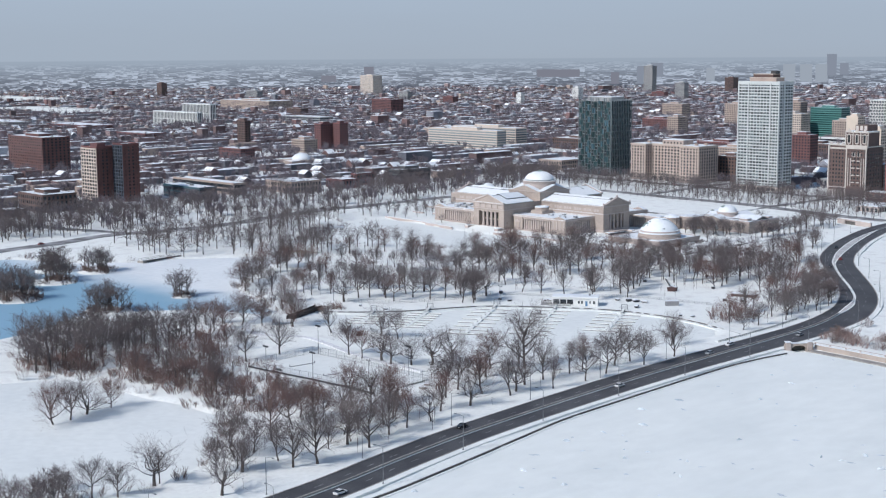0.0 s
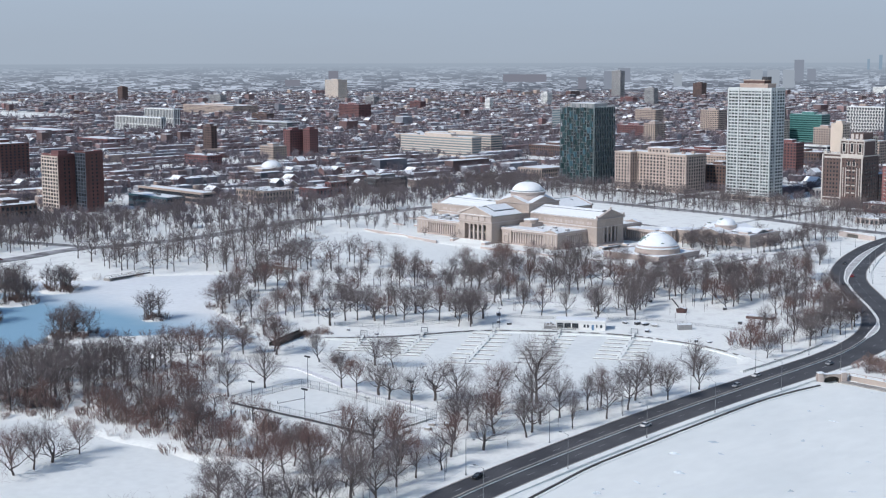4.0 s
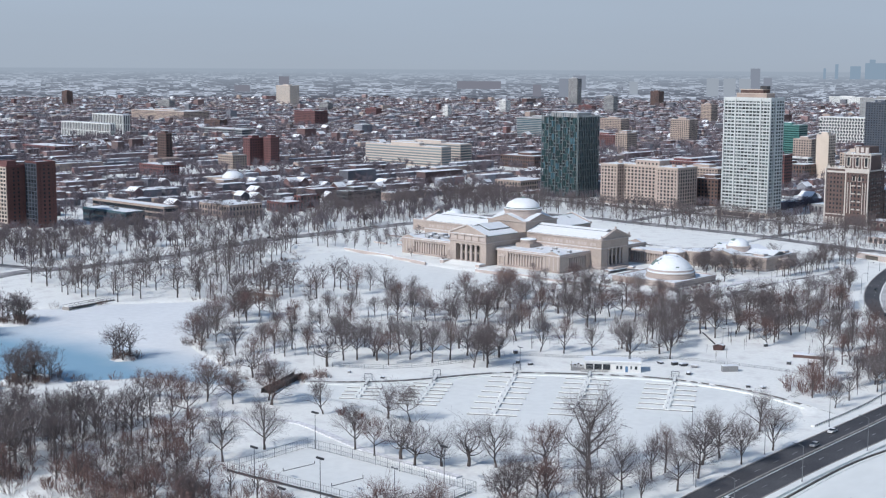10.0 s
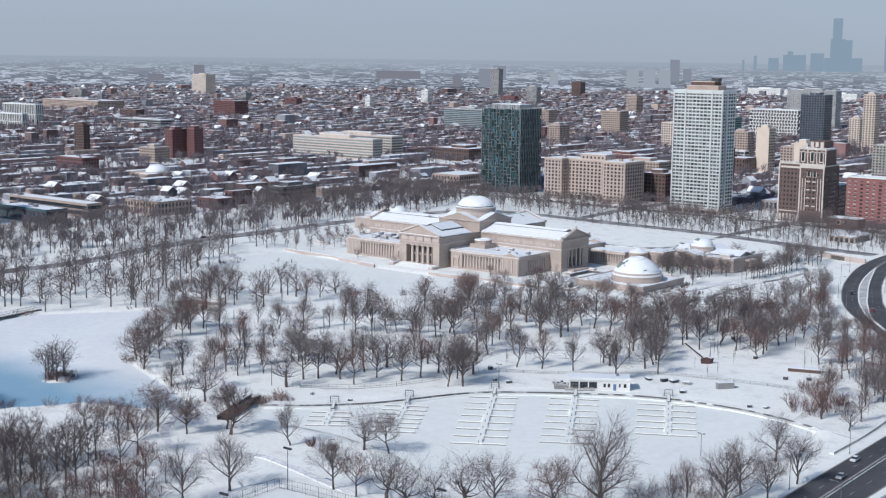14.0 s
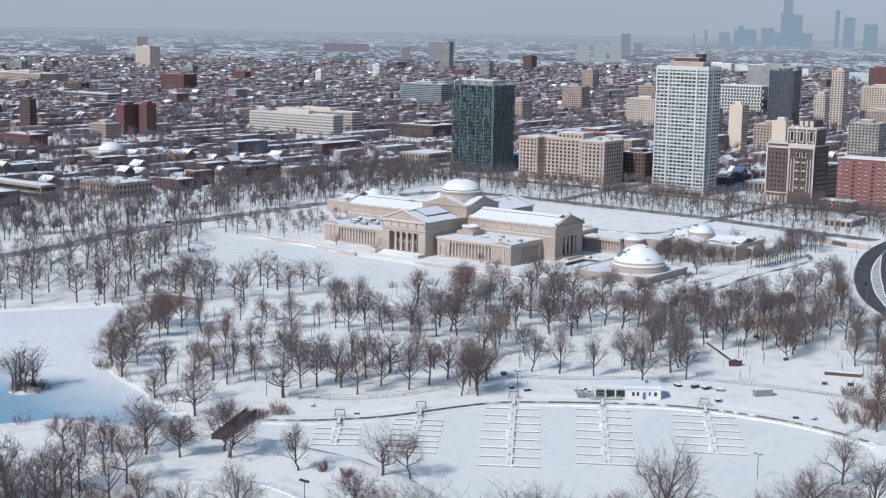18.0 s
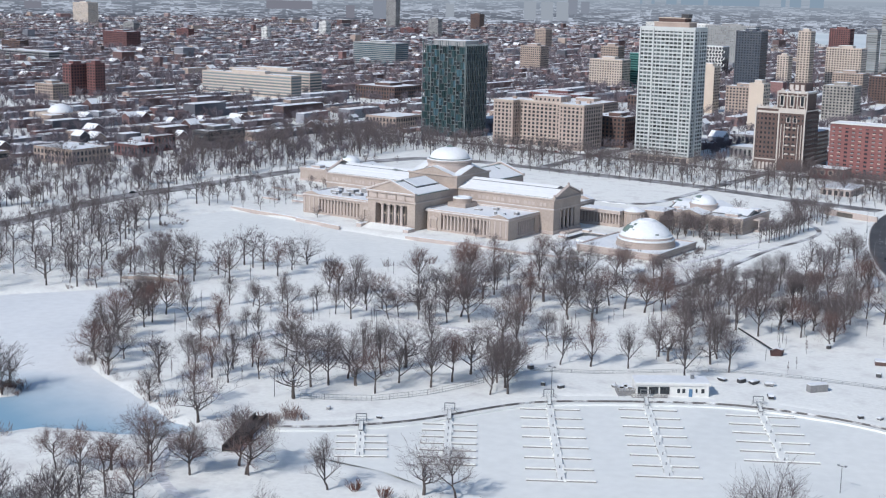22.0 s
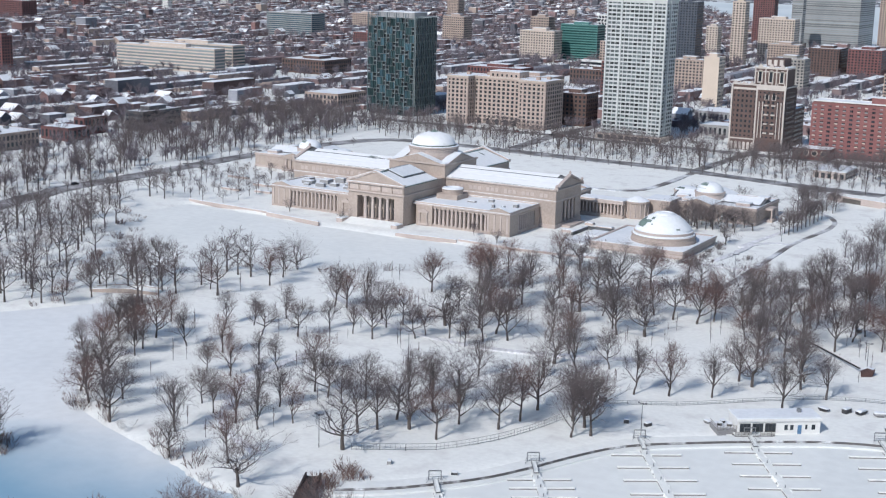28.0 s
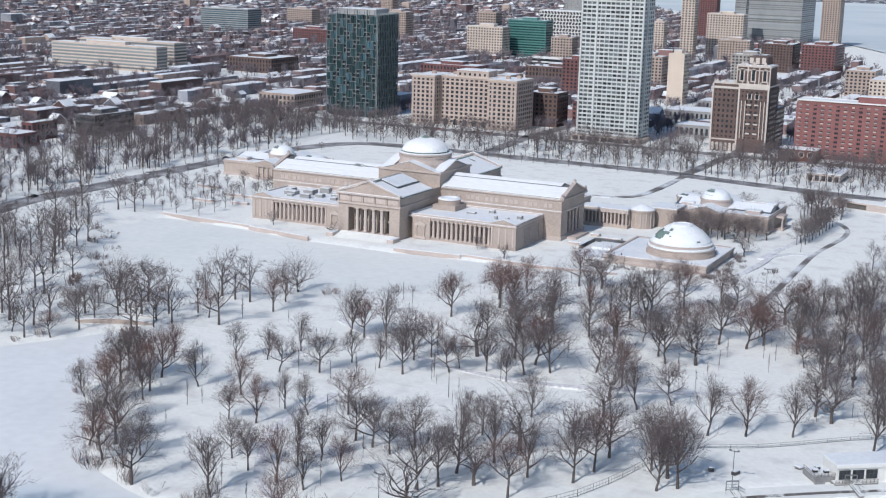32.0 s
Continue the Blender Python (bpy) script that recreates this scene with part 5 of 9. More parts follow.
part("dome", Solid().turned(TCX, TCY, cap, 56), ROOF_SNOW, theatre, "stepped dome under smooth snow", smooth=False)
for a0, span, ring in ((202, 40, [(11.0, 10.95), (10.8, 11.25), (9.1, 12.9), (8.6, 13.2)]), (212, 26, [(11.5, 10.3), (10.85, 11.1), (10.7, 11.3)]), (232, 20, [(9.5, 12.45), (9.1, 12.9), (8.3, 13.45)]), (206, 14, [(8.7, 13.15), (7.6, 13.95)]), (244, 12, [(7.9, 13.75), (7.1, 14.3), (6.6, 14.6)]), (256, 5, [(10.2, 11.75), (9.8, 12.15)]), (318, 9, [(11.75, 10.05), (11.3, 10.55)])):
    part("bare_patch", Solid().turned(TCX, TCY, ring, 8, radians(a0), radians(span)), COPPER, theatre, "dark green patch of bare dome roofing")
part("base_band", Solid().turned(TCX, TCY, [(13.1, 7.42), (13.12, 7.5), (13.0, 8.42), (12.9, 8.45)], 56), STONE_TRIM, theatre)
for h in (0.8, 2.2):
    part("podium_course", Solid().box(105.8, -46.35, h, 148.9, -46.18, h + 0.25).box(148.68, -46.35, h, 148.85, -3.1, h + 0.25), STONE, theatre)
part("snow_ledge", Solid().box(104.6, -48.4, -0.8, 150.4, -46.2, 0.35).box(148.7, -46.2, -0.8, 150.4, -2.8, 0.35), SNOW, theatre, "snow banked on the podium's foot")
for a, b in ((138, -44.9), (139.2, -44.9), (113, -44.8)):
    part("roof_vent", Solid().turned(a, b, [(0.25, 3.4), (0.25, 4.7), (0.01, 4.8)], 8), DARK_METAL, theatre)
tagged(part("wall_court", Solid().box(87, -24, -0.6, 88, -7, 1.6).box(87, -7, -0.6, 105.5, -6, 1.6), DARK_ROOF), "dark retaining wall of the sunken court", "wall", kind="structure")
tagged(part("trim_court_snow", Solid().box(90, -40, -0.2, 105.5, -24, 0.5).box(92, -22, -0.2, 105.5, -9, 1.0).box(87, -24, 1.6, 88, -7, 1.8), ROOF_SNOW), "snow lying in the sunken court", "snow", kind="structure")
for x0, y0, x1, y1 in ((80, -19, 88, -16.5), (90, -2, 98, 1), (82, 3, 86, 6)):
    planter = thing("stone_planter", "low stone planter box capped with snow", "planter", "planters by the museum")
    part("box", Solid().box(x0, y0, -0.4, x1, y1, 1.1), STONE_TRIM, planter)
    part("snow_cover", Solid().box(x0 + 0.1, y0 + 0.1, 1.1, x1 - 0.1, y1 - 0.1, 1.4), ROOF_SNOW, planter)

# ---- buildings ----
def placed(name, me, parent, m, label=""):
    ob = new(name, me)
    ob.parent = parent
    ob.matrix_local = m
    if label:
        ob["label"] = label
    return ob


def along(a, b):
    """The turn and place of a facade that runs from a to b, facing to the right of that way."""
    d = math.atan2(b[1] - a[1], b[0] - a[0])
    return Matrix.Translation((a[0], a[1], 0)) @ Matrix.Rotation(d, 4, "Z"), math.hypot(b[0] - a[0], b[1] - a[1])


def facade(th, a, b, z0, z1, floors, bays, pier, span, wall, glass, proud=0.35, panes=300, split=1):
    """Piers and spandrels standing proud of a wall, with a pane in each opening."""
    m, wide = along(a, b)
    fh, bw = (z1 - z0) / floors, wide / bays
    pm = Solid().box(-pier / 2, -proud, 0, pier / 2, 0.05, z1 - z0).mesh("pier", wall)
    sm = Solid().box(0, -proud + 0.06, -span / 2, wide, 0.05, span / 2).mesh("spandrel", wall)
    for i in range(bays + 1):
        placed("pier", pm, th, m @ Matrix.Translation((min(max(i * bw, pier / 2), wide - pier / 2), 0, z0)))
    for j in range(floors + 1):
        placed("spandrel", sm, th, m @ Matrix.Translation((0, 0, min(max(z0 + j * fh, z0 + span / 2), z1 - span / 2))))
    w, h = bw - pier, fh - span
    gm = Solid()
    for k in range(split):
        gm.box(pier / 2 + w * k / split + 0.06, -0.08, 0, pier / 2 + w * (k + 1) / split - 0.06, -0.02, h)
    rest, count = Solid(), 0
    pane = gm.mesh("pane", glass)
    for j in range(floors):
        for i in range(bays):
            if count < panes:
                placed("window_pane", pane, th, m @ Matrix.Translation((i * bw, 0, z0 + j * fh + span / 2)))
            else:
                rest.add([m @ (Vector(v) + Vector((i * bw, 0, z0 + j * fh + span / 2))) for v in gm.v], gm.f)
            count += 1
    if rest.v:
        tagged(part("upper_window_panes", rest, glass, th), kind="stuff")


def roof_cap(th, x0, x1, y0, y1, z, wall, par=0.9):
    s = Solid()
    for q in ((x0, y0, x1, y0 + 0.4), (x0, y1 - 0.4, x1, y1), (x0, y0 + 0.4, x0 + 0.4, y1 - 0.4), (x1 - 0.4, y0 + 0.4, x1, y1 - 0.4)):
        s.box(q[0], q[1], z, q[2], q[3], z + par)
    part("parapet", s, wall, th)
    part("snow_cover", Solid().box(x0 + 0.4, y0 + 0.4, z - 0.02, x1 - 0.4, y1 - 0.4, z + 0.4), ROOF_SNOW, th, "snow on the flat roof")


# the white high-rise
tower = thing("apartment_tower", "white concrete high-rise of ribbon windows with a brick penthouse", "tower")
part("core", Solid().box(-42, 312.6, -1, 0.6, 333.4, 96.0), GREY_PANEL, tower)
facade(tower, (-42.4, 312.5), (0.9, 312.5), 4.2, 96.2, 33, 13, 0.42, 1.12, TOWER_PANEL, GLASS_GREY, 0.4, 150, 1)
facade(tower, (0.9, 312.5), (0.9, 333.5), 4.2, 96.2, 33, 5, 0.7, 1.12, TOWER_PANEL, GLASS_GREY, 0.4, 60, 2)
for x in (-31.6, -42.2, -8.2, 0.7):
    part("fin", Solid().box(x - 0.5, 311.5, 4, x + 0.5, 312.4, 96.8), TOWER_PANEL, tower)
part("fin", Solid().box(1.0, 318.5, 4, 1.9, 320.5, 96.8), TOWER_PANEL, tower)
part("cornice", Solid().box(-42.8, 312.0, 96.2, 1.3, 334.0, 97.6), TOWER_PANEL, tower)
roof_cap(tower, -42.6, 1.1, 312.2, 333.8, 97.6, TOWER_PANEL, 0.5)
part("penthouse", Solid().box(-34, 317, 97.6, -6, 330, 101.0), BRICK_TAN, tower, "brown brick penthouse in two steps")
part("penthouse", Solid().box(-31, 318, 101.2, -10, 329, 104.2), BRICK_BROWN, tower)
part("penthouse_band", Solid().box(-34.3, 316.7, 101.0, -5.7, 330.3, 101.6), CREAM, tower)
part("penthouse_band", Solid().box(-31.3, 317.7, 104.2, -9.7, 329.3, 104.8), CREAM, tower)
part("tank", Solid().box(-14, 320, 104.8, -8, 326, 107.5), DARK_METAL, tower)
part("podium", Solid().box(-46, 309, -1, 3, 333, 3.6), CREAM, tower)
for i in range(9):
    part("podium_pane", Solid().box(-44 + i * 5.1, 308.9, 0.3, -40 + i * 5.1, 309.05, 3.0), GLASS_DARK, tower)

# the grey-green glass tower of tilted panes
tower = thing("apartment_tower", "grey-green glass apartment tower with tilted stepped panes", "tower")
part("core", Solid().box(-250.4, 332, -1, -209.6, 362.5, 75), GLASS_DARK, tower)
rg = random.Random(7)
# south front: bays of two-storey modules, each bay a storey out of step with its neighbour
m, wide = along((-251.2, 331.2), (-209.0, 331.2))
BAYS, MOD = 5, 6.1
bw = wide / BAYS
ledge = Solid().box(0.1, -1.0, -0.13, bw - 0.1, 0.1, 0.13).mesh("floor_edge", ALUMINIUM)
slab = Solid().box(0, -0.75, 0, 2.6, 0.1, 0.22).box(0.1, -0.7, 0.22, 2.5, -0.62, 0.85).mesh("balcony_slab", ALUMINIUM)
bar = Solid().box(-0.1, -0.95, 0, 0.1, 0.1, MOD - 0.4).mesh("glazing_bar", ALUMINIUM)
for i in range(BAYS):
    for j in range(-1, 12):
        z = 1.5 + j * MOD + (MOD / 2 if i % 2 else 0)
        lo, hi = max(z, 1.0), min(z + MOD, 75.6)
        if hi - lo < 1.5:
            continue
        full = hi - lo > MOD - 0.1
        flip = (i + j) % 2
        slot = bw * rg.choice((0.30, 0.36, 0.42))
        u0, u1 = (slot, bw) if flip else (0, bw - slot)
        tilt = rg.choice((0.25, 0.6, 0.95))
        mid = (u0 + u1) / 2 + rg.uniform(-0.6, 0.6)
        for a, b in ((u0, mid), (mid, u1)):
            h = hi - lo - 0.25
            q = Solid().add([(a + 0.16, 0.1, 0.2), (b - 0.16, 0.1, 0.2), (b - 0.16, 0.1, h), (a + 0.16, 0.1, h), (a + 0.16, -0.1, 0.2), (b - 0.16, -0.1, 0.2), (b - 0.16, -tilt, h), (a + 0.16, -tilt, h)],
                            [(4, 5, 6, 7), (0, 1, 5, 4), (1, 2, 6, 5), (2, 3, 7, 6), (3, 0, 4, 7)])
            placed("tilted_pane", q.mesh("tilted_pane", rg.choice((GLASS_TOWER, GLASS_TOWER, GLASS_TOWER, GLASS_BLUE))), tower, m @ Matrix.Translation((i * bw, 0, lo)))
        s0 = 0 if flip else bw - slot
        if full:
            placed("glazing_bar", bar, tower, m @ Matrix.Translation((i * bw + (slot if flip else bw - slot), 0, lo + 0.2)))
            placed("balcony_slab", slab, tower, m @ Matrix.Translation((i * bw + s0 + 0.1, 0, lo + 2.9)))
        placed("floor_edge", ledge, tower, m @ Matrix.Translation((i * bw, 0, hi)))
for i in range(BAYS + 1):
    placed("mullion", Solid().box(-0.2, -1.05, 0, 0.2, 0.1, 79.0).mesh("mullion", ALUMINIUM), tower, m @ Matrix.Translation((i * bw, 0, 0)))
for i in range(2 * BAYS):
    placed("screen_post", Solid().box(-0.12, -0.6, 0, 0.12, 0, 3.4).mesh("screen_post", ALUMINIUM), tower, m @ Matrix.Translation((bw * (i + 0.5) / 2, 0, 75.6)))
# east side: close upright fins before dark panes
m, wide = along((-209.0, 331.2), (-209.0, 363.4))
bw = wide / 12
for i in range(12):
    for j in range(24):
        if (i * 3 + j * 5) % 7 < 5:
            placed("side_pane", Solid().box(0.2, -0.3, 0.15, bw - 0.2, 0, 2.9).mesh("side_pane", GLASS_TOWER if (i + j) % 3 else GLASS_DARK), tower, m @ Matrix.Translation((i * bw, 0, 2 + j * 3.06)))
for i in range(13):
    placed("fin", Solid().box(-0.14, -0.9, 0, 0.14, 0, 77).mesh("fin", ALUMINIUM), tower, m @ Matrix.Translation((i * bw, 0, 0)))
for j in range(13):
    placed("floor_edge", Solid().box(0, -0.5, -0.2, wide, 0, 0.2).mesh("floor_edge", ALUMINIUM), tower, m @ Matrix.Translation((0, 0, 2 + j * 6.12)))
roof_cap(tower, -251, -209.2, 331.4, 363.2, 75.1, METAL, 0.6)
part("crown_screen", Solid().box(-246, 338, 75, -214, 358, 79.2), GREY_PANEL, tower, "set-back grey rooftop screen")
part("snow_cover", Solid().box(-245.8, 338.2, 79.2, -214.2, 357.8, 79.5), ROOF_SNOW, tower)

# the cream hotel with two wings
hotel = thing("residential_hotel", "cream brick residential hotel with two wings and small square windows", "apartment building")
part("core", Solid().box(-172.6, 319.8, -1, -155.4, 349.5, 34.6).box(-155.4, 329.8, -1, -113, 349.5, 34.6).box(-113, 319.8, -1, -91.4, 349.5, 34.6), HOTEL_BRICK, hotel)
part("tower_block", Solid().box(-143, 331, 34.5, -118, 347, 39.8), HOTEL_BRICK, hotel)
part("snow_cover", Solid().box(-143, 331, 39.8, -118, 347, 40.15), ROOF_SNOW, hotel)
for i in range(6):
    part("window_pane", Solid().box(-141 + i * 3.9, 330.9, 36.2, -139.6 + i * 3.9, 331.05, 38.0), GLASS_DARK, hotel)
for a, b, n in (((-173, 319.5), (-155, 319.5), 5), ((-155, 319.5), (-155, 329.5), 3), ((-155, 329.5), (-113, 329.5), 11), ((-113, 319.5), (-91, 319.5), 6), ((-91, 319.5), (-91, 350), 8)):
    facade(hotel, a, b, 1.0, 34.5, 11, n, 1.65 if n > 5 else 1.55, 1.15, HOTEL_BRICK, GLASS_DARK, 0.25, 60)
part("string_course", Solid().box(-173.6, 318.9, 31.0, -154.6, 319.3, 31.5).box(-155, 328.9, 31.0, -113, 329.3, 31.5).box(-113.4, 318.9, 31.0, -90.4, 319.3, 31.5), CREAM, hotel)
for x0, x1, y0 in ((-173.4, -154.6, 319.0), (-154.6, -113.4, 329.0), (-113.4, -90.6, 319.0)):
    part("cornice", Solid().box(x0 - 0.3, y0 - 0.3, 34.5, x1 + 0.3, 350.2, 35.2), CREAM, hotel)
    roof_cap(hotel, x0, x1, y0, 350, 35.2, CREAM, 0.5)

for z in (4.6, 7.6, 28.0):
    for x0, x1, y0 in ((-173.2, -154.8, 319.1), (-154.8, -113.2, 329.1), (-113.2, -90.8, 319.1)):
        part("string_course", Solid().box(x0, y0 - 0.1, z - 0.2, x1, y0 + 0.2, z + 0.2), CREAM, hotel)
for i in range(5):
    part("doorway_arch", Solid().extrude([(-150 + i * 7.5 + 1.5 * math.cos(radians(q)), 3.0 + 1.5 * math.sin(radians(q))) for q in range(0, 181, 20)] + [(-151.5 + i * 7.5, 0), (-148.5 + i * 7.5, 0)], lambda u, w, e: (u, 329.2 if e else 328.95, w)), GLASS_DARK, hotel)
for x, y in ((-165, 335), (-150, 340), (-104, 330), (-100, 340), (-120, 338)):
    part("roof_unit", Solid().box(x, y, 35.3, x + 3, y + 2.4, 37.6), BRICK_TAN, hotel, "small brick rooftop housing")

# the brown towers with white terracotta trim
jack = thing("apartment_tower", "brown brick apartment tower trimmed in white terracotta", "tower")
part("core", Solid().box(48.6, 320, -1, 84.4, 346, 43.6), BRICK_UMBER, jack)
facade(jack, (48.3, 319.6), (66.0, 319.6), 7.5, 41.5, 10, 6, 1.5, 1.7, BRICK_UMBER, GLASS_DARK, 0.2, 120)
facade(jack, (66.0, 318.9), (84.8, 318.9), 7.5, 41.5, 10, 6, 1.5, 1.7, BRICK_UMBER, GLASS_DARK, 0.2, 120)
facade(jack, (84.8, 318.9), (84.8, 346), 4, 41.5, 11, 6, 2.2, 1.9, BRICK_UMBER, GLASS_DARK, 0.2, 88)
for x in (48.4, 65.6, 84.5):
    part("quoin", Solid().box(x - 0.5, 318.25, -1, x + 0.5, 319.9, 43.8), TERRACOTTA, jack)
part("base_course", Solid().box(48.2, 319.0, -1, 66, 319.7, 7.4).box(66, 318.3, -1, 85, 319.0, 7.4), BRICK_UMBER, jack)
part("trim_band", Solid().box(48.0, 318.8, 7.2, 66, 319.6, 8.0).box(48.0, 318.9, 40.6, 66, 319.5, 42.0).box(66, 318.2, 41.2, 85.2, 318.9, 43.6).box(84.9, 318.2, 42.6, 85.4, 346, 43.6), TERRACOTTA, jack)
for x in (72.6, 77.4):
    part("arched_window", Solid().box(x - 1.5, 318.3, 34.6, x + 1.5, 318.75, 38.2).turned(x, 318.5, [(0, 38.2), (1.5, 38.2)], 12), TERRACOTTA, jack)
    arch = Solid().box(x - 1.0, 318.15, 34.9, x + 1.0, 318.3, 38.0)
    arch.extrude([(x + 1.0 * math.cos(radians(q)), 38.0 + 1.0 * math.sin(radians(q))) for q in range(0, 181, 20)], lambda u, w, e: (u, 318.3 if e else 318.15, w))
    part("arched_pane", arch, GLASS_DARK, jack)
    for j in range(4):
        part("balcony", Solid().box(x - 1.3, 317.7, 12 + j * 6.2, x + 1.3, 318.8, 12.9 + j * 6.2), TERRACOTTA, jack)
part("upper_tower", Solid().box(62.5, 322, 43.5, 84.3, 340, 55.5), BRICK_UMBER, jack)
for i, x in enumerate((66.0, 73.4, 80.8)):
    part("upper_arch", Solid().box(x - 1.7, 321.4, 45.5, x + 1.7, 322, 52.5).extrude([(x + 1.7 * math.cos(radians(q)), 52.5 + 1.7 * math.sin(radians(q))) for q in range(0, 181, 20)], lambda u, w, e: (u, 322 if e else 321.4, w)), TERRACOTTA, jack)
    part("upper_pane", Solid().box(x - 1.0, 321.25, 46.4, x + 1.0, 321.42, 52.9), GLASS_DARK, jack)
part("upper_cornice", Solid().box(62.1, 321.5, 55.0, 84.7, 340.4, 56.0), TERRACOTTA, jack)
part("snow_cover", Solid().box(62.5, 322, 56.0, 84.3, 340, 56.3).box(48.6, 320, 43.6, 62.4, 346, 43.95), ROOF_SNOW, jack)
part("top_block", Solid().box(68, 328, 56, 80, 344, 61.5), BRICK_UMBER, jack)
for x in (70, 74, 78):
    part("upper_arch", Solid().box(x - 1.2, 327.6, 57, x + 1.2, 328, 60.8), TERRACOTTA, jack)
part("parapet", Solid().box(48.2, 319.4, 43.6, 66, 320.0, 44.6).box(66, 318.6, 43.6, 85, 319.2, 44.6), TERRACOTTA, jack)

for i in range(6):
    x = 50.2 + i * 2.85
    part("base_arch", Solid().box(x - 0.9, 318.7, 0.2, x + 0.9, 319.1, 4.6).extrude([(x + 0.9 * math.cos(radians(q)), 4.6 + 0.9 * math.sin(radians(q))) for q in range(0, 181, 30)], lambda u, w, e: (u, 319.1 if e else 318.7, w)), TERRACOTTA, jack)
for x in (62.7, 69.7, 77.1, 84.1):
    part("upper_pilaster", Solid().box(x - 0.35, 321.3, 43.6, x + 0.35, 322.1, 56.4), TERRACOTTA, jack)
for x in (49, 53.5, 58, 62, 67, 71, 75, 79, 83.5):
    part("finial", Solid().turned(x, 319.5, [(0.45, 44.4), (0.35, 45.6), (0.02, 46.8)], 6), TERRACOTTA, jack)
part("shoulder_band", Solid().box(62.3, 321.4, 52.8, 84.5, 321.9, 53.5), TERRACOTTA, jack)

for x in (67.6, 70.0, 80.0, 82.4):
    part("upright_strip", Solid().box(x - 0.28, 318.45, 9.0, x + 0.28, 318.72, 33.4), TERRACOTTA, jack, "white upright strip between windows")
for x in (50.5, 56.0, 61.5):
    part("gable", Solid().extrude([(x - 1.5, 44.6), (x + 1.5, 44.6), (x, 46.6)], lambda u, w, e: (u, 320.0 if e else 319.4, w)), TERRACOTTA, jack)
for x in (66.0, 73.4, 80.8):
    part("gable", Solid().extrude([(x - 2.0, 56.0), (x + 2.0, 56.0), (x, 58.6)], lambda u, w, e: (u, 322.0 if e else 321.4, w)), TERRACOTTA, jack)

# the long red-brick block
redb = thing("apartment_block", "long red brick apartment block with grey panel bays", "apartment building")
part("core", Solid().box(103.6, 319.4, -1, 215, 337, 36.4), BRICK_PINK, redb)
facade(redb, (103, 318.8), (216, 318.8), 1.5, 35.6, 12, 24, 2.5, 1.45, BRICK_PINK, GLASS_DARK, 0.25, 230, 2)
for i in range(24):
    if i % 3 != 2:
        x = 105.35 + i * 4.708
        for j in range(12):
            part("panel", Solid().box(x - 1.0, 318.35, 2.25 + j * 2.842, x + 1.0, 318.6, 3.0 + j * 2.842), CREAM if (i * 5 + j * 3) % 4 == 0 else GREY_PANEL, redb)
roof_cap(redb, 103, 216, 318.6, 337.5, 36.4, WALL_WHITE, 0.8)
part("penthouse", Solid().box(140, 324, 36.5, 165, 333, 40.5), BRICK_PINK, redb)
part("snow_cover", Solid().box(140, 324, 40.5, 165, 333, 40.85), ROOF_SNOW, redb)
lobby = thing("entrance_hall", "low red brick entrance hall with round dark windows", "building")
part("wall", Solid().box(98, 298, -1, 122, 312, 7.5), BRICK_RED, lobby)
part("snow_cover", Solid().box(98, 298, 7.5, 122, 312, 7.9), ROOF_SNOW, lobby)
for x in (101.5, 107, 112.5, 118):
    part("round_window", Solid().extrude([(x + 2.0 * math.cos(radians(q)), 4.6 + 2.0 * math.sin(radians(q))) for q in range(0, 360, 24)], lambda u, w, e: (u, 297.95 if e else 297.7, w)), CREAM, lobby)
    part("round_pane", Solid().extrude([(x + 1.5 * math.cos(radians(q)), 4.6 + 1.5 * math.sin(radians(q))) for q in range(0, 360, 24)], lambda u, w, e: (u, 297.7 if e else 297.6, w)), GLASS_DARK, lobby)
pav = thing("garden_pavilion", "low stone pavilion with arched openings and a snowed roof", "pavilion")
part("wall", Solid().box(131, 226, -0.5, 150, 252, 4.4), STONE_TRIM, pav)
part("snow_cover", Solid().box(130.4, 225.4, 4.4, 150.6, 252.6, 5.0), ROOF_SNOW, pav)
for i in range(5):
    part("arch_opening", Solid().box(132.2 + i * 3.7, 225.9, 0.3, 134.4 + i * 3.7, 226.05, 3.3), GLASS_DARK, pav)
for i in range(6):
    part("arch_opening", Solid().box(149.95, 228 + i * 4, 0.3, 150.1, 230.4 + i * 4, 3.3), GLASS_DARK, pav)


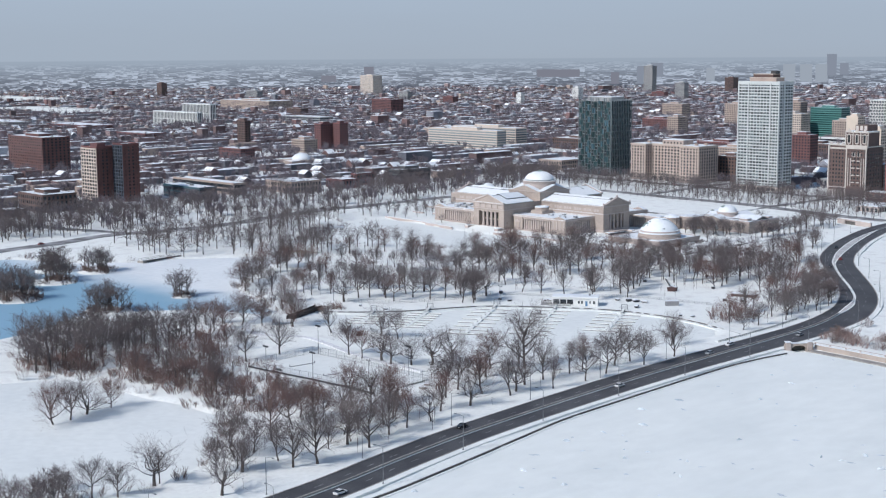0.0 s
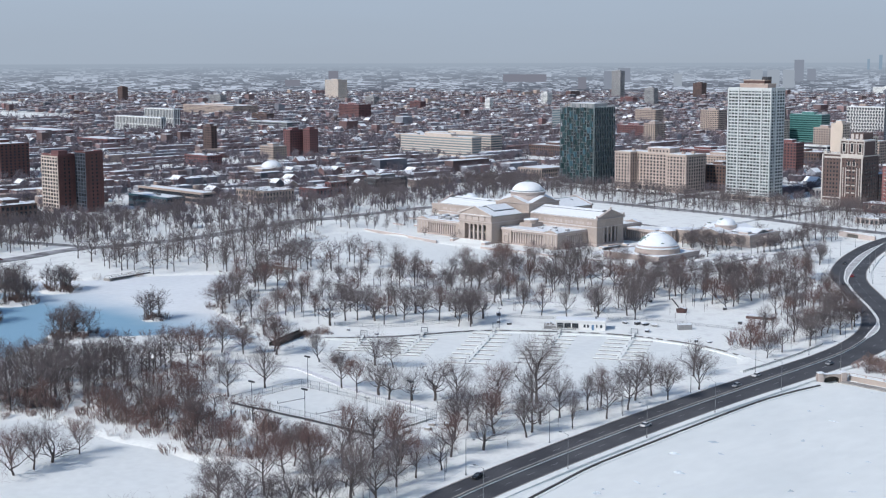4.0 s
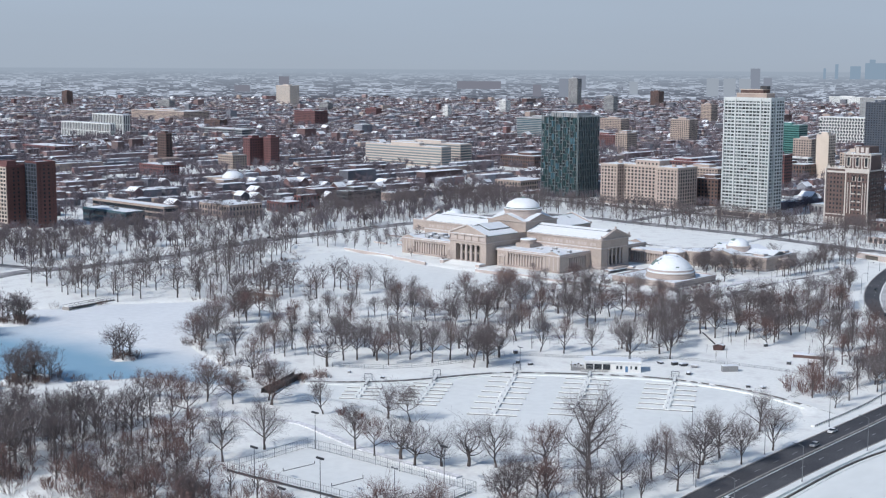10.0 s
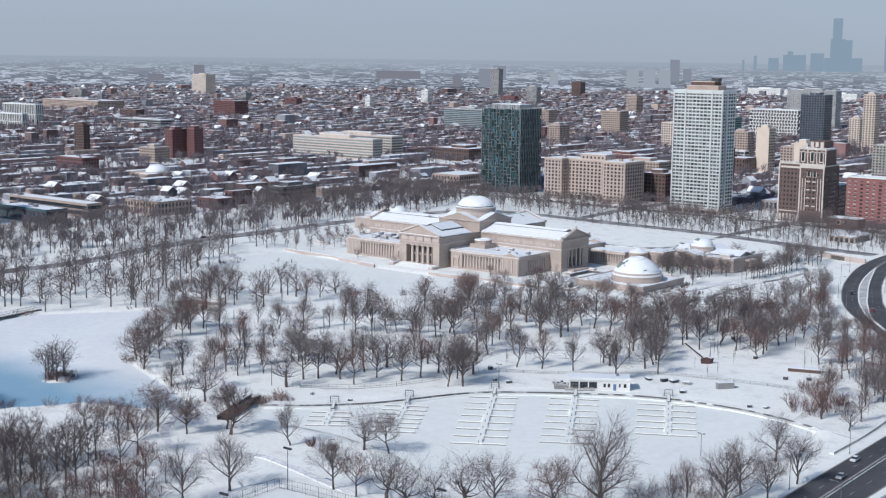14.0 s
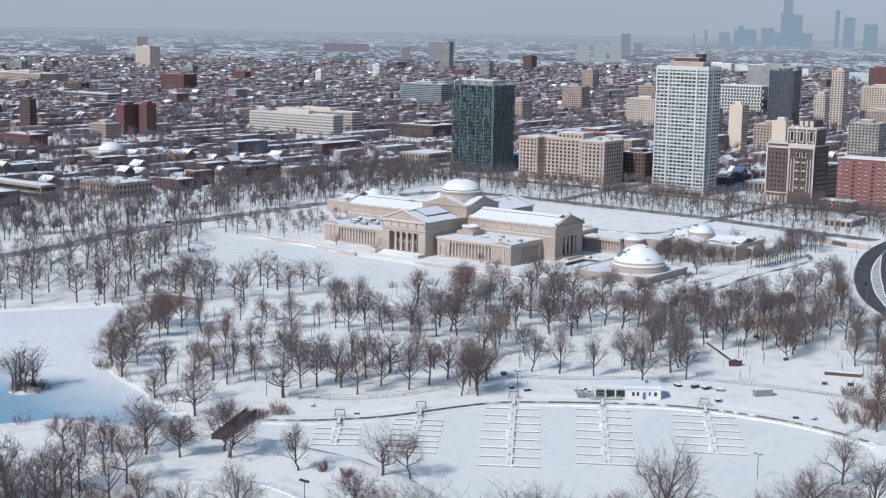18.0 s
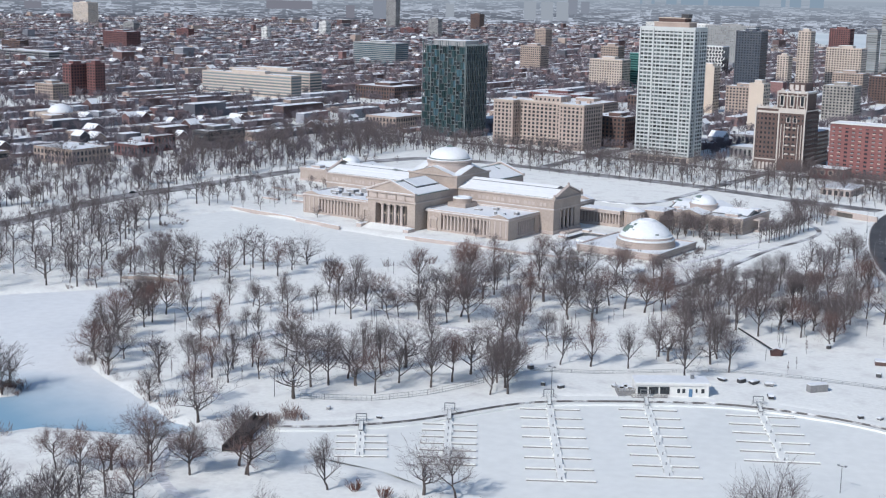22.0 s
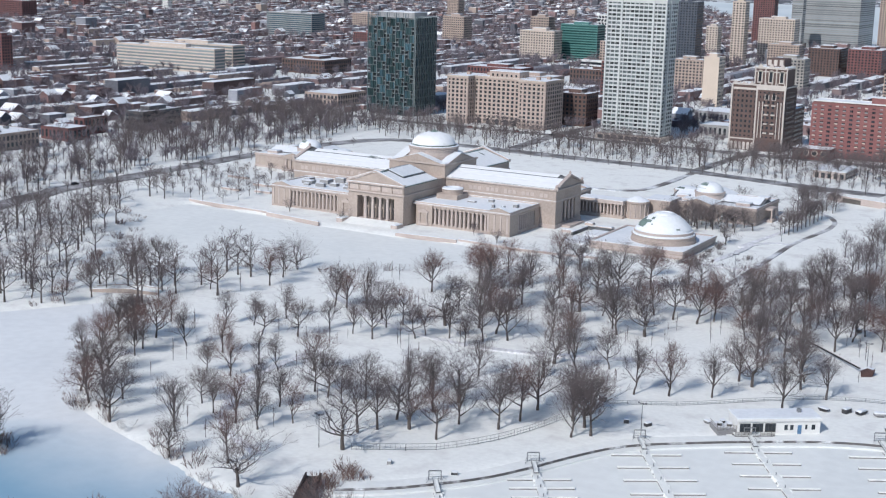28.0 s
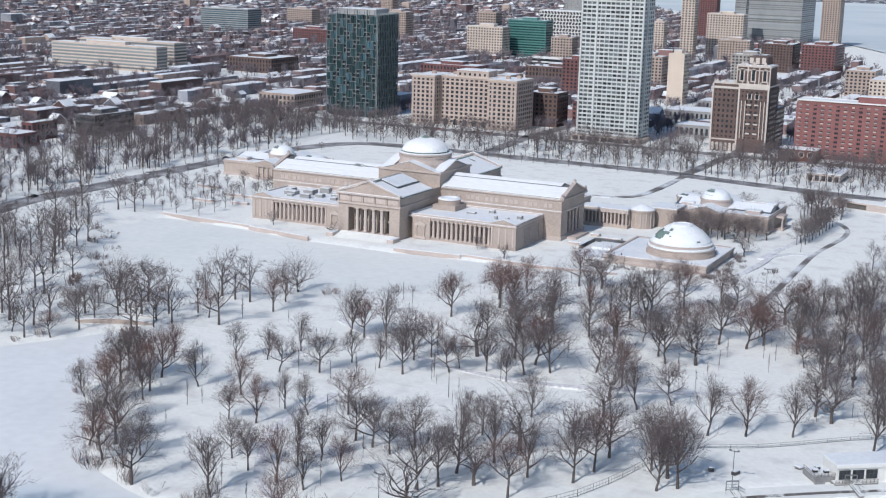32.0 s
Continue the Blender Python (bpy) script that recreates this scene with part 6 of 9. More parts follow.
def block(name, label, x0, x1, y0, y1, h, wall, glass, fh=3.2, bay=4.0, win=0.55, category="apartment building", pent=True, band=False):
    """A plain city block: walls, a row of panes for each storey on its two sunny sides, roof and snow."""
    th = thing(name, label, category)
    part("wall", Solid().box(x0, y0, -1, x1, y1, h), wall, th)
    blank = "blank" in label
    n = max(1, int((h - 1) / fh))
    panes = Solid()
    near = y1 < 1110 and -830 < x0 and not band
    made = 0
    for j in range(n - 1, -1, -1):
        s = Solid()
        za, zb = 1.0 + j * (h - 1.6) / n + 0.9, 1.0 + (j + 0.93) * (h - 1.6) / n - 0.3
        if band:
            s.box(x0 + 0.6, y0 - 0.12, za, x1 - 0.6, y0 - 0.02, zb).box(x1 + 0.02, y0 + 0.6, za, x1 + 0.12, y1 - 0.6, zb)
        else:
            k = 0 if blank else max(1, int((x1 - x0) / bay))
            for i in range(k):
                c = x0 + (x1 - x0) * (i + 0.5) / k
                w = (x1 - x0) / k * win / 2
                if near and made < 28:
                    made += 1
                    if made == 1:
                        wm = Solid().box(-w, -0.12, 0, w, -0.02, zb - za).mesh("window_pane", glass)
                    placed("window_pane", wm, th, Matrix.Translation((c, y0, za)))
                else:
                    s.box(c - w, y0 - 0.12, za, c + w, y0 - 0.02, zb)
            k = max(1, int((y1 - y0) / bay))
            for i in range(k):
                c = y0 + (y1 - y0) * (i + 0.5) / k
                w = (y1 - y0) / k * win / 2
                s.box(x1 + 0.02, c - w, za, x1 + 0.12, c + w, zb)
        part("window_band", s, glass, th) if band else panes.add(s.v, s.f)
    if panes.v:
        tagged(part("window_glazing", panes, glass, th, "rows of small panes"), kind="stuff")
    roof_cap(th, x0, x1, y0, y1, h, wall, 0.6)
    if pent and h > 12:
        cx, cy, w, d = (x0 + x1) / 2, (y0 + y1) / 2, (x1 - x0) * 0.18 + 1, (y1 - y0) * 0.2 + 1
        part("penthouse", Solid().box(cx - w, cy - d, h, cx + w, cy + d, h + 3.2), wall, th)
        part("snow_cover", Solid().box(cx - w, cy - d, h + 3.2, cx + w, cy + d, h + 3.5), ROOF_SNOW, th)
    units = random.Random(int(x0 * 7 + y0))
    for _ in range(0 if h < 9 or x1 - x0 < 16 else units.randint(1, 3)):
        ux, uy, uw = units.uniform(x0 + 2, x1 - 6), units.uniform(y0 + 1.5, max(y0 + 1.6, y1 - 5)), units.uniform(1.5, 3.5)
        part("roof_unit", Solid().box(ux, uy, h, ux + uw, uy + uw * 0.7, h + units.uniform(1.0, 2.2)), METAL, th, "grey rooftop plant unit")
    return th


def louvred(label, x0, x1, y0, y1, h):
    """A dark glazed hall behind tall white fins, in two tiers."""
    th = thing("white_louvred_block", label, "building")
    part("core", Solid().box(x0, y0, -1, x1, y1, h - 0.6), GLASS_DARK, th)
    for z in (0.0, h * 0.5, h - 1.2):
        part("floor_band", Solid().box(x0 - 0.8, y0 - 1.0, z, x1 + 1.0, y1, z + 1.2), WHITE_PANEL, th)
    for k in range(2):
        za, zb = k * h * 0.5 + 1.2, (h * 0.5 if k == 0 else h - 1.2)
        fin = Solid().box(-0.75, -1.0, 0, 0.75, 0, zb - za).mesh("fin", WHITE_PANEL)
        n = int((x1 - x0) / 4.6)
        for i in range(n + 1):
            placed("fin", fin, th, Matrix.Translation((x0 + (x1 - x0) * (i + 0.25 * k) / (n + 0.25), y0, za)))
        side = Solid().box(0, -0.6, 0, 1.0, 0.6, zb - za).mesh("fin", WHITE_PANEL)
        for i in range(int((y1 - y0) / 3.6) + 1):
            placed("fin", side, th, Matrix.Translation((x1, y0 + 1 + 3.6 * i, za)))
    part("snow_cover", Solid().box(x0, y0, h, x1, y1, h + 0.35), ROOF_SNOW, th)


BR, BB, BT, CR, WP, GP = BRICK_RED, BRICK_BROWN, BRICK_TAN, CREAM, WHITE_PANEL, GREY_PANEL
GD, GB, GT = GLASS_DARK, GLASS_BLUE, GLASS_TEAL
BLOCKS = [
    ("apartment_slab", "long pale concrete apartment slab with ribbon windows", -683, -553, 516, 533, 24, CR, GLASS_PALE, True),
    ("apartment_slab", "pale concrete apartment slab behind its twin", -698, -577, 576, 597, 24, CR, GLASS_PALE, True),
    ("apartment_tower", "slim cream apartment tower with a blank front", -62, -48, 578, 594, 42.5, SAND, GD, False),
    ("apartment_tower", "slim cream tower with a blank front and a grey cap", -171, -156, 716, 732, 47.5, SAND, GD, False),
    ("apartment_tower", "tall slim cream apartment tower", -200, -184, 1073, 1090, 77, CR, GD, False),
    ("glass_block", "dark blue-glass high-rise with brown panels", -246, -214, 985, 1008, 77, SLATE_AND_SHADE, GD, False),
    ("apartment_slab", "huge grey concrete apartment slab", -232, -150, 1518, 1612, 92, GP, GLASS_PALE, True),
    ("apartment_block", "white concrete block of square windows", -191, -145, 1155, 1178, 55, CR, GD, False),
    ("apartment_tower", "far red brick apartment tower", -300, -268, 1480, 1500, 71, BR, GD, False),
    ("apartment_block", "pale-topped red brick apartment block", -153, -115, 1073, 1095, 28, BT, GD, False),
    ("apartment_block", "dark brown brick block with a white top storey", -81, -46, 989, 1029, 31, BB, GD, False),
    ("apartment_block", "red brick apartment block with a snowed roof", -36, 1, 987, 1040, 32, BR, GD, False),
    ("apartment_block", "beige brick apartment block", 54, 81, 759, 800, 24, BT, GD, False),
    ("apartment_block", "cream stone apartment block by the shore", 95, 130, 640, 690, 26, CR, GD, False),
    ("office_building", "blue-green glass office building", -917, -836, 1091, 1125, 34, GP, GB, True),
    ("apartment_block", "beige concrete apartment block", -292, -267, 885, 903, 32, BT, GD, False),
    ("low_building", "low white concrete hall with a snowed roof", -312, -262, 868, 880, 10, WP, GD, True),
    ("apartment_tower", "tan and grey shore tower with a flat top", -118, -92, 1500, 1530, 92, BT, GD, False),
    ("apartment_block", "dark brick block in the brown tower's shade", 52, 84, 349, 372, 26, BB, GD, False),
    ("hotel_block", "cream stone hotel with a stepped top", -424, -378, 945, 968, 36, CR, GD, False),
    ("hotel_tower", "tan stepped tower behind the cream hotel", -430, -405, 985, 1003, 51, BT, GD, False),
    ("apartment_block", "low brown brick apartment block", -521, -468, 587, 637, 14, BB, GD, False),
    ("low_building", "low tan building among bare trees", -323, -290, 347, 389, 10, BT, GD, False),
    ("office_building", "green glass office building with banded storeys", -388, -339, 985, 1008, 44, TEAL_BAND, GT, True),
    ("apartment_block", "dark red brick hall", -703, -650, 999, 1025, 18, BR, GD, False),
    ("apartment_block", "tan brick apartment block", -931, -885, 1343, 1368, 26, BT, GD, False),
    ("white_louvred_block", "white louvred residential hall with tall fins", -1429, -1291, 547, 557, 26, WP, GD, False),
    ("white_louvred_block", "taller white louvred residential hall", -1497, -1407, 650, 664, 34, WP, GD, False),
    ("apartment_tower", "slim dark brown brick tower", -852, -834, 322, 331, 36, BB, GD, False),
    ("apartment_tower", "dark red brick slab tower of a pair", -745, -732, 370, 393, 33, BR, GD, False),
    ("apartment_tower", "red brick tower of a pair", -728, -715, 388, 402, 34, BR, GD, False),
    ("apartment_block", "small beige apartment block with balconies", -728, -701, 319, 340, 16, BT, GD, False),
    ("apartment_tower", "far white concrete tower", -2494, -2435, 1907, 1942, 55, CR, GLASS_PALE, False),
    ("apartment_block", "wide red brick hospital block", -1480, -1420, 1092, 1125, 30, BR, GD, False),
    ("low_building", "red brick school with a broad white snowed roof", -1500, -1360, 380, 430, 8, BR, GD, False),
    ("low_building", "broad brick hall with a white snowed roof", -1130, -1050, 300, 335, 11, BR, GD, False),
    ("low_building", "long low hall with a snowed roof", -1720, -1560, 340, 380, 9, GP, GD, False),
    ("glass_block", "dark low glass hall behind the white towers", -1340, -1230, 760, 790, 12, GP, GD, True),
    ("low_building", "red brick church hall", -718, -672, 201, 222, 12, BR, GD, False),
    ("school_building", "low glass and beige school wing", -376, -318, -90, -72, 10, GB, GD, True),
    ("school_building", "long low beige school building with a snowed roof", -430, -330, -46, -32, 10, BT, GD, True),
    ("school_building", "low beige school hall", -342, -303, -2, 32, 10, BT, GD, False),
    ("low_building", "red brick building with a flat snowed roof", -327, -318, 87, 109, 11, BR, GD, False),
    ("low_building", "low red brick building", -328, -304, 58, 78, 8, BR, GD, False),
    ("low_building", "dark flat-roofed building in the trees", -321, -305, 130, 170, 12.5, DARK_ROOF, GD, True),
    ("low_building", "low dark brick building", -366, -324, -234, -204, 14, BB, GD, False),
    ("field_house", "broad hall with a white snowed roof", -1971, -1784, 1055, 1120, 19, BT, GD, False),
    ("apartment_tower", "tan and red brick tower", -574, -554, 896, 920, 28, BT, GD, False),
    ("apartment_tower", "tan brick apartment tower", -639, -605, 1131, 1155, 39, BT, GD, False),
    ("apartment_block", "red brick block with a dark roof", -157, -131, 575, 591, 33, BR, GD, False),
    ("low_building", "dark brick apartment house in shade", -101, -77, 362, 384, 24, BB, GD, False),
    ("low_building", "red brick low house with a snowed roof", -72, -48, 380, 400, 18, BR, GD, False),
    ("low_building", "low grey hall with blue-shaded snow roof", 8, 44, 372, 396, 8, GP, GD, False),
    ("low_building", "low red brick shop row", 12, 44, 410, 426, 7, BR, GD, False),
    ("low_building", "low grey school hall with a snowed roof", -30, 40, 470, 505, 7, GP, GD, False),
    ("low_building", "low grey school wing with a snowed roof", -25, 30, 545, 575, 8, GP, GD, False),
    ("apartment_tower", "far grey concrete apartment tower", -1890, -1858, 2486, 2506, 79, GP, GD, False),
    ("apartment_tower", "slim white concrete far tower", -1553, -1537, 1594, 1606, 26, WP, GD, False),
    ("apartment_block", "pale far apartment row", -1500, -1390, 3300, 3330, 24, WP, GLASS_PALE, False),
    ("apartment_block", "pale far apartment row", -1330, -1200, 3200, 3230, 24, WP, GLASS_PALE, False),
    ("apartment_block", "pale far apartment row", -1150, -1040, 3050, 3080, 22, WP, GLASS_PALE, False),
    ("apartment_tower", "brown brick apartment tower far off", -1720, -1690, 2650, 2675, 44, BB, GD, False),
    ("apartment_tower", "tan brick apartment tower far off", -1010, -985, 1800, 1825, 40, BT, GD, False),
    ("apartment_tower", "far grey glass apartment tower", -1478, -1449, 2097, 2115, 43, GP, GD, False),
    ("apartment_block", "white concrete apartment block far off", -1622, -1601, 1868, 1886, 33, WP, GD, False),
    ("apartment_block", "red brick block far off", -1609, -1567, 2167, 2185, 16, BR, GD, False),
    ("apartment_tower", "dark brown brick tower far off", -2759, -2734, 1375, 1393, 40, BB, GD, False),
    ("apartment_block", "grey block among far houses", -2361, -2312, 1403, 1421, 25, GP, GD, False),
    ("apartment_block", "long brown brick block", -1527, -1480, 910, 928, 16, BB, GD, False),
    ("apartment_block", "red brick block far off", -1767, -1731, 1560, 1578, 17, BR, GD, False),
    ("apartment_block", "dark block among far houses", -1998, -1965, 1623, 1641, 23, GP, GD, False),
    ("apartment_block", "pale concrete mid-rise with dark window strips", -50, -18, 742, 764, 34, CONCRETE, GD, False),
    ("apartment_slab", "pale far apartment slab above the lake shore", -547, -458, 1578, 1600, 67, GP, GLASS_PALE, False),
    ("glass_block", "pale glass tower beside the grey slab", -230, -214, 1440, 1456, 72, GP, GLASS_PALE, True),
    ("apartment_block", "cream mid-rise by the park", -287, -271, 1235, 1252, 38, CR, GD, False),
    ("apartment_block", "tan brick mid-rise with square windows", -142, -110, 716, 736, 29, BT, GD, False),
    ("apartment_block", "tan brick walk-up row", -250, -200, 560, 590, 16, BT, GD, False),
    ("apartment_block", "red brick walk-up row", -330, -270, 640, 668, 15, BR, GD, False),
    ("apartment_block", "brown brick walk-up row", -240, -170, 690, 720, 15, BB, GD, False),
]
for nm, lb, x0, x1, y0, y1, h, wl, gl, bd in BLOCKS:
    if nm == "white_louvred_block":
        louvred(lb, x0, x1, y0, y1, h)
        continue
    block(nm, lb, x0, x1, y0, y1, h, wl, gl, band=bd, fh=3.0 if h > 15 else 3.6, bay=3.4, win=0.5)

# the white block with its lattice front
lat = thing("residence_hall", "white lattice-fronted residence hall with slanted piers", "building")
part("core", Solid().box(-476, 1300.8, -1, -396, 1325, 43), GLASS_DARK, lat)
for j in range(9):
    part("floor_band", Solid().box(-476.5, 1300, 4.2 + j * 4.8, -395.5, 1300.8, 5.4 + j * 4.8), WHITE_PANEL, lat)
    for i in range(17):
        s = Solid()
        x, k = -474 + i * 4.8 + (2.4 if j % 2 else 0), 1.6 if j % 2 else -1.6
        s.add([(x, 1300, 0.4 + j * 4.8), (x + 1.3, 1300, 0.4 + j * 4.8), (x + 1.3 + k, 1300, 4.3 + j * 4.8), (x + k, 1300, 4.3 + j * 4.8), (x, 1300.7, 0.4 + j * 4.8), (x + 1.3, 1300.7, 0.4 + j * 4.8), (x + 1.3 + k, 1300.7, 4.3 + j * 4.8), (x + k, 1300.7, 4.3 + j * 4.8)],
              [(0, 1, 2, 3), (7, 6, 5, 4), (1, 0, 4, 5), (2, 1, 5, 6), (3, 2, 6, 7), (0, 3, 7, 4)])
        part("slanted_pier", s, WHITE_PANEL, lat)
part("snow_cover", Solid().box(-476, 1300.8, 43, -396, 1325, 44), ROOF_SNOW, lat)

# the twin brick towers on the west side, with pale balconied fronts
bta = thing("apartment_tower", "brick apartment tower with a pale balconied front and dark sides", "tower")
part("core", Solid().box(-392, -160.5, -1, -366.5, -146, 46.4), BRICK_RED, bta)
facade(bta, (-392.5, -161), (-366, -161), 1, 46, 15, 6, 0.9, 1.1, CREAM, GLASS_DARK, 0.6, 90, 2)
facade(bta, (-366, -161), (-366, -145.6), 1, 46, 15, 4, 2.4, 1.4, BRICK_DARK, GLASS_DARK, 0.3, 60)
roof_cap(bta, -392.5, -365.8, -161, -145.6, 46.4, BRICK_RED, 1.2)
part("penthouse", Solid().box(-384, -157, 47, -372, -149, 50), BRICK_RED, bta)
btc = thing("apartment_tower", "red brick apartment tower with a shade-coloured front, joined to the pale-fronted one", "tower")
part("core", Solid().box(-366, -145.2, -1, -350, -130, 49), BRICK_RED, btc)
# shaded south front painted as slate blue with oversized dark panes
facade(btc, (-366, -145.5), (-349.6, -145.5), 1, 48.6, 16, 4, 0.7, 0.6, SLATE_AND_SHADE, GLASS_DARK, 0.3, 64)
facade(btc, (-349.6, -145.5), (-349.6, -129.6), 1, 48.6, 16, 4, 2.4, 1.4, BRICK_DARK, GLASS_DARK, 0.3, 64)
roof_cap(btc, -366.2, -349.6, -145.6, -129.6, 49, BRICK_RED, 1.2)
block("apartment_tower", "broad red brick apartment tower with a stepped roof", -770, -690, -45, -12, 36, BRICK_DARK, GLASS_DARK, 3.0, 4.2, 0.4, "tower")
church = thing("domed_temple", "small domed temple with a snowed roof", "church")
part("hall", Solid().box(-560, 180, -1, -530, 210, 7), CREAM, church)
part("dome", Solid().turned(-545, 195, [(11, 6.5), (11, 8), (10, 10), (7, 12.6), (3, 14), (0.01, 14.4)], 20), ROOF_SNOW, church, "dome under snow")

# ---- the rows of houses, beyond counting ----
rg = random.Random(11)
taken = [(b[2] - 6, b[3] + 6, b[4] - 6, b[5] + 6) for b in BLOCKS] + [(-260, -200, 320, 372), (-182, -84, 310, 358), (-52, 10, 300, 342), (40, 95, 308, 360), (95, 225, 290, 345), (-400, -325, -170, -100), (-780, -680, -55, 0), (-482, -390, 1290, 1335), (-565, -525, 175, 215)]


def free_spot(x, y, w, d):
    return all(x + w < a or x > b or y + d < c or y > e for a, b, c, e in taken)


FIELDS = [(-2420, -1880, 600, 830), (-1950, -1780, 860, 1020), (-3300, -2700, 900, 1150), (-1330, -1200, 560, 720), (-900, -820, 640, 760)]


def open_field(x, y):
    return any(a < x < b and c < y < d for a, b, c, d in FIELDS)


wall_v, roof_v = defaultdict(list), []
BOXW = [(0, 1, 5, 4), (1, 2, 6, 5), (2, 3, 7, 6), (3, 0, 4, 7)]
tree_spots = []


def in_sight(x, y):
    a = math.degrees(math.atan2(y + 560, x - 300))
    b = math.degrees(math.atan2(y + 760, x - 700))
    return (94 < a < 160 or 112 < b < 158) and (math.hypot(x - 480, y + 660) < 4500)


def coast(y):
    return 175 if y < 700 else 175 - (y - 700) * 0.33 if y < 1500 else -130 - (y - 1500) * 0.49


for bx in range(-46, 3):
    for by in range(-5, 26):
        X, Y = -205 + bx * 98, 316 + by * 172
        if not in_sight(X + 45, Y + 85):
            continue
        far = math.hypot(X - 300, Y + 560)
        for side in (0, 1, 2, 3):
            y = Y + 12
            while y < Y + 158:
                d = rg.choice((8, 9, 10, 12, 14, 18, 26, 44) if far < 1150 else (12, 18, 26, 40, 60, 90) if far < 1500 else (7, 8, 9, 10, 12, 16, 24, 34)) * rg.uniform(0.9, 1.1) * (1.2 if far > 2200 else 1)
                w = rg.uniform(9, 14) if side in (0, 3) else rg.uniform(5, 7)
                h = rg.choice((4.5, 5.5, 6, 7, 8.5)) if side in (0, 3) else rg.uniform(2.6, 3.4)
                if rg.random() < 0.012:
                    h, w = rg.uniform(11, 20), w * 1.4
                x = X + (12, 32, 54, 72)[side] + rg.uniform(-2, 2)
                if x + w < coast(y) - 45 and not (x > -190 and y < 330) and not (x > -300 and y < 300) and free_spot(x, y, w, d) and not open_field(x, y) and rg.random() < (0.92 if side in (0, 3) else 0.62):
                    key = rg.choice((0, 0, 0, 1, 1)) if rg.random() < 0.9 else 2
                    p = [(x, y), (x + w, y), (x + w, y + d), (x, y + d)]
                    wall_v[key].append([(a, b, z) for z in (-1, h) for a, b in p])
                    if rg.random() < 0.10:
                        pass
                    elif rg.random() < (0.36 if far < 1150 else 0.12) and h < 11 and d < 13:
                        if rg.random() < 0.5:
                            xm = x + w / 2
                            roof_v += [[(x - 0.4, y - 0.3, h - 0.2), (xm, y - 0.3, h + w * 0.36), (xm, y + d + 0.3, h + w * 0.36), (x - 0.4, y + d + 0.3, h - 0.2)], [(xm, y - 0.3, h + w * 0.36), (x + w + 0.4, y - 0.3, h - 0.2), (x + w + 0.4, y + d + 0.3, h - 0.2), (xm, y + d + 0.3, h + w * 0.36)]]
                            wall_v[key].append([(x, y, h - 0.1), (x + w, y, h - 0.1), (x + w, y + d, h - 0.1), (x, y + d, h - 0.1), (xm - 0.05, y, h + w * 0.33), (xm + 0.05, y, h + w * 0.33), (xm + 0.05, y + d, h + w * 0.33), (xm - 0.05, y + d, h + w * 0.33)])
                        else:
                            ym = y + d / 2
                            roof_v += [[(x - 0.3, y - 0.4, h - 0.2), (x + w + 0.3, y - 0.4, h - 0.2), (x + w + 0.3, ym, h + d * 0.36), (x - 0.3, ym, h + d * 0.36)], [(x - 0.3, ym, h + d * 0.36), (x + w + 0.3, ym, h + d * 0.36), (x + w + 0.3, y + d + 0.4, h - 0.2), (x - 0.3, y + d + 0.4, h - 0.2)]]
                            wall_v[key].append([(x, y, h - 0.1), (x + w, y, h - 0.1), (x + w, y + d, h - 0.1), (x, y + d, h - 0.1), (x, ym - 0.05, h + d * 0.33), (x + w, ym - 0.05, h + d * 0.33), (x + w, ym + 0.05, h + d * 0.33), (x, ym + 0.05, h + d * 0.33)])
                    else:
                        i = 0.45
                        roof_v.append([(x + i, y + i, h + 0.02), (x + w - i, y + i, h + 0.02), (x + w - i, y + d - i, h + 0.02), (x + i, y + d - i, h + 0.02)])
                        if rg.random() < 0.3:
                            qx, qy = x + w * rg.uniform(0.2, 0.6), y + d * rg.uniform(0.2, 0.6)
                            wall_v[key].append([(a, b, z) for z in (h, h + 1.8) for a, b in ((qx, qy), (qx + 2, qy), (qx + 2, qy + 2), (qx, qy + 2))])
                y += d + rg.uniform(1.5, 8)
        # street and garden trees
        for _ in range(96 if far < 1250 else 66 if far < 1700 else 36 if far < 2600 else 15):
            x, y = X + rg.choice((3, 8, 28, 33, 47, 66, 89, 94)) + rg.uniform(-5, 5), Y + rg.uniform(0, 172)
            if x < coast(y) - 25 and not (x > -190 and y < 320) and free_spot(x, y, 1, 1) and not (open_field(x, y) and rg.random() < 0.8):
                tree_spots.append((x, y, far))
for a, b, c, d in FIELDS:
    tree_spots += [(rg.uniform(a, b), rg.uniform(c - 70, c - 5), 2000) for _ in range(int((b - a) * 0.5))]
# the grey rows carry the city's haze in their wall colour
for key, (nm, mt) in enumerate((("brick_houses", HOUSE_WALL), ("dark_houses", HOUSE_HAZE_GREY), ("pale_houses", BRICK_TAN))):
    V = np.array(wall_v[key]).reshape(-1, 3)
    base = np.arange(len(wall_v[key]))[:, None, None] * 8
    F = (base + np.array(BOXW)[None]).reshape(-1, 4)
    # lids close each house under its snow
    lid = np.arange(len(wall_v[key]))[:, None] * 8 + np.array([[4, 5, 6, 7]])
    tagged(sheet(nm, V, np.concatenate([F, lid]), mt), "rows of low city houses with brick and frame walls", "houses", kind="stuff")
R4 = np.array(roof_v).reshape(-1, 4, 3)
lift = R4.copy()
lift[:, :, 2] += 0.28
RV = np.concatenate([R4, lift], 1).reshape(-1, 3)
base = np.arange(len(R4))[:, None, None] * 8
tagged(sheet("house_roof_snow", RV, (base + np.array(BOXW + [(4, 5, 6, 7)])[None]).reshape(-1, 4), CITY_SNOW), "snow lying on the roofs of the city houses", "snow", kind="stuff")
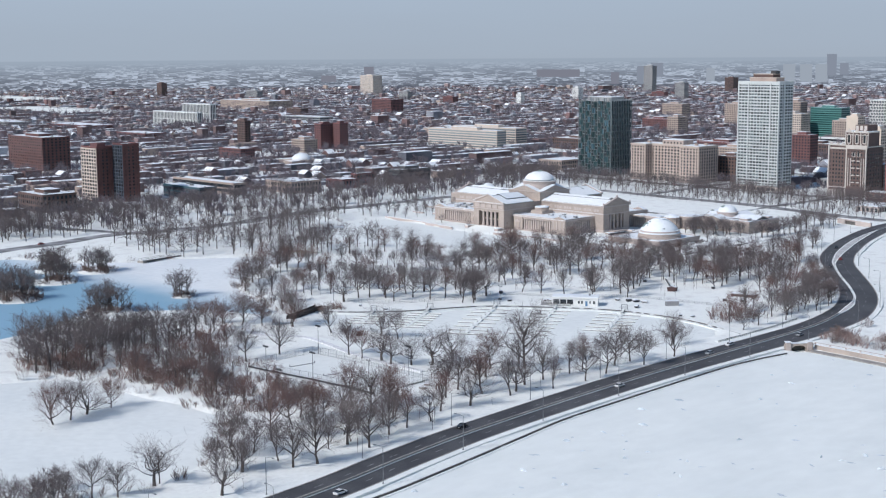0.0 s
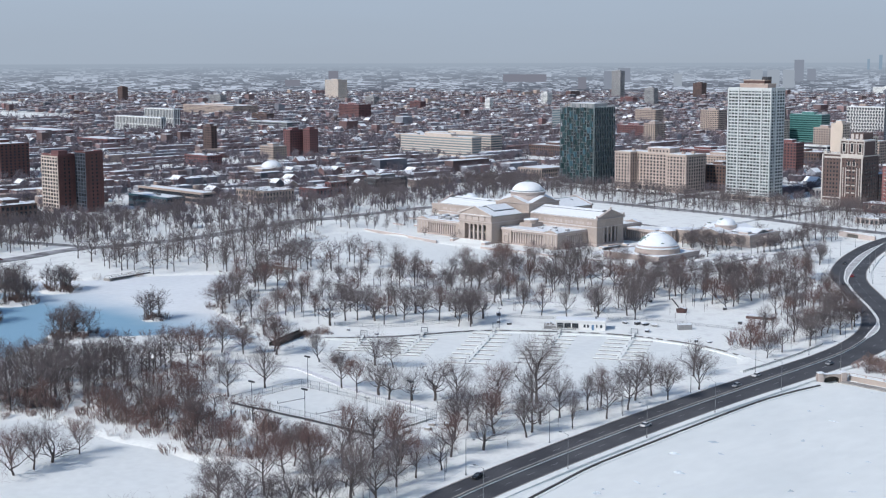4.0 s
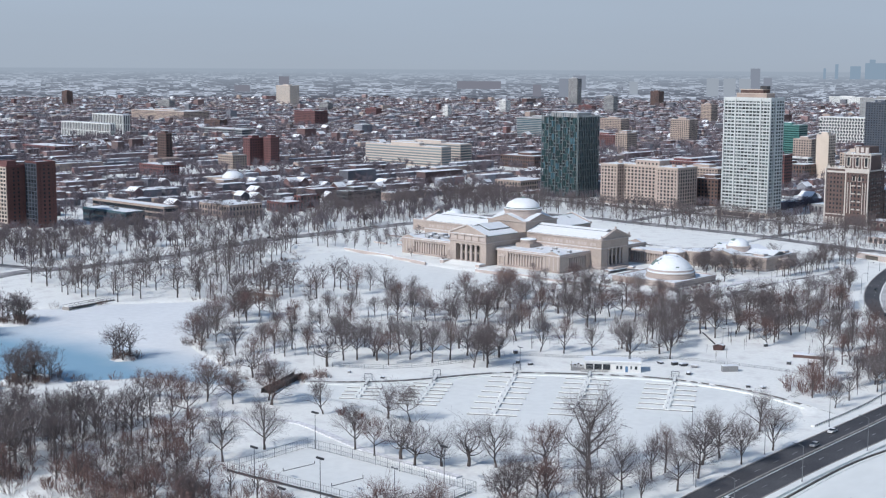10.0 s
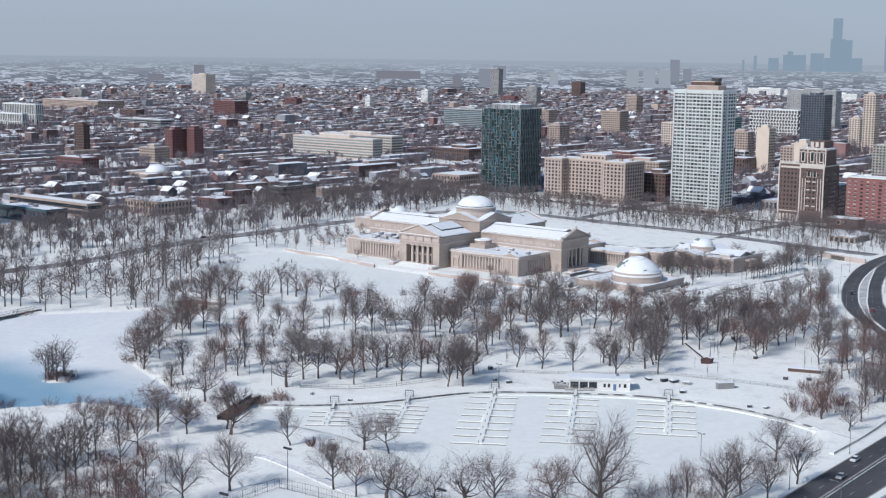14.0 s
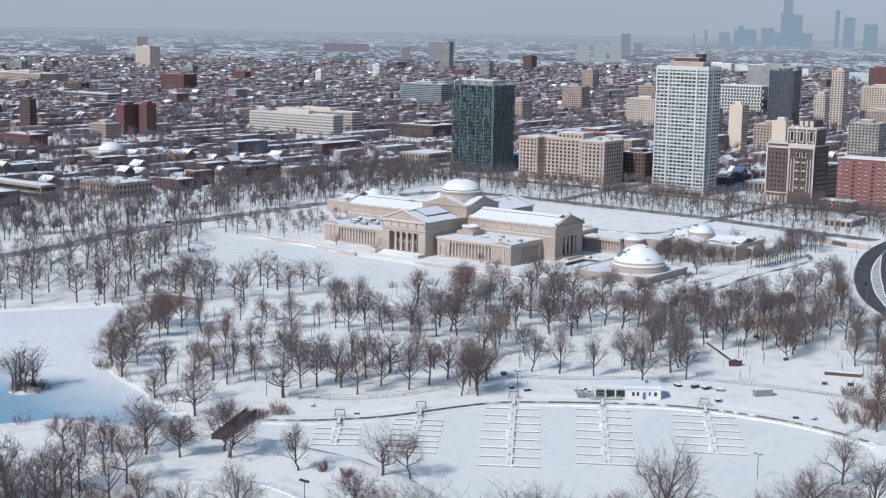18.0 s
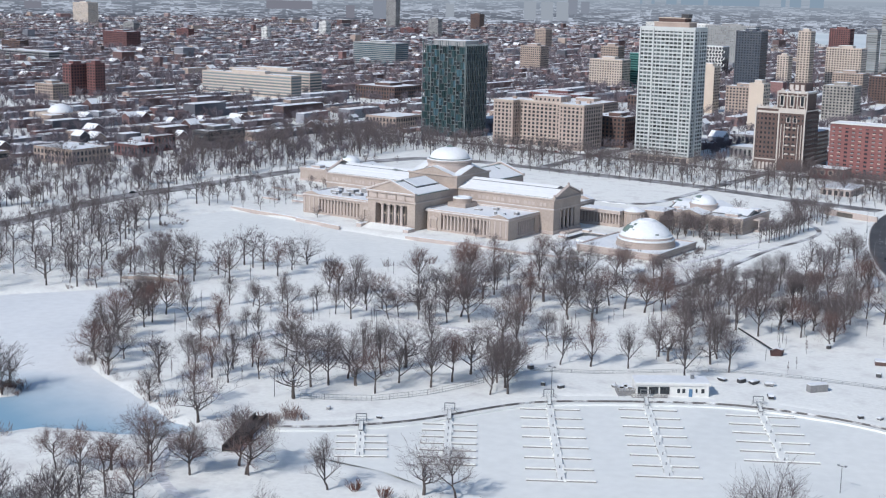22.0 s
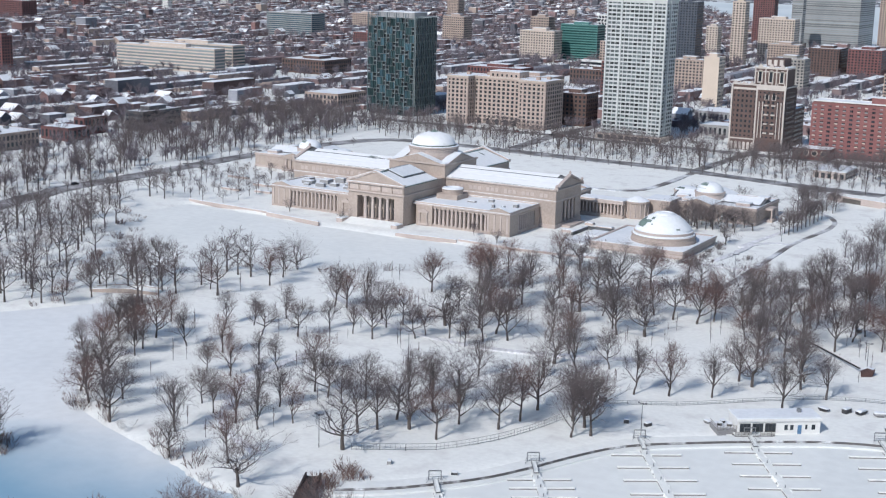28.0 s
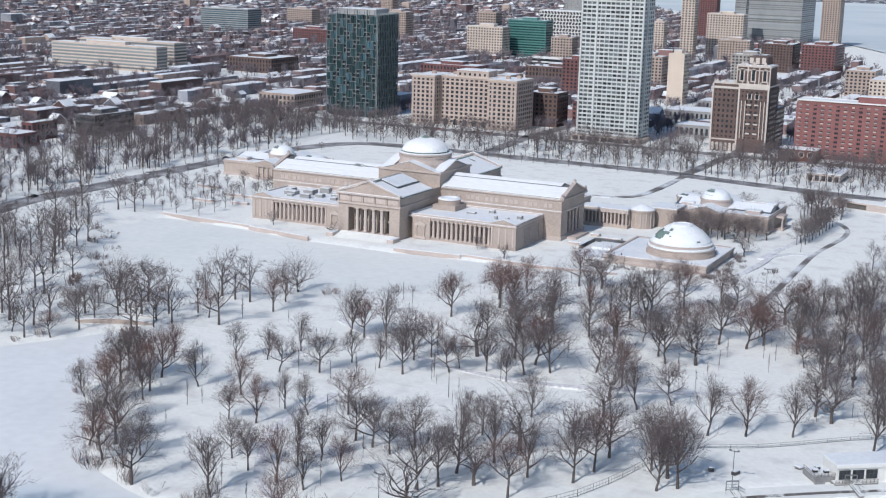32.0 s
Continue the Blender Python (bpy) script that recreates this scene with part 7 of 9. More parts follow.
for i in range(-20, 24):
    y = 304 + i * 172
    if i != 0 and y > -300:
        x0, x1 = (-2600, -310) if y < 300 else (-3600, coast(y) - 40)
        tagged(part("road_city_street", Solid().box(x0, y - 4, -0.5, x1, y + 4, 0.33), STREET), "grey city street between house rows", "road", kind="structure")

# ---- bare winter trees ----
def grow(seed, tall, spread, limbs, twigs, low=0.28, lean=0.0, fat=1.0, tips=3, thick=0.07):
    """Points and quads for a trunk with its limbs and for a crown of fine branches."""
    r = random.Random(seed)
    trunk, crown = Solid(), Solid()

    def ribbon_twig(p, d, length, w):
        side = d.cross(Vector((r.uniform(-1, 1), r.uniform(-1, 1), r.uniform(-1, 1)))).normalized() * w / 2
        e = p + d * length + Vector((0, 0, length * 0.14))
        crown.add([p - side, p + side, e + side * 0.45, e - side * 0.45], [(0, 1, 2, 3)])

    def branch(p, d, length, rad, level):
        n = 3 if level < 2 else 2
        pts, v = [p], d.copy()
        for i in range(n):
            v = (v + Vector((r.uniform(-0.22, 0.22), r.uniform(-0.22, 0.22), r.uniform(-0.06, 0.24)))).normalized()
            pts.append(pts[-1] + v * length / n)
        (trunk if level < 1 else crown).tube(pts, [rad * (1.25 if level < 1 else 1.0) * (1 - 0.75 * i / n) for i in range(n + 1)], 5 if level < 1 else 3)
        kids = twigs if level else max(4, twigs - 1)
        for i in range(kids):
            t = 0.18 + 0.82 * (i + r.random()) / kids
            k = min(int(t * n), n - 1)
            q = pts[k].lerp(pts[k + 1], t * n - k)
            ang = r.uniform(0, 6.283)
            o = v.orthogonal().normalized()
            o = (o * math.cos(ang) + v.cross(o) * math.sin(ang))
            nd = (v * r.uniform(0.45, 1.0) + o * r.uniform(0.6, 1.05) + Vector((0, 0, 0.05))).normalized()
            ln = length * r.uniform(0.5, 0.8) * (1.1 - 0.35 * t)
            if level < 1:
                branch(q, nd, ln, rad * 0.42, level + 1)
            else:
                ribbon_twig(q, nd, ln, thick)
                for _ in range(tips):
                    e = q + nd * ln * r.uniform(0.1, 1.0)
                    dd = (nd + Vector((r.uniform(-1, 1), r.uniform(-1, 1), r.uniform(-0.6, 0.7)))).normalized()
                    ribbon_twig(e, dd, ln * r.uniform(0.5, 0.95), thick * 0.8)

    base = 0.021 * tall * fat
    fork = tall * low
    pts = [Vector((0, 0, -0.5)), Vector((lean * 0.3, 0, fork * 0.5)), Vector((lean, r.uniform(-0.2, 0.2), fork)), Vector((lean * 1.3, r.uniform(-0.4, 0.4), tall * 0.62))]
    trunk.tube(pts, [base * 1.3, base, base * 0.8, base * 0.35], 6)
    for i in range(limbs):
        t = i / limbs
        ang = i * 2.4 + r.uniform(-0.4, 0.4)
        z = fork + (tall * 0.62 - fork) * t
        p = Vector((lean * (0.9 + 0.4 * t), 0, z))
        up = 0.5 + 1.0 * t
        d = Vector((math.cos(ang) * spread, math.sin(ang) * spread, up)).normalized()
        branch(p, d, tall * (0.50 - 0.14 * t) * r.uniform(0.85, 1.1), base * (0.55 - 0.2 * t), 0)
    return trunk, crown


def gnarled(seed, tall):
    """A broad oak: a short thick trunk, crooked level limbs with snow lying on them, and fine twigs."""
    r = random.Random(seed)
    trunk, crown, snow = Solid(), Solid(), Solid()

    def crooked(p, d, length, rad, level):
        n = 5 if level == 0 else 3
        pts, rads, v = [p], [rad], d.copy()
        for i in range(n):
            v = (v + Vector((r.uniform(-0.55, 0.55), r.uniform(-0.55, 0.55), r.uniform(-0.25, 0.42)))).normalized()
            pts.append(pts[-1] + v * length / n)
            rads.append(rad * (1 - 0.8 * (i + 1) / n))
        (trunk if level == 0 else crown).tube(pts, rads, 5 if level == 0 else 3)
        for a, b, ra in zip(pts, pts[1:], rads):
            w = b - a
            if abs(w.z) < 0.6 * w.length and level < 2:
                side = Vector((-w.y, w.x, 0)).normalized() * max(ra * 0.9, 0.05)
                up = Vector((0, 0, ra * 0.95 + 0.02))
                snow.add([a - side + up, a + side + up, b + side * 0.7 + up, b - side * 0.7 + up], [(0, 1, 2, 3)])
        kids = (6, 5, 0)[level]
        for i in range(kids):
            k = r.randrange(1, n + 1)
            nd = (v * 0.5 + Vector((r.uniform(-1, 1), r.uniform(-1, 1), r.uniform(-0.3, 0.9)))).normalized()
            ln = length * r.uniform(0.4, 0.7)
            if level == 0:
                crooked(pts[k], nd, ln, rads[k] * 0.6 + 0.03, 1)
            else:
                q = pts[k]
                for _ in range(5):
                    e = q + nd * ln * r.uniform(0.5, 1.0)
                    sd = nd.orthogonal().normalized() * 0.028
                    crown.add([q - sd, q + sd, e + sd * 0.5, e - sd * 0.5], [(0, 1, 2, 3)])
                    q = q.lerp(e, r.uniform(0.2, 0.8))
                    nd = (nd + Vector((r.uniform(-0.8, 0.8), r.uniform(-0.8, 0.8), r.uniform(-0.4, 0.7)))).normalized()

    base = 0.03 * tall
    trunk.tube([Vector((0, 0, -0.5)), Vector((0.2, 0, tall * 0.15)), Vector((r.uniform(-0.6, 0.6), r.uniform(-0.5, 0.5), tall * 0.34))], [base * 1.3, base, base * 0.8], 6)
    for i in range(8):
        ang = i * 2.4 + r.uniform(-0.4, 0.4)
        up = 0.25 + 1.2 * (i / 8) ** 1.5
        crooked(Vector((0.1, 0, tall * (0.22 + 0.016 * i))), Vector((math.cos(ang), math.sin(ang), up)).normalized(), tall * r.uniform(0.42, 0.6), base * 0.5, 0)
    return trunk, crown, snow


def pole_tree(seed, tall):
    """A thin young stem with a small upright crown of fine twigs."""
    r = random.Random(seed)
    a, b = Solid(), Solid()
    a.tube([Vector((0, 0, -0.3)), Vector((r.uniform(-0.2, 0.2), 0, tall * 0.5)), Vector((r.uniform(-0.4, 0.4), r.uniform(-0.3, 0.3), tall * 0.92))], [0.1, 0.075, 0.03], 4)
    for i in range(42):
        z = tall * r.uniform(0.3, 0.93)
        ang = r.uniform(0, 6.283)
        d = Vector((math.cos(ang) * 0.6, math.sin(ang) * 0.6, 1.0)).normalized()
        p = Vector((0, 0, z))
        e = p + d * tall * r.uniform(0.1, 0.22) * (1.25 - z / tall)
        sd = d.cross(Vector((r.uniform(-1, 1), r.uniform(-1, 1), 0.1))).normalized() * 0.055
        b.add([p - sd, p + sd, e + sd * 0.5, e - sd * 0.5], [(0, 1, 2, 3)])
    return a, b


def brush(seed, tall, wide, stems):
    r = random.Random(seed)
    s = Solid()
    for _ in range(stems):
        a, q = r.uniform(0, 6.283), wide * math.sqrt(r.random())
        p = Vector((q * math.cos(a), q * math.sin(a), -0.3))
        d = Vector((0.5 * math.cos(a) + r.uniform(-0.4, 0.4), 0.5 * math.sin(a) + r.uniform(-0.4, 0.4), r.uniform(0.9, 1.6))).normalized()
        ln = tall * r.uniform(0.55, 1.1)
        for k in range(3):
            side = d.orthogonal().normalized() * 0.05
            e = p + d * ln
            s.add([p - side, p + side, e + side * 0.4, e - side * 0.4], [(0, 1, 2, 3)])
            p = p + d * ln * r.uniform(0.3, 0.6)
            d = (d + Vector((r.uniform(-0.6, 0.6), r.uniform(-0.6, 0.6), r.uniform(-0.2, 0.5)))).normalized()
            ln *= 0.6
    return s


def mesh_pair(k, tall, spread, limbs, twigs, low, **kw):
    """One grown tree, each seed with its own habit."""
    r = random.Random(k * 13)
    a, b = grow(k, tall, spread * r.uniform(0.75, 1.3), limbs + r.choice((-2, -1, 0, 1)), twigs, low * r.uniform(0.7, 1.5), lean=r.uniform(-1.1, 1.1), **kw)
    return a.mesh("trunk", BARK), b.mesh("crown", (TWIG, TWIG_GREY, TWIG_RED)[k % 3]), a, b


# kinds: spreading tall elms, rounded trees, slender young ones, small ones
TALL = [mesh_pair(100 + i, 19, 0.85, 9, 8, 0.22, fat=1.15, tips=3, thick=0.055) for i in range(4)]
ROUND = [mesh_pair(200 + i, 14, 1.0, 9, 8, 0.22, tips=3, thick=0.052) for i in range(5)]
SLIM = [mesh_pair(300 + i, 13, 0.5, 8, 7, 0.2, tips=3, thick=0.05) for i in range(4)]
SMALL = [mesh_pair(400 + i, 8, 0.75, 6, 5, 0.3, tips=3) for i in range(3)]
OAK = []
for i in range(5):
    a, b, c = gnarled(900 + i, 14)
    OAK.append((a.mesh("trunk", BARK), b.mesh("crown", (TWIG_GREY, TWIG)[i % 2]), a, b, c.mesh("limb_snow", ROOF_SNOW)))
POLE = []
for i in range(4):
    a, b = pole_tree(950 + i, 9)
    POLE.append((a.mesh("trunk", BARK), b.mesh("crown", (TWIG_GREY, TWIG_RED)[i % 2]), a, b))
KINDS = dict(oak=(OAK, "gnarled bare oak with snow along its limbs", 14), pole=(POLE, "thin young bare tree with an upright crown", 9), tall=(TALL, "large bare elm with a spreading crown", 19), round=(ROUND, "bare rounded park tree standing in snow", 14), slim=(SLIM, "slender upright bare park tree", 13), small=(SMALL, "small bare street tree", 8))
planted = []


def ground_at(x, y):
    return float(ground_height(np.array([x]), np.array([y]))[0])


def plant(x, y, kind, size, rg, group):
    meshes, label, tall = KINDS[kind]
    tm, cm, _, _, *snow = meshes[rg.randrange(len(meshes))]
    s = size / tall
    ob = thing("tree", label, "tree", group)
    ob.matrix_basis = Matrix.Translation((x, y, ground_at(x, y))) @ Matrix.Rotation(rg.uniform(0, 6.283), 4, "Z") @ Matrix.Diagonal((s, s, s * rg.uniform(0.93, 1.08), 1))
    for nm, me in [("trunk", tm), ("crown", cm)] + [("limb_snow", q) for q in snow]:
        p = new(nm, me)
        p.parent = ob
        if nm == "limb_snow":
            tagged(p, kind="stuff")
    planted.append((x, y))


MEADOW = [(-22, -248), (-8, -246), (-14, -227), (-22, -206), (21, -201), (85, -235), (68, -218), (64, -231), (56, -281), (53, -274), (39, -244), (82, -315), (77, -264), (86, -283), (94, -282), (94, -268), (102, -269), (103, -306), (111, -311), (121, -314), (120, -303), (129, -315), (134, -306), (111, -263), (123, -280), (129, -282), (135, -284), (138, -276), (98, -222), (107, -224), (103, -209), (88, -221), (106, -203), (39, -285), (66, -315), (76, -322), (84, -324), (119, -210), (127, -208), (136, -214), (138, -205), (118, -215), (149, -271), (149, -259), (123, -297)]
GROVE = [(-22, -196), (-10, -194), (35, -183), (31, -169), (25, -151), (152, -302), (155, -297), (72, -194), (77, -194), (83, -190), (112, -175), (106, -142), (118, -162), (127, -163), (115, -123), (126, -116), (121, -90), (150, -127), (144, -125), (149, -118), (157, -104), (144, -199), (118, -195), (129, -191), (137, -194), (168, -214), (168, -203), (167, -165), (160, -276), (162, -265), (155, -240), (162, -292), (155, -287), (148, -150), (156, -315)]
HARBOURSIDE = [(92, -331), (112, -328), (255, -393), (265, -394), (274, -391), (282, -393), (288, -387), (294, -381), (184, -370), (179, -383), (164, -383), (213, -369), (342, -400), (352, -395), (349, -389), (324, -358), (356, -376), (343, -352), (346, -328), (346, -318), (355, -300), (190, -374), (234, -357), (241, -353), (301, -376), (324, -380), (331, -367), (344, -379), (339, -281)]
LAGOON_BANK = [(45, -268), (50, -290), (62, -299), (48, -262), (41, -272), (36, -262), (72, -312)]
EASTSIDE = [(180, -141), (186, -114), (175, -155), (180, -168), (193, -104), (205, -140), (197, -89), (213, -140), (217, -124), (227, -166), (220, -172), (236, -180), (178, -219), (185, -210), (171, -250), (172, -230), (201, -230), (210, -225), (221, -219), (228, -203), (223, -200), (242, -220), (182, -279), (184, -270), (184, -259), (201, -274), (205, -270), (196, -252), (171, -281), (172, -295), (241, -197), (240, -189), (201, -265), (196, -262)]
SHORESIDE = [(184, -503), (168, -492), (162, -481), (168, -469), (188, -477), (260, -509), (266, -535), (265, -528), (262, -520), (353, -548), (375, -539), (361, -522), (368, -508), (370, -500), (359, -479), (333, -447), (345, -447), (358, -452), (358, -441), (234, -431), (352, -416), (337, -414), (331, -402), (233, -413)]
BEND = [(339, -166), (335, -146), (329, -138), (324, -128), (318, -119), (311, -113), (320, -138), (313, -126), (305, -111), (299, -100), (292, -95), (286, -85), (279, -77), (304, -103), (325, -150), (334, -174), (329, -178), (246, -41), (251, -43), (238, -26), (204, -104), (206, -80), (223, -72), (243, -84), (262, -95), (225, -107), (202, -90), (231, -65), (204, -132), (210, -153), (239, -128), (332, -194), (335, -185), (333, -167), (332, -154), (336, -150), (310, -125), (307, -135), (307, -150), (291, -143), (242, -30), (215, 33), (245, -37), (224, -124), (241, -134), (243, -124), (242, -108), (253, -106), (256, -93), (240, -52), (240, -41), (328, -223), (342, -232), (340, -217), (315, -184)]
SPIT = [(148, -400), (156, -399), (160, -392), (169, -387), (179, -383), (191, -374), (122, -342), (138, -339), (149, -349), (185, -408), (204, -420), (172, -405), (93, -416), (86, -410)]
PONDSIDE = [(326, -463), (359, -487), (357, -476), (345, -446), (336, -570), (352, -568), (356, -562), (351, -545), (345, -583), (345, -572), (357, -521), (346, -507), (361, -522), (359, -507), (357, -529), (300, -478), (288, -474), (270, -470), (322, -470), (310, -462)]
rg = random.Random(5)
for spots, group, mix, lo, hi in ((LAGOON_BANK, "trees on the lagoon bank", ("tall", "round"), 13, 16), (MEADOW, "trees on the lagoon meadow", ("round", "slim", "round", "slim"), 9.5, 14), (GROVE, "trees between basin and harbour", ("tall", "round", "slim", "oak"), 13, 18), (HARBOURSIDE, "trees round the harbour", ("round", "tall", "slim", "oak"), 12, 17), (EASTSIDE, "trees on the harbour walk", ("oak", "tall", "slim", "round"), 12, 17), (BEND, "trees inside the drive's bend", ("round", "slim", "tall"), 9, 14), (SPIT, "trees on the lagoon spit", ("tall", "oak", "round"), 10, 14), (PONDSIDE, "trees round the pond", ("round", "tall", "slim"), 9, 14), (SHORESIDE, "trees along the shore drive", ("round", "tall", "oak"), 12, 17)):
    for x, y in spots:
        if (x, y) == (324, -358):
            plant(x, y, "tall", 25, rg, group)
        else:
            plant(x, y, rg.choice(mix), rg.uniform(lo, hi), rg, group)


def on_ice(x, y):
    for name, poly in WATERS.items():
        d = inside_depth(np.array([x]), np.array([y]), poly)[0]
        if name == "lagoon":
            d = min([d] + [math.hypot(x - ix, y - iy) - r - 2 for ix, iy, r in ISLETS])
        if d > -2.5:
            return True
    return False


ROAD_LINES = [(offset_line(DRIVE, 1.0), 12.0)] + [(smooth_line(p, 12), h + 2.5) for p, h in STREETS.values()]
SOLIDS = [(-80, 80, -64, 64), (80, 160, -52, 95), (-160, -80, 15, 95), (-80, 62, 64, 198), (225, 262, -255, -226), (238, 318, -442, -396)]


LAWN = [(140, 0), (150, 66), (171, 108), (196, 60), (200, -20), (184, -62), (160, -50)]


def clear(x, y, gap):
    if inside_depth(np.array([x]), np.array([y]), LAWN)[0] > 0:
        return False
    if any(a - 2 < x < b + 2 and c - 2 < y < d + 2 for a, b, c, d in SOLIDS):
        return False
    for ln, h in ROAD_LINES:
        if any((x - a) ** 2 + (y - b) ** 2 < h * h for a, b in ln):
            return False
    if any((x - a) ** 2 + (y - b) ** 2 < gap * gap for a, b in planted):
        return False
    return not on_ice(x, y)


def scatter(poly, count, gap, rg, tries=14):
    p = np.array(poly, float)
    lo, hi = p.min(0), p.max(0)
    out = []
    for _ in range(count * tries):
        if len(out) >= count:
            break
        x, y = rg.uniform(lo[0], hi[0]), rg.uniform(lo[1], hi[1])
        if inside_depth(np.array([x]), np.array([y]), poly)[0] > 0 and clear(x, y, gap):
            planted.append((x, y))
            out.append((x, y))
    return out


rg = random.Random(21)
for poly, count, gap, mix, lo, hi, group in (
    ([(100, -88), (150, -80), (172, -84), (176, -120), (170, -200), (120, -225), (95, -200), (78, -150)], 24, 7, ("tall", "round", "slim"), 11.5, 16, "trees between basin and harbour"),
    ([(184, -60), (240, -60), (290, -110), (285, -190), (250, -205), (190, -180)], 16, 7.0, ("round", "tall", "slim"), 12, 17, "trees on the harbour walk"),
    ([(45, -235), (95, -215), (140, -225), (150, -330), (110, -332), (70, -290)], 3, 9, ("round", "slim"), 11, 15, "trees on the lagoon meadow"),
    ([(300, -380), (355, -300), (362, -420), (372, -520), (330, -520), (310, -440)], 22, 8, ("round", "tall"), 12, 17, "trees along the shore drive"),
    ([(190, -75), (240, -62), (290, -108), (278, -150), (230, -158), (190, -145)], 26, 6.0, ("round", "tall", "slim"), 11, 15, "trees on the harbour walk"),
    ([(318, -208), (350, -200), (345, -160), (325, -120), (285, -70), (262, -90), (290, -150)], 12, 6.5, ("round", "slim"), 10, 14, "trees inside the drive's bend"),
):
    for x, y in scatter(poly, count, gap, rg):
        planted.pop()
        plant(x, y, rg.choice(mix), rg.uniform(lo, hi), rg, group)


def wood(name, label, spots, kinds, lo, hi, rg, material=TWIG, full=True):
    """Many trees as one mesh for bark and one for twigs."""
    tv, tf, cv, cf = [], [], [], []
    nt = nc = 0
    lib = [(np.array(a.v), np.array(a.f), np.array(b.v), np.array(b.f), KINDS[k][2]) for k in kinds for _, _, a, b in KINDS[k][0]] if isinstance(kinds[0], str) else kinds
    zs = ground_height(np.array([s[0] for s in spots]), np.array([s[1] for s in spots]))
    for (x, y), z in zip(spots, zs):
        av, af, bv, bf, tall = lib[rg.randrange(len(lib))]
        s, a = rg.uniform(lo, hi) / tall, rg.uniform(0, 6.283)
        m = np.array([[math.cos(a) * s, -math.sin(a) * s, 0], [math.sin(a) * s, math.cos(a) * s, 0], [0, 0, s]])
        o = np.array([x, y, z])
        if len(av):
            tv.append(av @ m.T + o)
            tf.append(af + nt)
            nt += len(av)
        cv.append(bv @ m.T + o)
        cf.append(bf + nc)
        nc += len(bv)
    if tv:
        tagged(sheet(name + "_trunks", np.concatenate(tv), np.concatenate(tf), BARK), label + ", their trunks", "trees", kind="stuff")
    tagged(sheet(name + "_crowns", np.concatenate(cv), np.concatenate(cf), material), label, "trees", kind="stuff")


def lean_tree(seed, tall, spread, limbs, kids, thick, tips=1):
    """A lighter tree for woods seen from afar."""
    a, b = grow(seed, tall, spread, limbs, kids, 0.25, tips=tips, thick=thick)
    return np.array(a.v), np.array(a.f), np.array(b.v), np.array(b.f), tall


MID = [lean_tree(500 + i, 14, 0.85, 7, 5, 0.10, 2) for i in range(6)]

BELT = [lean_tree(550 + i, 14, 0.85, 6, 4, 0.115, 2) for i in range(6)]


def far_tree(seed, n=18, half=0.17):
    """A few dozen broad twigs on a stem, for trees among the far houses."""
    r = random.Random(seed)
    a, b = Solid(), Solid()
    a.tube([Vector((0, 0, -0.3)), Vector((0, 0, 5.5))], [0.28, 0.12], 3)
    for _ in range(n):
        p = Vector((r.uniform(-0.8, 0.8), r.uniform(-0.8, 0.8), r.uniform(2.5, 6)))
        d = Vector((r.uniform(-1, 1), r.uniform(-1, 1), r.uniform(0.35, 1.3))).normalized()
        e = p + d * r.uniform(2.8, 5.2)
        s = d.cross(Vector((r.uniform(-1, 1), r.uniform(-1, 1), 0.2))).normalized() * half
        b.add([p - s, p + s, e + s * 0.7, e - s * 0.7], [(0, 1, 2, 3)])
    return np.array(a.v), np.array(a.f), np.array(b.v), np.array(b.f), 10.0


FAR = [far_tree(600 + i, 16, 0.2) for i in range(8)]
STREET_TREES = [far_tree(650 + i, 44, 0.1) for i in range(8)]
rg = random.Random(31)
west = scatter([(-300, -430), (-182, -430), (-182, 215), (-240, 300), (-320, 300), (-320, 60), (-300, -60)], 290, 5.4, rg, 10)
pav_e = scatter([(154, 0), (176, 0), (172, 140), (154, 130), (154, 100), (100, 98), (100, 30), (106, 5), (150, 5)], 46, 4.5, rg, 20)
east_n = scatter([(200, -40), (232, -62), (222, 20), (200, 60)], 16, 6.0, rg, 14)
wood("pavilion_trees", "bare trees beside the east pavilion", [p for p in pav_e + [(108 + 6.5 * i, 44 - (i % 2) * 5) for i in range(7)] + [(167 + 0.04 * i * 3.2 + (i % 2) * 3, 35 + 3.2 * i) for i in range(18)] + [(112 + 7 * i, 36 - (i % 2) * 7) for i in range(6)]], MID, 8, 13, rg)
for x, y in ((112, 36), (118, 32), (121, 38), (126, 33), (129, 28), (133, 36), (136, 30), (139, 42), (143, 39), (147, 44), (129, 18), (123, 25), (115, 26), (152, 1), (153, 38)):
    plant(x, y, "oak", rg.uniform(8, 11.5), rg, "snowy trees before the east pavilion")
for x, y, k in ((67.7, -60.1, "oak"), (51.9, -52.0, "slim"), (-48.6, -54.4, "oak"), (-16.4, -57.5, "oak")):
    plant(x, y, k, 6.5, rg, "young trees before the museum")
for x, y in ((241, -465), (259, -465), (250, -458), (228, -462)):
    plant(x, y, "oak", rg.uniform(8, 11), rg, "snowy trees beside the courts")
wood("drive_wood", "bare trees between the lane and the drive", east_n, MID, 9, 14, rg)
north = scatter([(-300, 225), (-190, 214), (60, 212), (190, 205), (190, 292), (-60, 293), (-300, 296)], 330, 5.2, rg, 8)
park_w = scatter([(-134, -284), (-60, -296), (-32, -285), (-5, -205), (-30, -180), (-90, -120), (-120, -60), (-150, -60), (-148, -100), (-130, -150), (-128, -210)], 88, 5.6, rg, 10)
west += scatter([(-310, -400), (-200, -380), (-172, -330), (-178, -300), (-176, -262), (-215, -215), (-290, -230)], 80, 4.6, rg, 12)
wood("west_belt", "belt of bare trees along the western drive", west, BELT, 11.5, 18, rg)
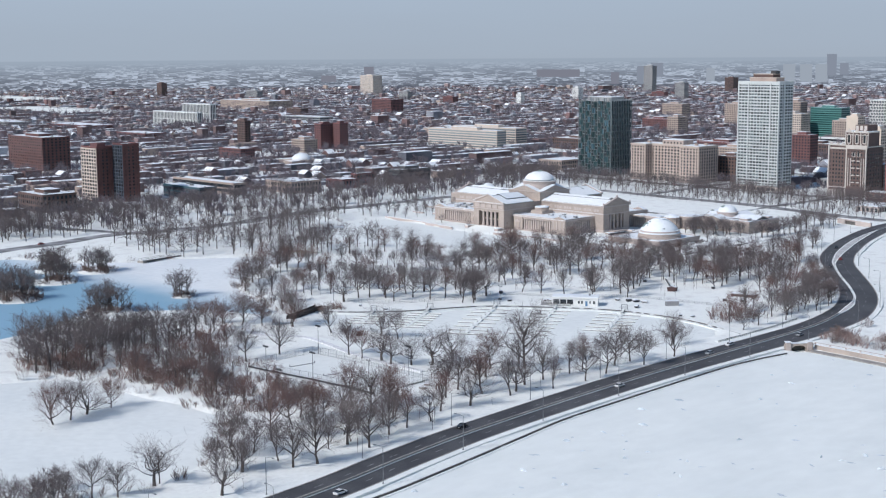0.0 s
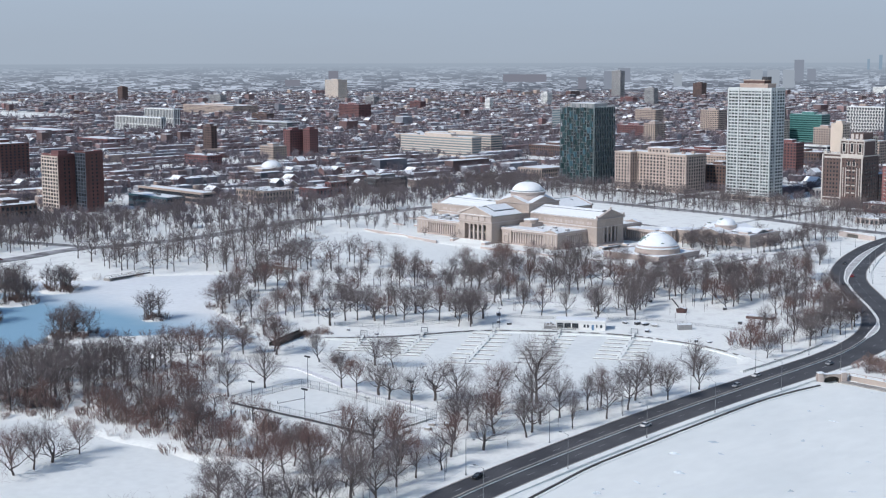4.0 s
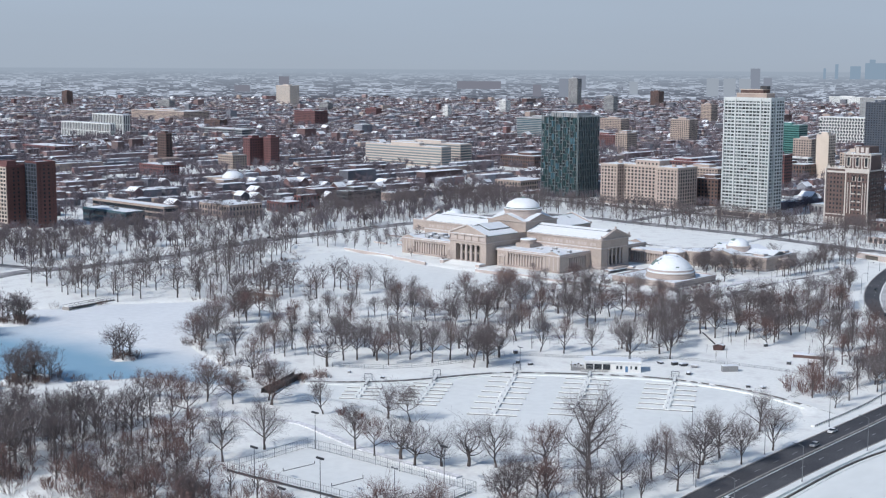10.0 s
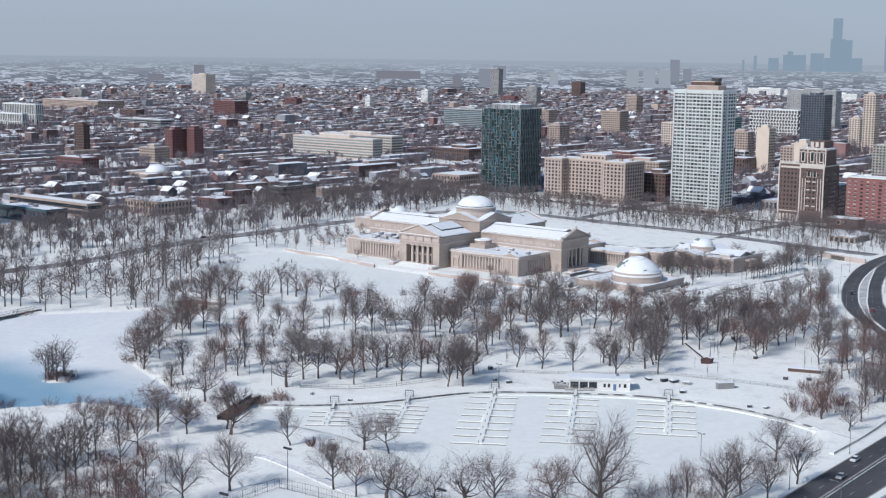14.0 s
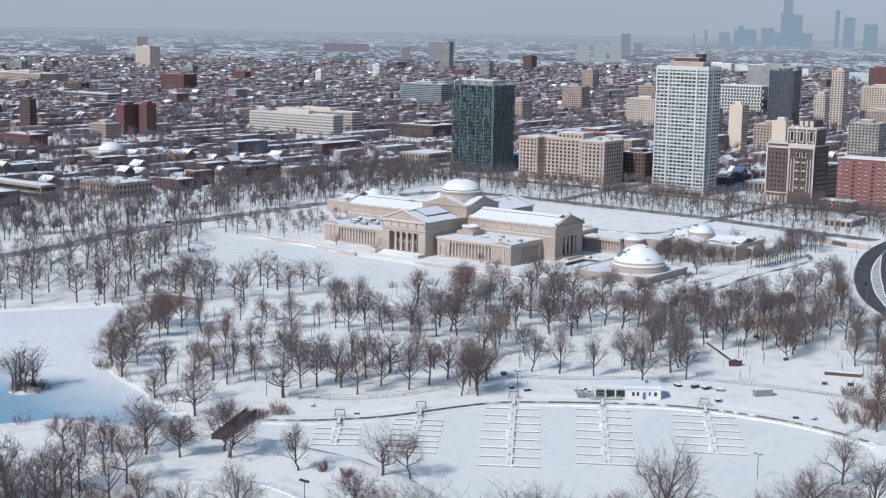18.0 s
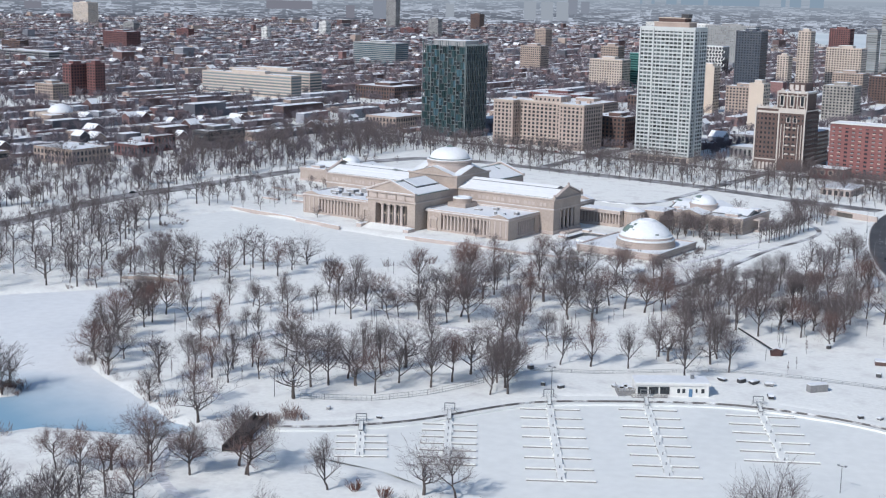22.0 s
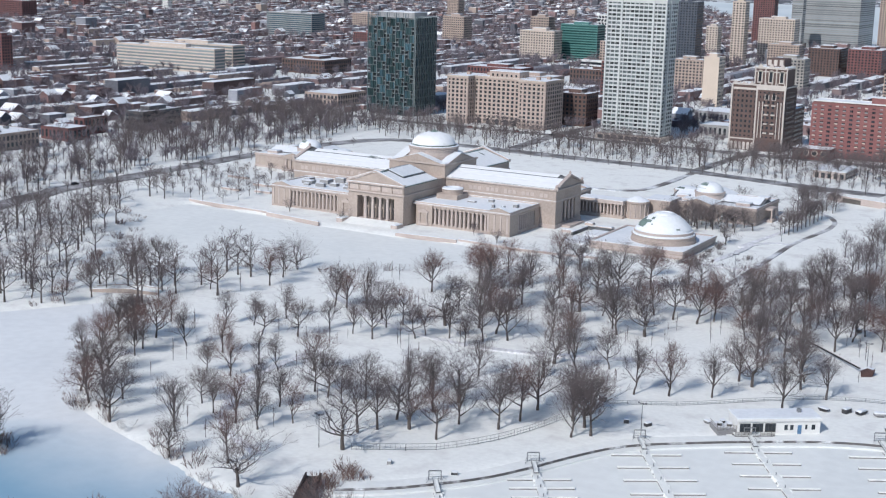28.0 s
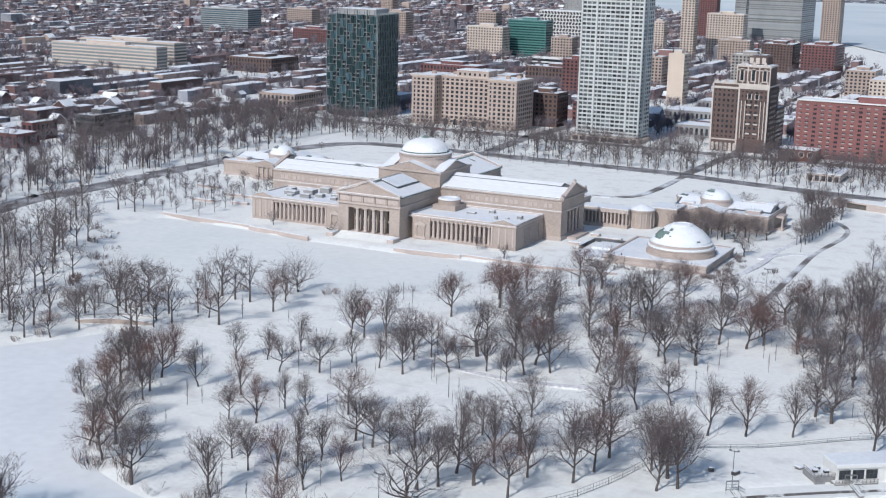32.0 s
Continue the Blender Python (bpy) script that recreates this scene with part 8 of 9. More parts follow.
wood("north_belt", "belt of bare trees before the apartment towers", north, BELT, 9, 15, rg)
park_w += scatter([(-42, -252), (-18, -262), (0, -243), (14, -232), (32, -206), (36, -175), (22, -163), (-2, -178), (-14, -198), (-26, -215)], 22, 5.6, rg, 30)
wood("lagoon_wood", "bare trees on the lagoon's western shore", park_w, BELT, 12, 18, rg)
thicket = scatter([(125, -440), (185, -436), (255, -464), (256, -486), (210, -488), (192, -505), (150, -492), (122, -470)], 38, 3.6, rg, 20)
wood("thicket", "grey-brown thicket on the neck between lagoon and pond", thicket, MID, 7, 12, rg, TWIG_GREY)
penin = scatter([(215, -420), (238, -446), (262, -448), (300, -438), (330, -452), (345, -490), (318, -490), (300, -481), (256, -484), (210, -484), (190, -512), (140, -486), (146, -462), (156, -436), (168, -420), (180, -420)], 88, 5.2, rg, 10)
penin = [p for p in penin if p[0] < 312] + scatter([(136, -470), (150, -430), (180, -422), (236, -446), (258, -452), (262, -484), (212, -486), (190, -510)], 56, 3.8, rg, 14)
wood("peninsula_wood", "dense bare wood between lagoon and pond", [p for p in penin if p[0] < 200], MID, 9, 16, rg)
wood("court_thicket", "reddish bare thicket beside the courts", [p for p in penin if p[0] >= 200], MID, 6, 12, rg, TWIG_RED)
isl = []
for ix, iy, r in ISLETS:
    for _ in range(int(r * r * 0.06) + 5):
        a, q = rg.uniform(0, 6.283), r * 0.85 * math.sqrt(rg.random())
        isl.append((ix + q * math.cos(a), iy + q * math.sin(a)))
wood("islet_wood", "dark bare trees on the lagoon islets", isl, BELT, 9, 15, rg)
south = scatter([(290, -540), (352, -560), (380, -600), (340, -640), (300, -600)], 26, 5, rg)
wood("pond_wood", "bare trees at the pond's southern end", south, MID, 10, 15, rg)
lake_side = scatter([(372, -236), (420, -236), (470, -225), (430, -120), (380, -110)], 26, 6, rg)
wood("beach_brush", "bare bushes on the beach side of the drive", lake_side, MID, 4, 8, rg, BRUSH)
near_city = [(x, y) for x, y, d in tree_spots if d < 1500]
wood("city_trees", "bare street trees among the houses", near_city, STREET_TREES, 8.5, 13.5, rg, CITY_TWIG_HAZED)
wood("far_city_trees", "far bare trees among the city blocks", [(x, y) for x, y, d in tree_spots if d >= 1500], FAR, 11, 17, rg, CITY_TWIG_HAZED)

# thin saplings and low growth under the park trees
SAPLING = [(np.array(a.v), np.array(a.f), np.array(b.v), np.array(b.f), 9.0) for _, _, a, b in POLE]
under = []
for poly, count in (([(20, -150), (110, -80), (175, -84), (180, -200), (120, -228), (40, -200), (-10, -190)], 56), ([(180, -70), (285, -110), (280, -190), (180, -235)], 60), ([(45, -235), (95, -215), (145, -225), (155, -315), (110, -332), (70, -290)], 40), ([(310, -330), (362, -300), (372, -520), (335, -520), (318, -440)], 46), ([(290, -80), (345, -160), (350, -225), (320, -210), (285, -150)], 60)):
    lo, hi = np.array(poly, float).min(0), np.array(poly, float).max(0)
    k = 0
    while k < count:
        x, y = rg.uniform(lo[0], hi[0]), rg.uniform(lo[1], hi[1])
        if inside_depth(np.array([x]), np.array([y]), poly)[0] > 0:
            k += 1
            if clear(x, y, 1.2):
                under.append((x, y))
wood("saplings", "thin grey saplings under the park trees", under[::2], SAPLING, 3.5, 8.5, rg, TWIG_GREY)
wood("young_growth", "reddish young growth under the park trees", under[1::2], SAPLING, 3, 7, rg, TWIG_RED)

NEEDLES = surface("evergreen_needles", (0.035, 0.05, 0.042), (0.05, 0.066, 0.055), 0.9, 0.5, 4.0, (0.35, 0.65), 0.3, 0.0, rnd=0.2)


def evergreen(x, y, tall, wide):
    r = random.Random(int(x * 3 + y))
    th = thing("evergreen_tree", "small dark evergreen dusted with snow", "tree", "evergreens by the museum", at=(x, y, ground_at(x, y)))
    part("trunk", Solid().tube([Vector((0, 0, -0.3)), Vector((0, 0, tall * 0.95))], [0.16, 0.03], 5), BARK, th)
    needles, dust = Solid(), Solid()
    for k in range(int(70 * tall / 7)):
        t = (k + r.random()) / (70 * tall / 7)
        a, z = r.uniform(0, 6.283), tall * (0.08 + 0.9 * t)
        ln = wide * (1.05 - t) * r.uniform(0.6, 1.1)
        c, q = math.cos(a), math.sin(a)
        w = 0.22 + 0.25 * (1 - t)
        for sh, dz, k2 in ((needles, 0, 1.0), (dust, 0.06, 0.55)):
            if sh is dust and r.random() < 0.5:
                continue
            sh.add([(0, 0, z + 0.35 + dz), (c * ln * 0.6 - q * w * k2, q * ln * 0.6 + c * w * k2, z + dz), (c * ln, q * ln, z - 0.25 + dz), (c * ln * 0.6 + q * w * k2, q * ln * 0.6 - c * w * k2, z + dz)], [(0, 1, 2, 3)])
    part("needles", needles, NEEDLES, th)
    part("snow_dusting", dust, ROOF_SNOW, th)


for x, y, tall, wide in ((141.3, 26.2, 9, 2.6), (-163, -8, 6, 2.4), (-160.5, -4, 5, 2.2), (-164.5, 20.5, 6, 2.5)):
    evergreen(x, y, tall, wide)
RUSSET = surface("russet_leaves", (0.16, 0.07, 0.05), (0.12, 0.055, 0.042), 0.9, 0.5, 3.0, (0.35, 0.65), 0.3, 0.0, rnd=0.3)
for i, (x, y) in enumerate(((218.6, -365.3), (227.3, -364.5))):
    shrub = thing("shrub", "small shrub with russet dead leaves", "shrub", "russet shrubs by the harbour", at=(x, y, ground_at(x, y)))
    part("stems", brush(860 + i, 2.6, 0.5, 9), BARK, shrub)
    part("leaves", brush(870 + i, 3.0, 1.0, 40), RUSSET, shrub)

# small trees set in rows along the drives and in the museum's west garden
rows, west_line = [], smooth_line(STREETS["west_drive"][0])
for i in range(34):
    rows += [(-78 + i * 7.6, 193.5 - max(0, i - 19) * 1.05), (-70 + i * 7.6, 217 - max(0, i - 19) * 1.3)]
for i in range(44):
    for off in (11.5, -11.5):
        drive = offset_line(west_line, off)
        k = min(range(len(drive)), key=lambda q, y=-245 + i * 9.5: abs(drive[q][1] - y))
        if rg.random() < 0.7:
            rows.append((drive[k][0] + rg.uniform(-3, 3), -245 + i * 9.5 + rg.uniform(-3, 3)))
for i in range(9):
    for j in range(6):
        rows.append((-146 + j * 11 + rg.uniform(-2, 2), -52 + i * 10 + rg.uniform(-2, 2)))
SML = [lean_tree(700 + i, 8, 0.6, 5, 4, 0.09, 2) for i in range(4)]
wood("row_trees", "young bare trees in rows along the drives", [p for p in rows if not on_ice(*p) and not (-80 < p[0] < 80 and p[1] < 64 and p[1] > -64)], SML, 5, 8.5, rg)

# brown brush on the banks
BUSH = [(np.zeros((0, 3)), np.zeros((0, 4), int), np.array(b.v), np.array(b.f), 3.0) for b in (brush(800 + i, 3.0, 1.6, 26) for i in range(5))]
spots = []
for poly, step in ((LAGOON, 3.2), (POND, 3.0), (BASIN[6:], 4.5)):
    for (ax, ay), (bx, by) in zip(poly, poly[1:]):
        n = int(math.hypot(bx - ax, by - ay) / step)
        for i in range(n):
            t = i / n
            if rg.random() < 0.62:
                spots.append((ax + (bx - ax) * t + rg.uniform(-4, 4), ay + (by - ay) * t + rg.uniform(-4, 4)))
spots = [p for p in spots if inside_depth(np.array([p[0]]), np.array([p[1]]), LAGOON)[0] < 1.0 and inside_depth(np.array([p[0]]), np.array([p[1]]), POND)[0] < 1.0 and p[1] > -640]
spots += [(x + rg.uniform(-4, 4), y + rg.uniform(-4, 4)) for x, y in penin + thicket]
spots += [(x + rg.uniform(-3, 3), y + rg.uniform(-3, 3)) for x, y in isl for _ in range(2)]
spots += [(ix + (r + rg.uniform(-1.5, 1)) * math.cos(a * 0.45), iy + (r + rg.uniform(-1.5, 1)) * math.sin(a * 0.45)) for ix, iy, r in ISLETS for a in range(9)]
bank = [(186, -505), (205, -496), (219, -488), (237, -490), (253, -481), (275, -482), (300, -485), (307, -488), (316, -500), (322, -508), (330, -500), (330, -476), (322, -456), (300, -447), (262, -449), (240, -456), (200, -470), (170, -490)]
saplings = []
while len(saplings) < 120:
    x, y = rg.uniform(168, 374), rg.uniform(-536, -446)
    if x < 308 and inside_depth(np.array([x]), np.array([y]), bank)[0] > -1:
        saplings.append((x, y))
spots += saplings[:45] + [(rg.uniform(112, 148), rg.uniform(-470, -420)) for _ in range(40)]
wood("podium_scrub", "grey scrub beside the theatre's podium", [(rg.uniform(150, 157), rg.uniform(-54, 0)) for _ in range(40)] + [(rg.uniform(158, 176), rg.uniform(-54, -4)) for _ in range(10)] + [(rg.uniform(104, 152), rg.uniform(-56, -49)) for _ in range(30)], BUSH, 1.2, 2.4, rg, TWIG_GREY)
spots += [(168 + rg.uniform(-5, 4), -333 + rg.uniform(-6, 6)) for _ in range(14)] + [(x + rg.uniform(-6, 6), y + rg.uniform(-6, 6)) for x, y in lake_side]
wood("sapling_thicket", "reddish saplings crowding the pond bank", saplings, BUSH, 2.6, 5.5, rg, SAPLING_RED)
wood("yard_brush", "brown brush beside the yard wall", [(rg.uniform(-8, 8) + 302 + 26 * k, rg.uniform(-8, 8) - 186 - 30 * k) for k in [rg.random() for _ in range(26)]], BUSH, 2.6, 5.4, rg, TWIG_RED)
wood("beach_thicket", "reddish brush behind the beach wall", [(378 + 30 * rg.random() ** 1.4, rg.uniform(-228, -206)) for _ in range(46)], BUSH, 2.6, 4.6, rg, SAPLING_RED)
wood("bank_brush", "brown dry brush and saplings along the banks", spots, BUSH, 1.8, 4.2, rg, BRUSH)

# ---- harbour ----
QUAY_WALL = surface("weathered_quay", (0.12, 0.115, 0.115), (0.62, 0.63, 0.65), 0.8, 0.25, 1.5, (0.5, 0.62))
QUAY = smooth_line([(169, -338.5), (179, -331), (187.5, -322), (196, -311), (202.3, -298.3), (206.7, -288), (212.4, -276.5), (219, -268.3), (229, -260), (242.6, -249.8), (259.7, -238.8), (273, -233.5), (286, -231), (300, -229.5), (315, -230.8), (324, -233), (334, -236.2), (347, -240.4)], 4)
tagged(part("wall_quay", ribbon(QUAY, 0.05, -0.12, -2.2, 0.16), QUAY_WALL), "dark concrete quay wall of the harbour", "wall", kind="structure")
tagged(part("trim_quay_timber", ribbon(QUAY, -0.12, -0.24, -1.2, -0.36), DARK_WOOD), "dark timber fender along the quay", "fender", kind="structure")
tagged(part("trim_quay_drift", ribbon(QUAY, -0.24, -2.2, -1.6, -0.38), PLAIN_ICE), "snow drifted against the quay wall", "snow", kind="structure")
tagged(part("pavement_quay", ribbon(QUAY, 4.2, 0.05, -0.6, 0.24), SNOW), "snow-covered harbour walk", "pavement", kind="structure")
PLANK = surface("dock_planks", (0.26, 0.25, 0.245), (0.19, 0.185, 0.18), 0.8, 0.3, 2.0)
PIERS = [((187, -321.5), (203, -343), 4, 7.4, 6.8), ((201.3, -297), (225, -334), 7, 8.2, 7.6), ((217.4, -266), (256, -326), 8, 9.0, 9.2), ((241.5, -247.7), (277.2, -306), 8, 8.7, 9.0), ((272.2, -232.1), (297.2, -275.6), 6, 9.6, 11)]
for (ax, ay), (bx, by), n, left, right in PIERS:
    pier = thing("boat_pier", "snow-covered floating pier with narrow finger docks", "pier", "piers in the harbour")
    d = Vector((bx - ax, by - ay, 0))
    ln = d.length
    d.normalize()
    s = Vector((d.y, -d.x, 0))
    part("walkway", Solid().beam((ax + d.x * 5, ay + d.y * 5, -0.95), (bx, by, -0.95), 2.1, 0.35), PLANK, pier)
    part("walkway_snow", Solid().beam((ax + d.x * 5, ay + d.y * 5, -0.6), (bx, by, -0.6), 2.0, 0.24), SNOW, pier, "snow lying along the walkway")
    part("gangway", Solid().beam((ax - d.x * 0.5, ay - d.y * 0.5, 0.35), (ax + d.x * 6, ay + d.y * 6, -0.2), 1.3, 0.25), METAL, pier)
    part("gangway_snow", Solid().beam((ax - d.x * 0.4, ay - d.y * 0.4, 0.62), (ax + d.x * 6, ay + d.y * 6, 0.07), 1.1, 0.08), SNOW, pier, "trodden snow on the gangway")
    for q in (-0.65, 0.65):
        a = (ax - d.x * 0.5 + s.x * q, ay - d.y * 0.5 + s.y * q, 1.3)
        b = (ax + d.x * 6 + s.x * q, ay + d.y * 6 + s.y * q, 0.75)
        part("gangway_rail", Solid().tube([Vector(a), Vector(b)], [0.05, 0.05], 5), METAL, pier)
    for q in (-1.5, 1.5):
        x, y = ax - d.x * 1.0 + s.x * q, ay - d.y * 1.0 + s.y * q
        part("gate_post", Solid().box(x - 0.1, y - 0.1, 0, x + 0.1, y + 0.1, 2.6), METAL, pier)
    a, b = (ax - d.x * 1.0 - s.x * 1.5, ay - d.y * 1.0 - s.y * 1.5, 2.5), (ax - d.x * 1.0 + s.x * 1.5, ay - d.y * 1.0 + s.y * 1.5, 2.5)
    part("gate_beam", Solid().beam(a, b, 0.25, 0.25), METAL, pier)
    for z in (0.5, 1.1, 1.7):
        part("gate_rail", Solid().beam((a[0], a[1], z), (b[0], b[1], z), 0.06, 0.08), METAL, pier)
    for q in (-2.4, 2.4):
        for z in (0.5, 1.3):
            part("wing_rail", Solid().beam((ax - d.x + s.x * q * 0.65, ay - d.y + s.y * q * 0.65, z), (ax + d.x * 1.5 + s.x * q, ay + d.y * 1.5 + s.y * q, z), 0.06, 0.08), METAL, pier)
    for i in range(n):
        t = 9 + (ln - 9.5) * i / (n - 1)
        cx, cy = ax + d.x * t, ay + d.y * t
        # fingers lie square across the view of the quay
        for sg, reach in ((-1, left), (1, right)):
            e = (cx + s.x * sg * reach, cy + s.y * sg * reach)
            f0 = (cx + s.x * sg * 0.95, cy + s.y * sg * 0.95)
            part("finger_dock", Solid().beam((f0[0], f0[1], -0.95), (e[0], e[1], -0.95), 0.8, 0.4), PLANK, pier)
            part("finger_snow", Solid().beam((f0[0], f0[1], -0.55), (e[0], e[1], -0.55), 0.84, 0.3), SNOW, pier)
        part("power_post", Solid().box(cx - 0.1, cy - 0.1, -0.45, cx + 0.1, cy + 0.1, 0.4), METAL, pier)

# harbour house
house = thing("harbour_house", "low white harbour house with a glazed front and a deck", "building", at=(237.5, -246.5, 0))
turn = math.atan2(13.6, 18.8)
house.rotation_euler = (0, 0, turn)


def hb(name, x0, y0, z0, x1, y1, z1, m, label=""):
    return part(name, Solid().box(x0, y0, z0, x1, y1, z1), m, house, label)


hb("wall", 0, 0, -0.5, 23, 7.5, 3.9, WALL_WHITE)
hb("roof", -0.3, -0.3, 3.9, 23.3, 7.8, 4.25, WALL_WHITE)
hb("snow_cover", -0.2, -0.2, 4.25, 23.2, 7.7, 4.6, ROOF_SNOW)
hb("fascia", -0.35, -0.36, 3.55, 23.35, -0.3, 4.3, WALL_WHITE)
for k in range(3):
    x = 0.7 + k * 3.5
    hb("window_recess", x - 0.1, -0.05, 0.6, x + 2.9, 0.01, 3.0, DARK_METAL)
    for i in range(3):
        for z0, z1 in ((0.72, 1.9), (2.0, 2.9)):
            hb("window_pane", x + i * 0.95, -0.09, z0, x + 0.82 + i * 0.95, -0.04, z1, GLASS_DARK)
for x, w, z in ((13.0, 0.9, 1.1), (14.6, 0.9, 1.1), (18.8, 0.6, 1.2), (20.6, 1.0, 1.1)):
    hb("window_frame", x - 0.1, -0.06, z - 0.1, x + w + 0.1, 0.01, 2.6, WALL_WHITE)
    hb("window_pane", x, -0.1, z, x + w, -0.05, 2.5, GLASS_DARK)
BLUE_PAINT = surface("blue_paint", (0.10, 0.20, 0.33), (0.08, 0.17, 0.29), 0.6, 0.4, 3.0)
hb("door", 16.7, -0.12, -0.2, 17.8, -0.02, 2.4, BLUE_PAINT, "blue-painted entrance door")
hb("deck", -5.5, 0.5, -0.5, 0, 7, 1.2, GREY_PANEL)
hb("front_deck", -1.5, -2.8, -0.5, 9.5, -0.1, 0.5, PLANK)
hb("front_deck_snow", -1.3, -2.6, 0.5, 9.3, -0.2, 0.66, SNOW)
for x0, x1, y0, z0 in ((-5.5, 0, 0.5, 1.2), (-1.5, 3.0, -2.8, 0.5), (5.4, 9.5, -2.8, 0.5)):
    n = max(3, int((x1 - x0) / 0.9))
    for i in range(n + 1):
        x = x0 + (x1 - x0 - 0.12) * i / n
        hb("deck_post", x, y0, z0, x + 0.12, y0 + 0.12, z0 + 1.0, CONCRETE)
    for z in (0.35, 0.65, 1.0):
        hb("deck_rail", x0, y0 + 0.02, z0 + z - 0.06, x1, y0 + 0.1, z0 + z + 0.06, CONCRETE)
for z in (0.5, 1.0):
    hb("deck_rail", -5.5, 0.6, 1.2 + z - 0.06, -5.4, 7, 1.2 + z + 0.06, CONCRETE)
hb("deck_stair", -5.5, -1.4, -0.5, -3.5, 0.5, 0.7, GREY_PANEL)
hb("deck_snow", -5.2, 0.8, 1.2, -0.2, 6.8, 1.45, ROOF_SNOW)
for x, y in ((-4.5, 3), (-3.0, 5), (-2.0, 2.2)):
    hb("covered_table", x, y, 1.4, x + 1.1, y + 1.0, 2.1, DARK_WOOD)
    hb("table_snow", x - 0.1, y - 0.1, 2.1, x + 1.2, y + 1.1, 2.4, ROOF_SNOW)
hb("chimney", 18, 4, 4.5, 19, 5, 5.6, METAL)

# snow-capped dinghies, carts and bins left on the harbour ground
def lump(x, y, w, d, h, dark, label, category):
    ob = thing("covered_boat" if category == "boat" else "storage_box", label, category, "things stored on the harbour ground", at=(x, y, ground_at(x, y)))
    ob.rotation_euler = (0, 0, (x * 7 + y * 3) % 3.1)
    if category == "boat":
        part("hull", Solid().extrude([(-w / 2, 0.35), (w * 0.35, 0.35), (w / 2, h * 0.7), (-w / 2, h * 0.7)], lambda u, z, e: (u, d / 2 if e else -d / 2, z)), dark, ob)
        part("cradle", Solid().box(-w * 0.3, -d * 0.4, 0, w * 0.3, d * 0.4, 0.36), DARK_METAL, ob)
        part("snow_cover", Solid().extrude([(-w / 2, h * 0.7), (w / 2, h * 0.7), (w * 0.3, h), (-w * 0.3, h)], lambda u, z, e: (u, d * 0.45 if e else -d * 0.45, z)), ROOF_SNOW, ob)
    else:
        part("box", Solid().box(-w / 2, -d / 2, -0.2, w / 2, d / 2, h), dark, ob)
        part("snow_cover", Solid().box(-w / 2 + 0.05, -d / 2 + 0.05, h, w / 2 - 0.05, d / 2 - 0.05, h + 0.3), ROOF_SNOW, ob)


for x, y, w, d, h, c in ((252, -213, 3.2, 1.6, 1.3, 0), (258, -211, 2.6, 1.6, 1.4, 1), (262, -210, 3.6, 1.8, 1.6, 0), (267, -209.5, 3.4, 1.7, 1.5, 0), (272.4, -222.6, 3.5, 1.8, 1.6, 0), (281.5, -206, 6.5, 2.4, 2.6, 1), (227.4, -241.4, 2.2, 1.4, 1.1, 0), (214.7, -253.6, 2.0, 1.2, 1.0, 1), (208.9, -254.8, 1.4, 1.2, 1.1, 1), (171, -316.7, 1.4, 1.0, 0.9, 1), (188.6, -314.9, 1.6, 1.0, 0.9, 1), (307, -223, 2.4, 1.4, 1.0, 0), (302, -226, 1.6, 1.2, 1.0, 1), (196, -241, 1.6, 1.6, 1.4, 1), (243, -225, 1.8, 1.2, 1.0, 1)):
    lump(x, y, w, d, h * 0.9, (DARK_METAL, GREY_PANEL)[int(x) % 2], "small boat on a cradle under snow" if c == 0 else "dark storage box capped with snow", "boat" if c == 0 else "box")


# fences
def mesh_fence(name, label, line, tall, post_gap, mt, screen=None):
    th = thing(name, label, "fence")
    pts = [Vector((x, y, ground_at(x, y))) for x, y in line]
    for p in pts:
        part("post", Solid().box(p.x - 0.06, p.y - 0.06, p.z - 0.3, p.x + 0.06, p.y + 0.06, p.z + tall), mt, th)
    for a, b in zip(pts, pts[1:]):
        for k in (0.12, 0.5, 1.0):
            part("rail", Solid().beam((a.x, a.y, a.z + tall * k - 0.04), (b.x, b.y, b.z + tall * k - 0.04), 0.06, 0.08), mt, th)
        n = 5
        bars = Solid()
        for i in range(1, n):
            p = a.lerp(b, i / n)
            bars.box(p.x - 0.02, p.y - 0.02, p.z + 0.1, p.x + 0.02, p.y + 0.02, p.z + tall)
        tagged(part("wire_mesh", bars, mt, th), kind="stuff")
        if screen:
            part("windscreen", Solid().beam((a.x, a.y, a.z + 0.2), (b.x, b.y, b.z + 0.2), 0.03, screen), DARK_METAL, th, "dark windscreen cloth on the fence")


mesh_fence("curved_fence", "grey wire fence along the harbour slope", smooth_line([(158, -314), (164, -310), (176, -302), (186, -286.5), (192.7, -265), (195.4, -248)], 5), 1.8, 5, METAL)
mesh_fence("harbour_fence", "grey wire fence behind the harbour ground", smooth_line([(197, -243), (215, -232), (235, -214), (255, -200), (285, -192), (320, -188)], 6), 1.1, 6, METAL)
mesh_fence("dock_gate_fence", "dark metal fence closing the end of the quay", [(321, -234), (323, -228), (322.5, -221), (321.5, -214.5)], 1.8, 5, DARK_METAL)
CA, CB, CC, CD = (244, -437), (242.5, -402.5), (313, -399), (316, -430.5)
for a, b, n, cloth in ((CA, CD, 14, 0.8), (CA, CB, 7, None), (CB, CC, 14, None), (CC, CD, 6, None)):
    mesh_fence("court_fence", "tall wire fence round the snowed tennis courts", [(a[0] + (b[0] - a[0]) * i / n, a[1] + (b[1] - a[1]) * i / n) for i in range(n + 1)], 3.2, 5, METAL, cloth)
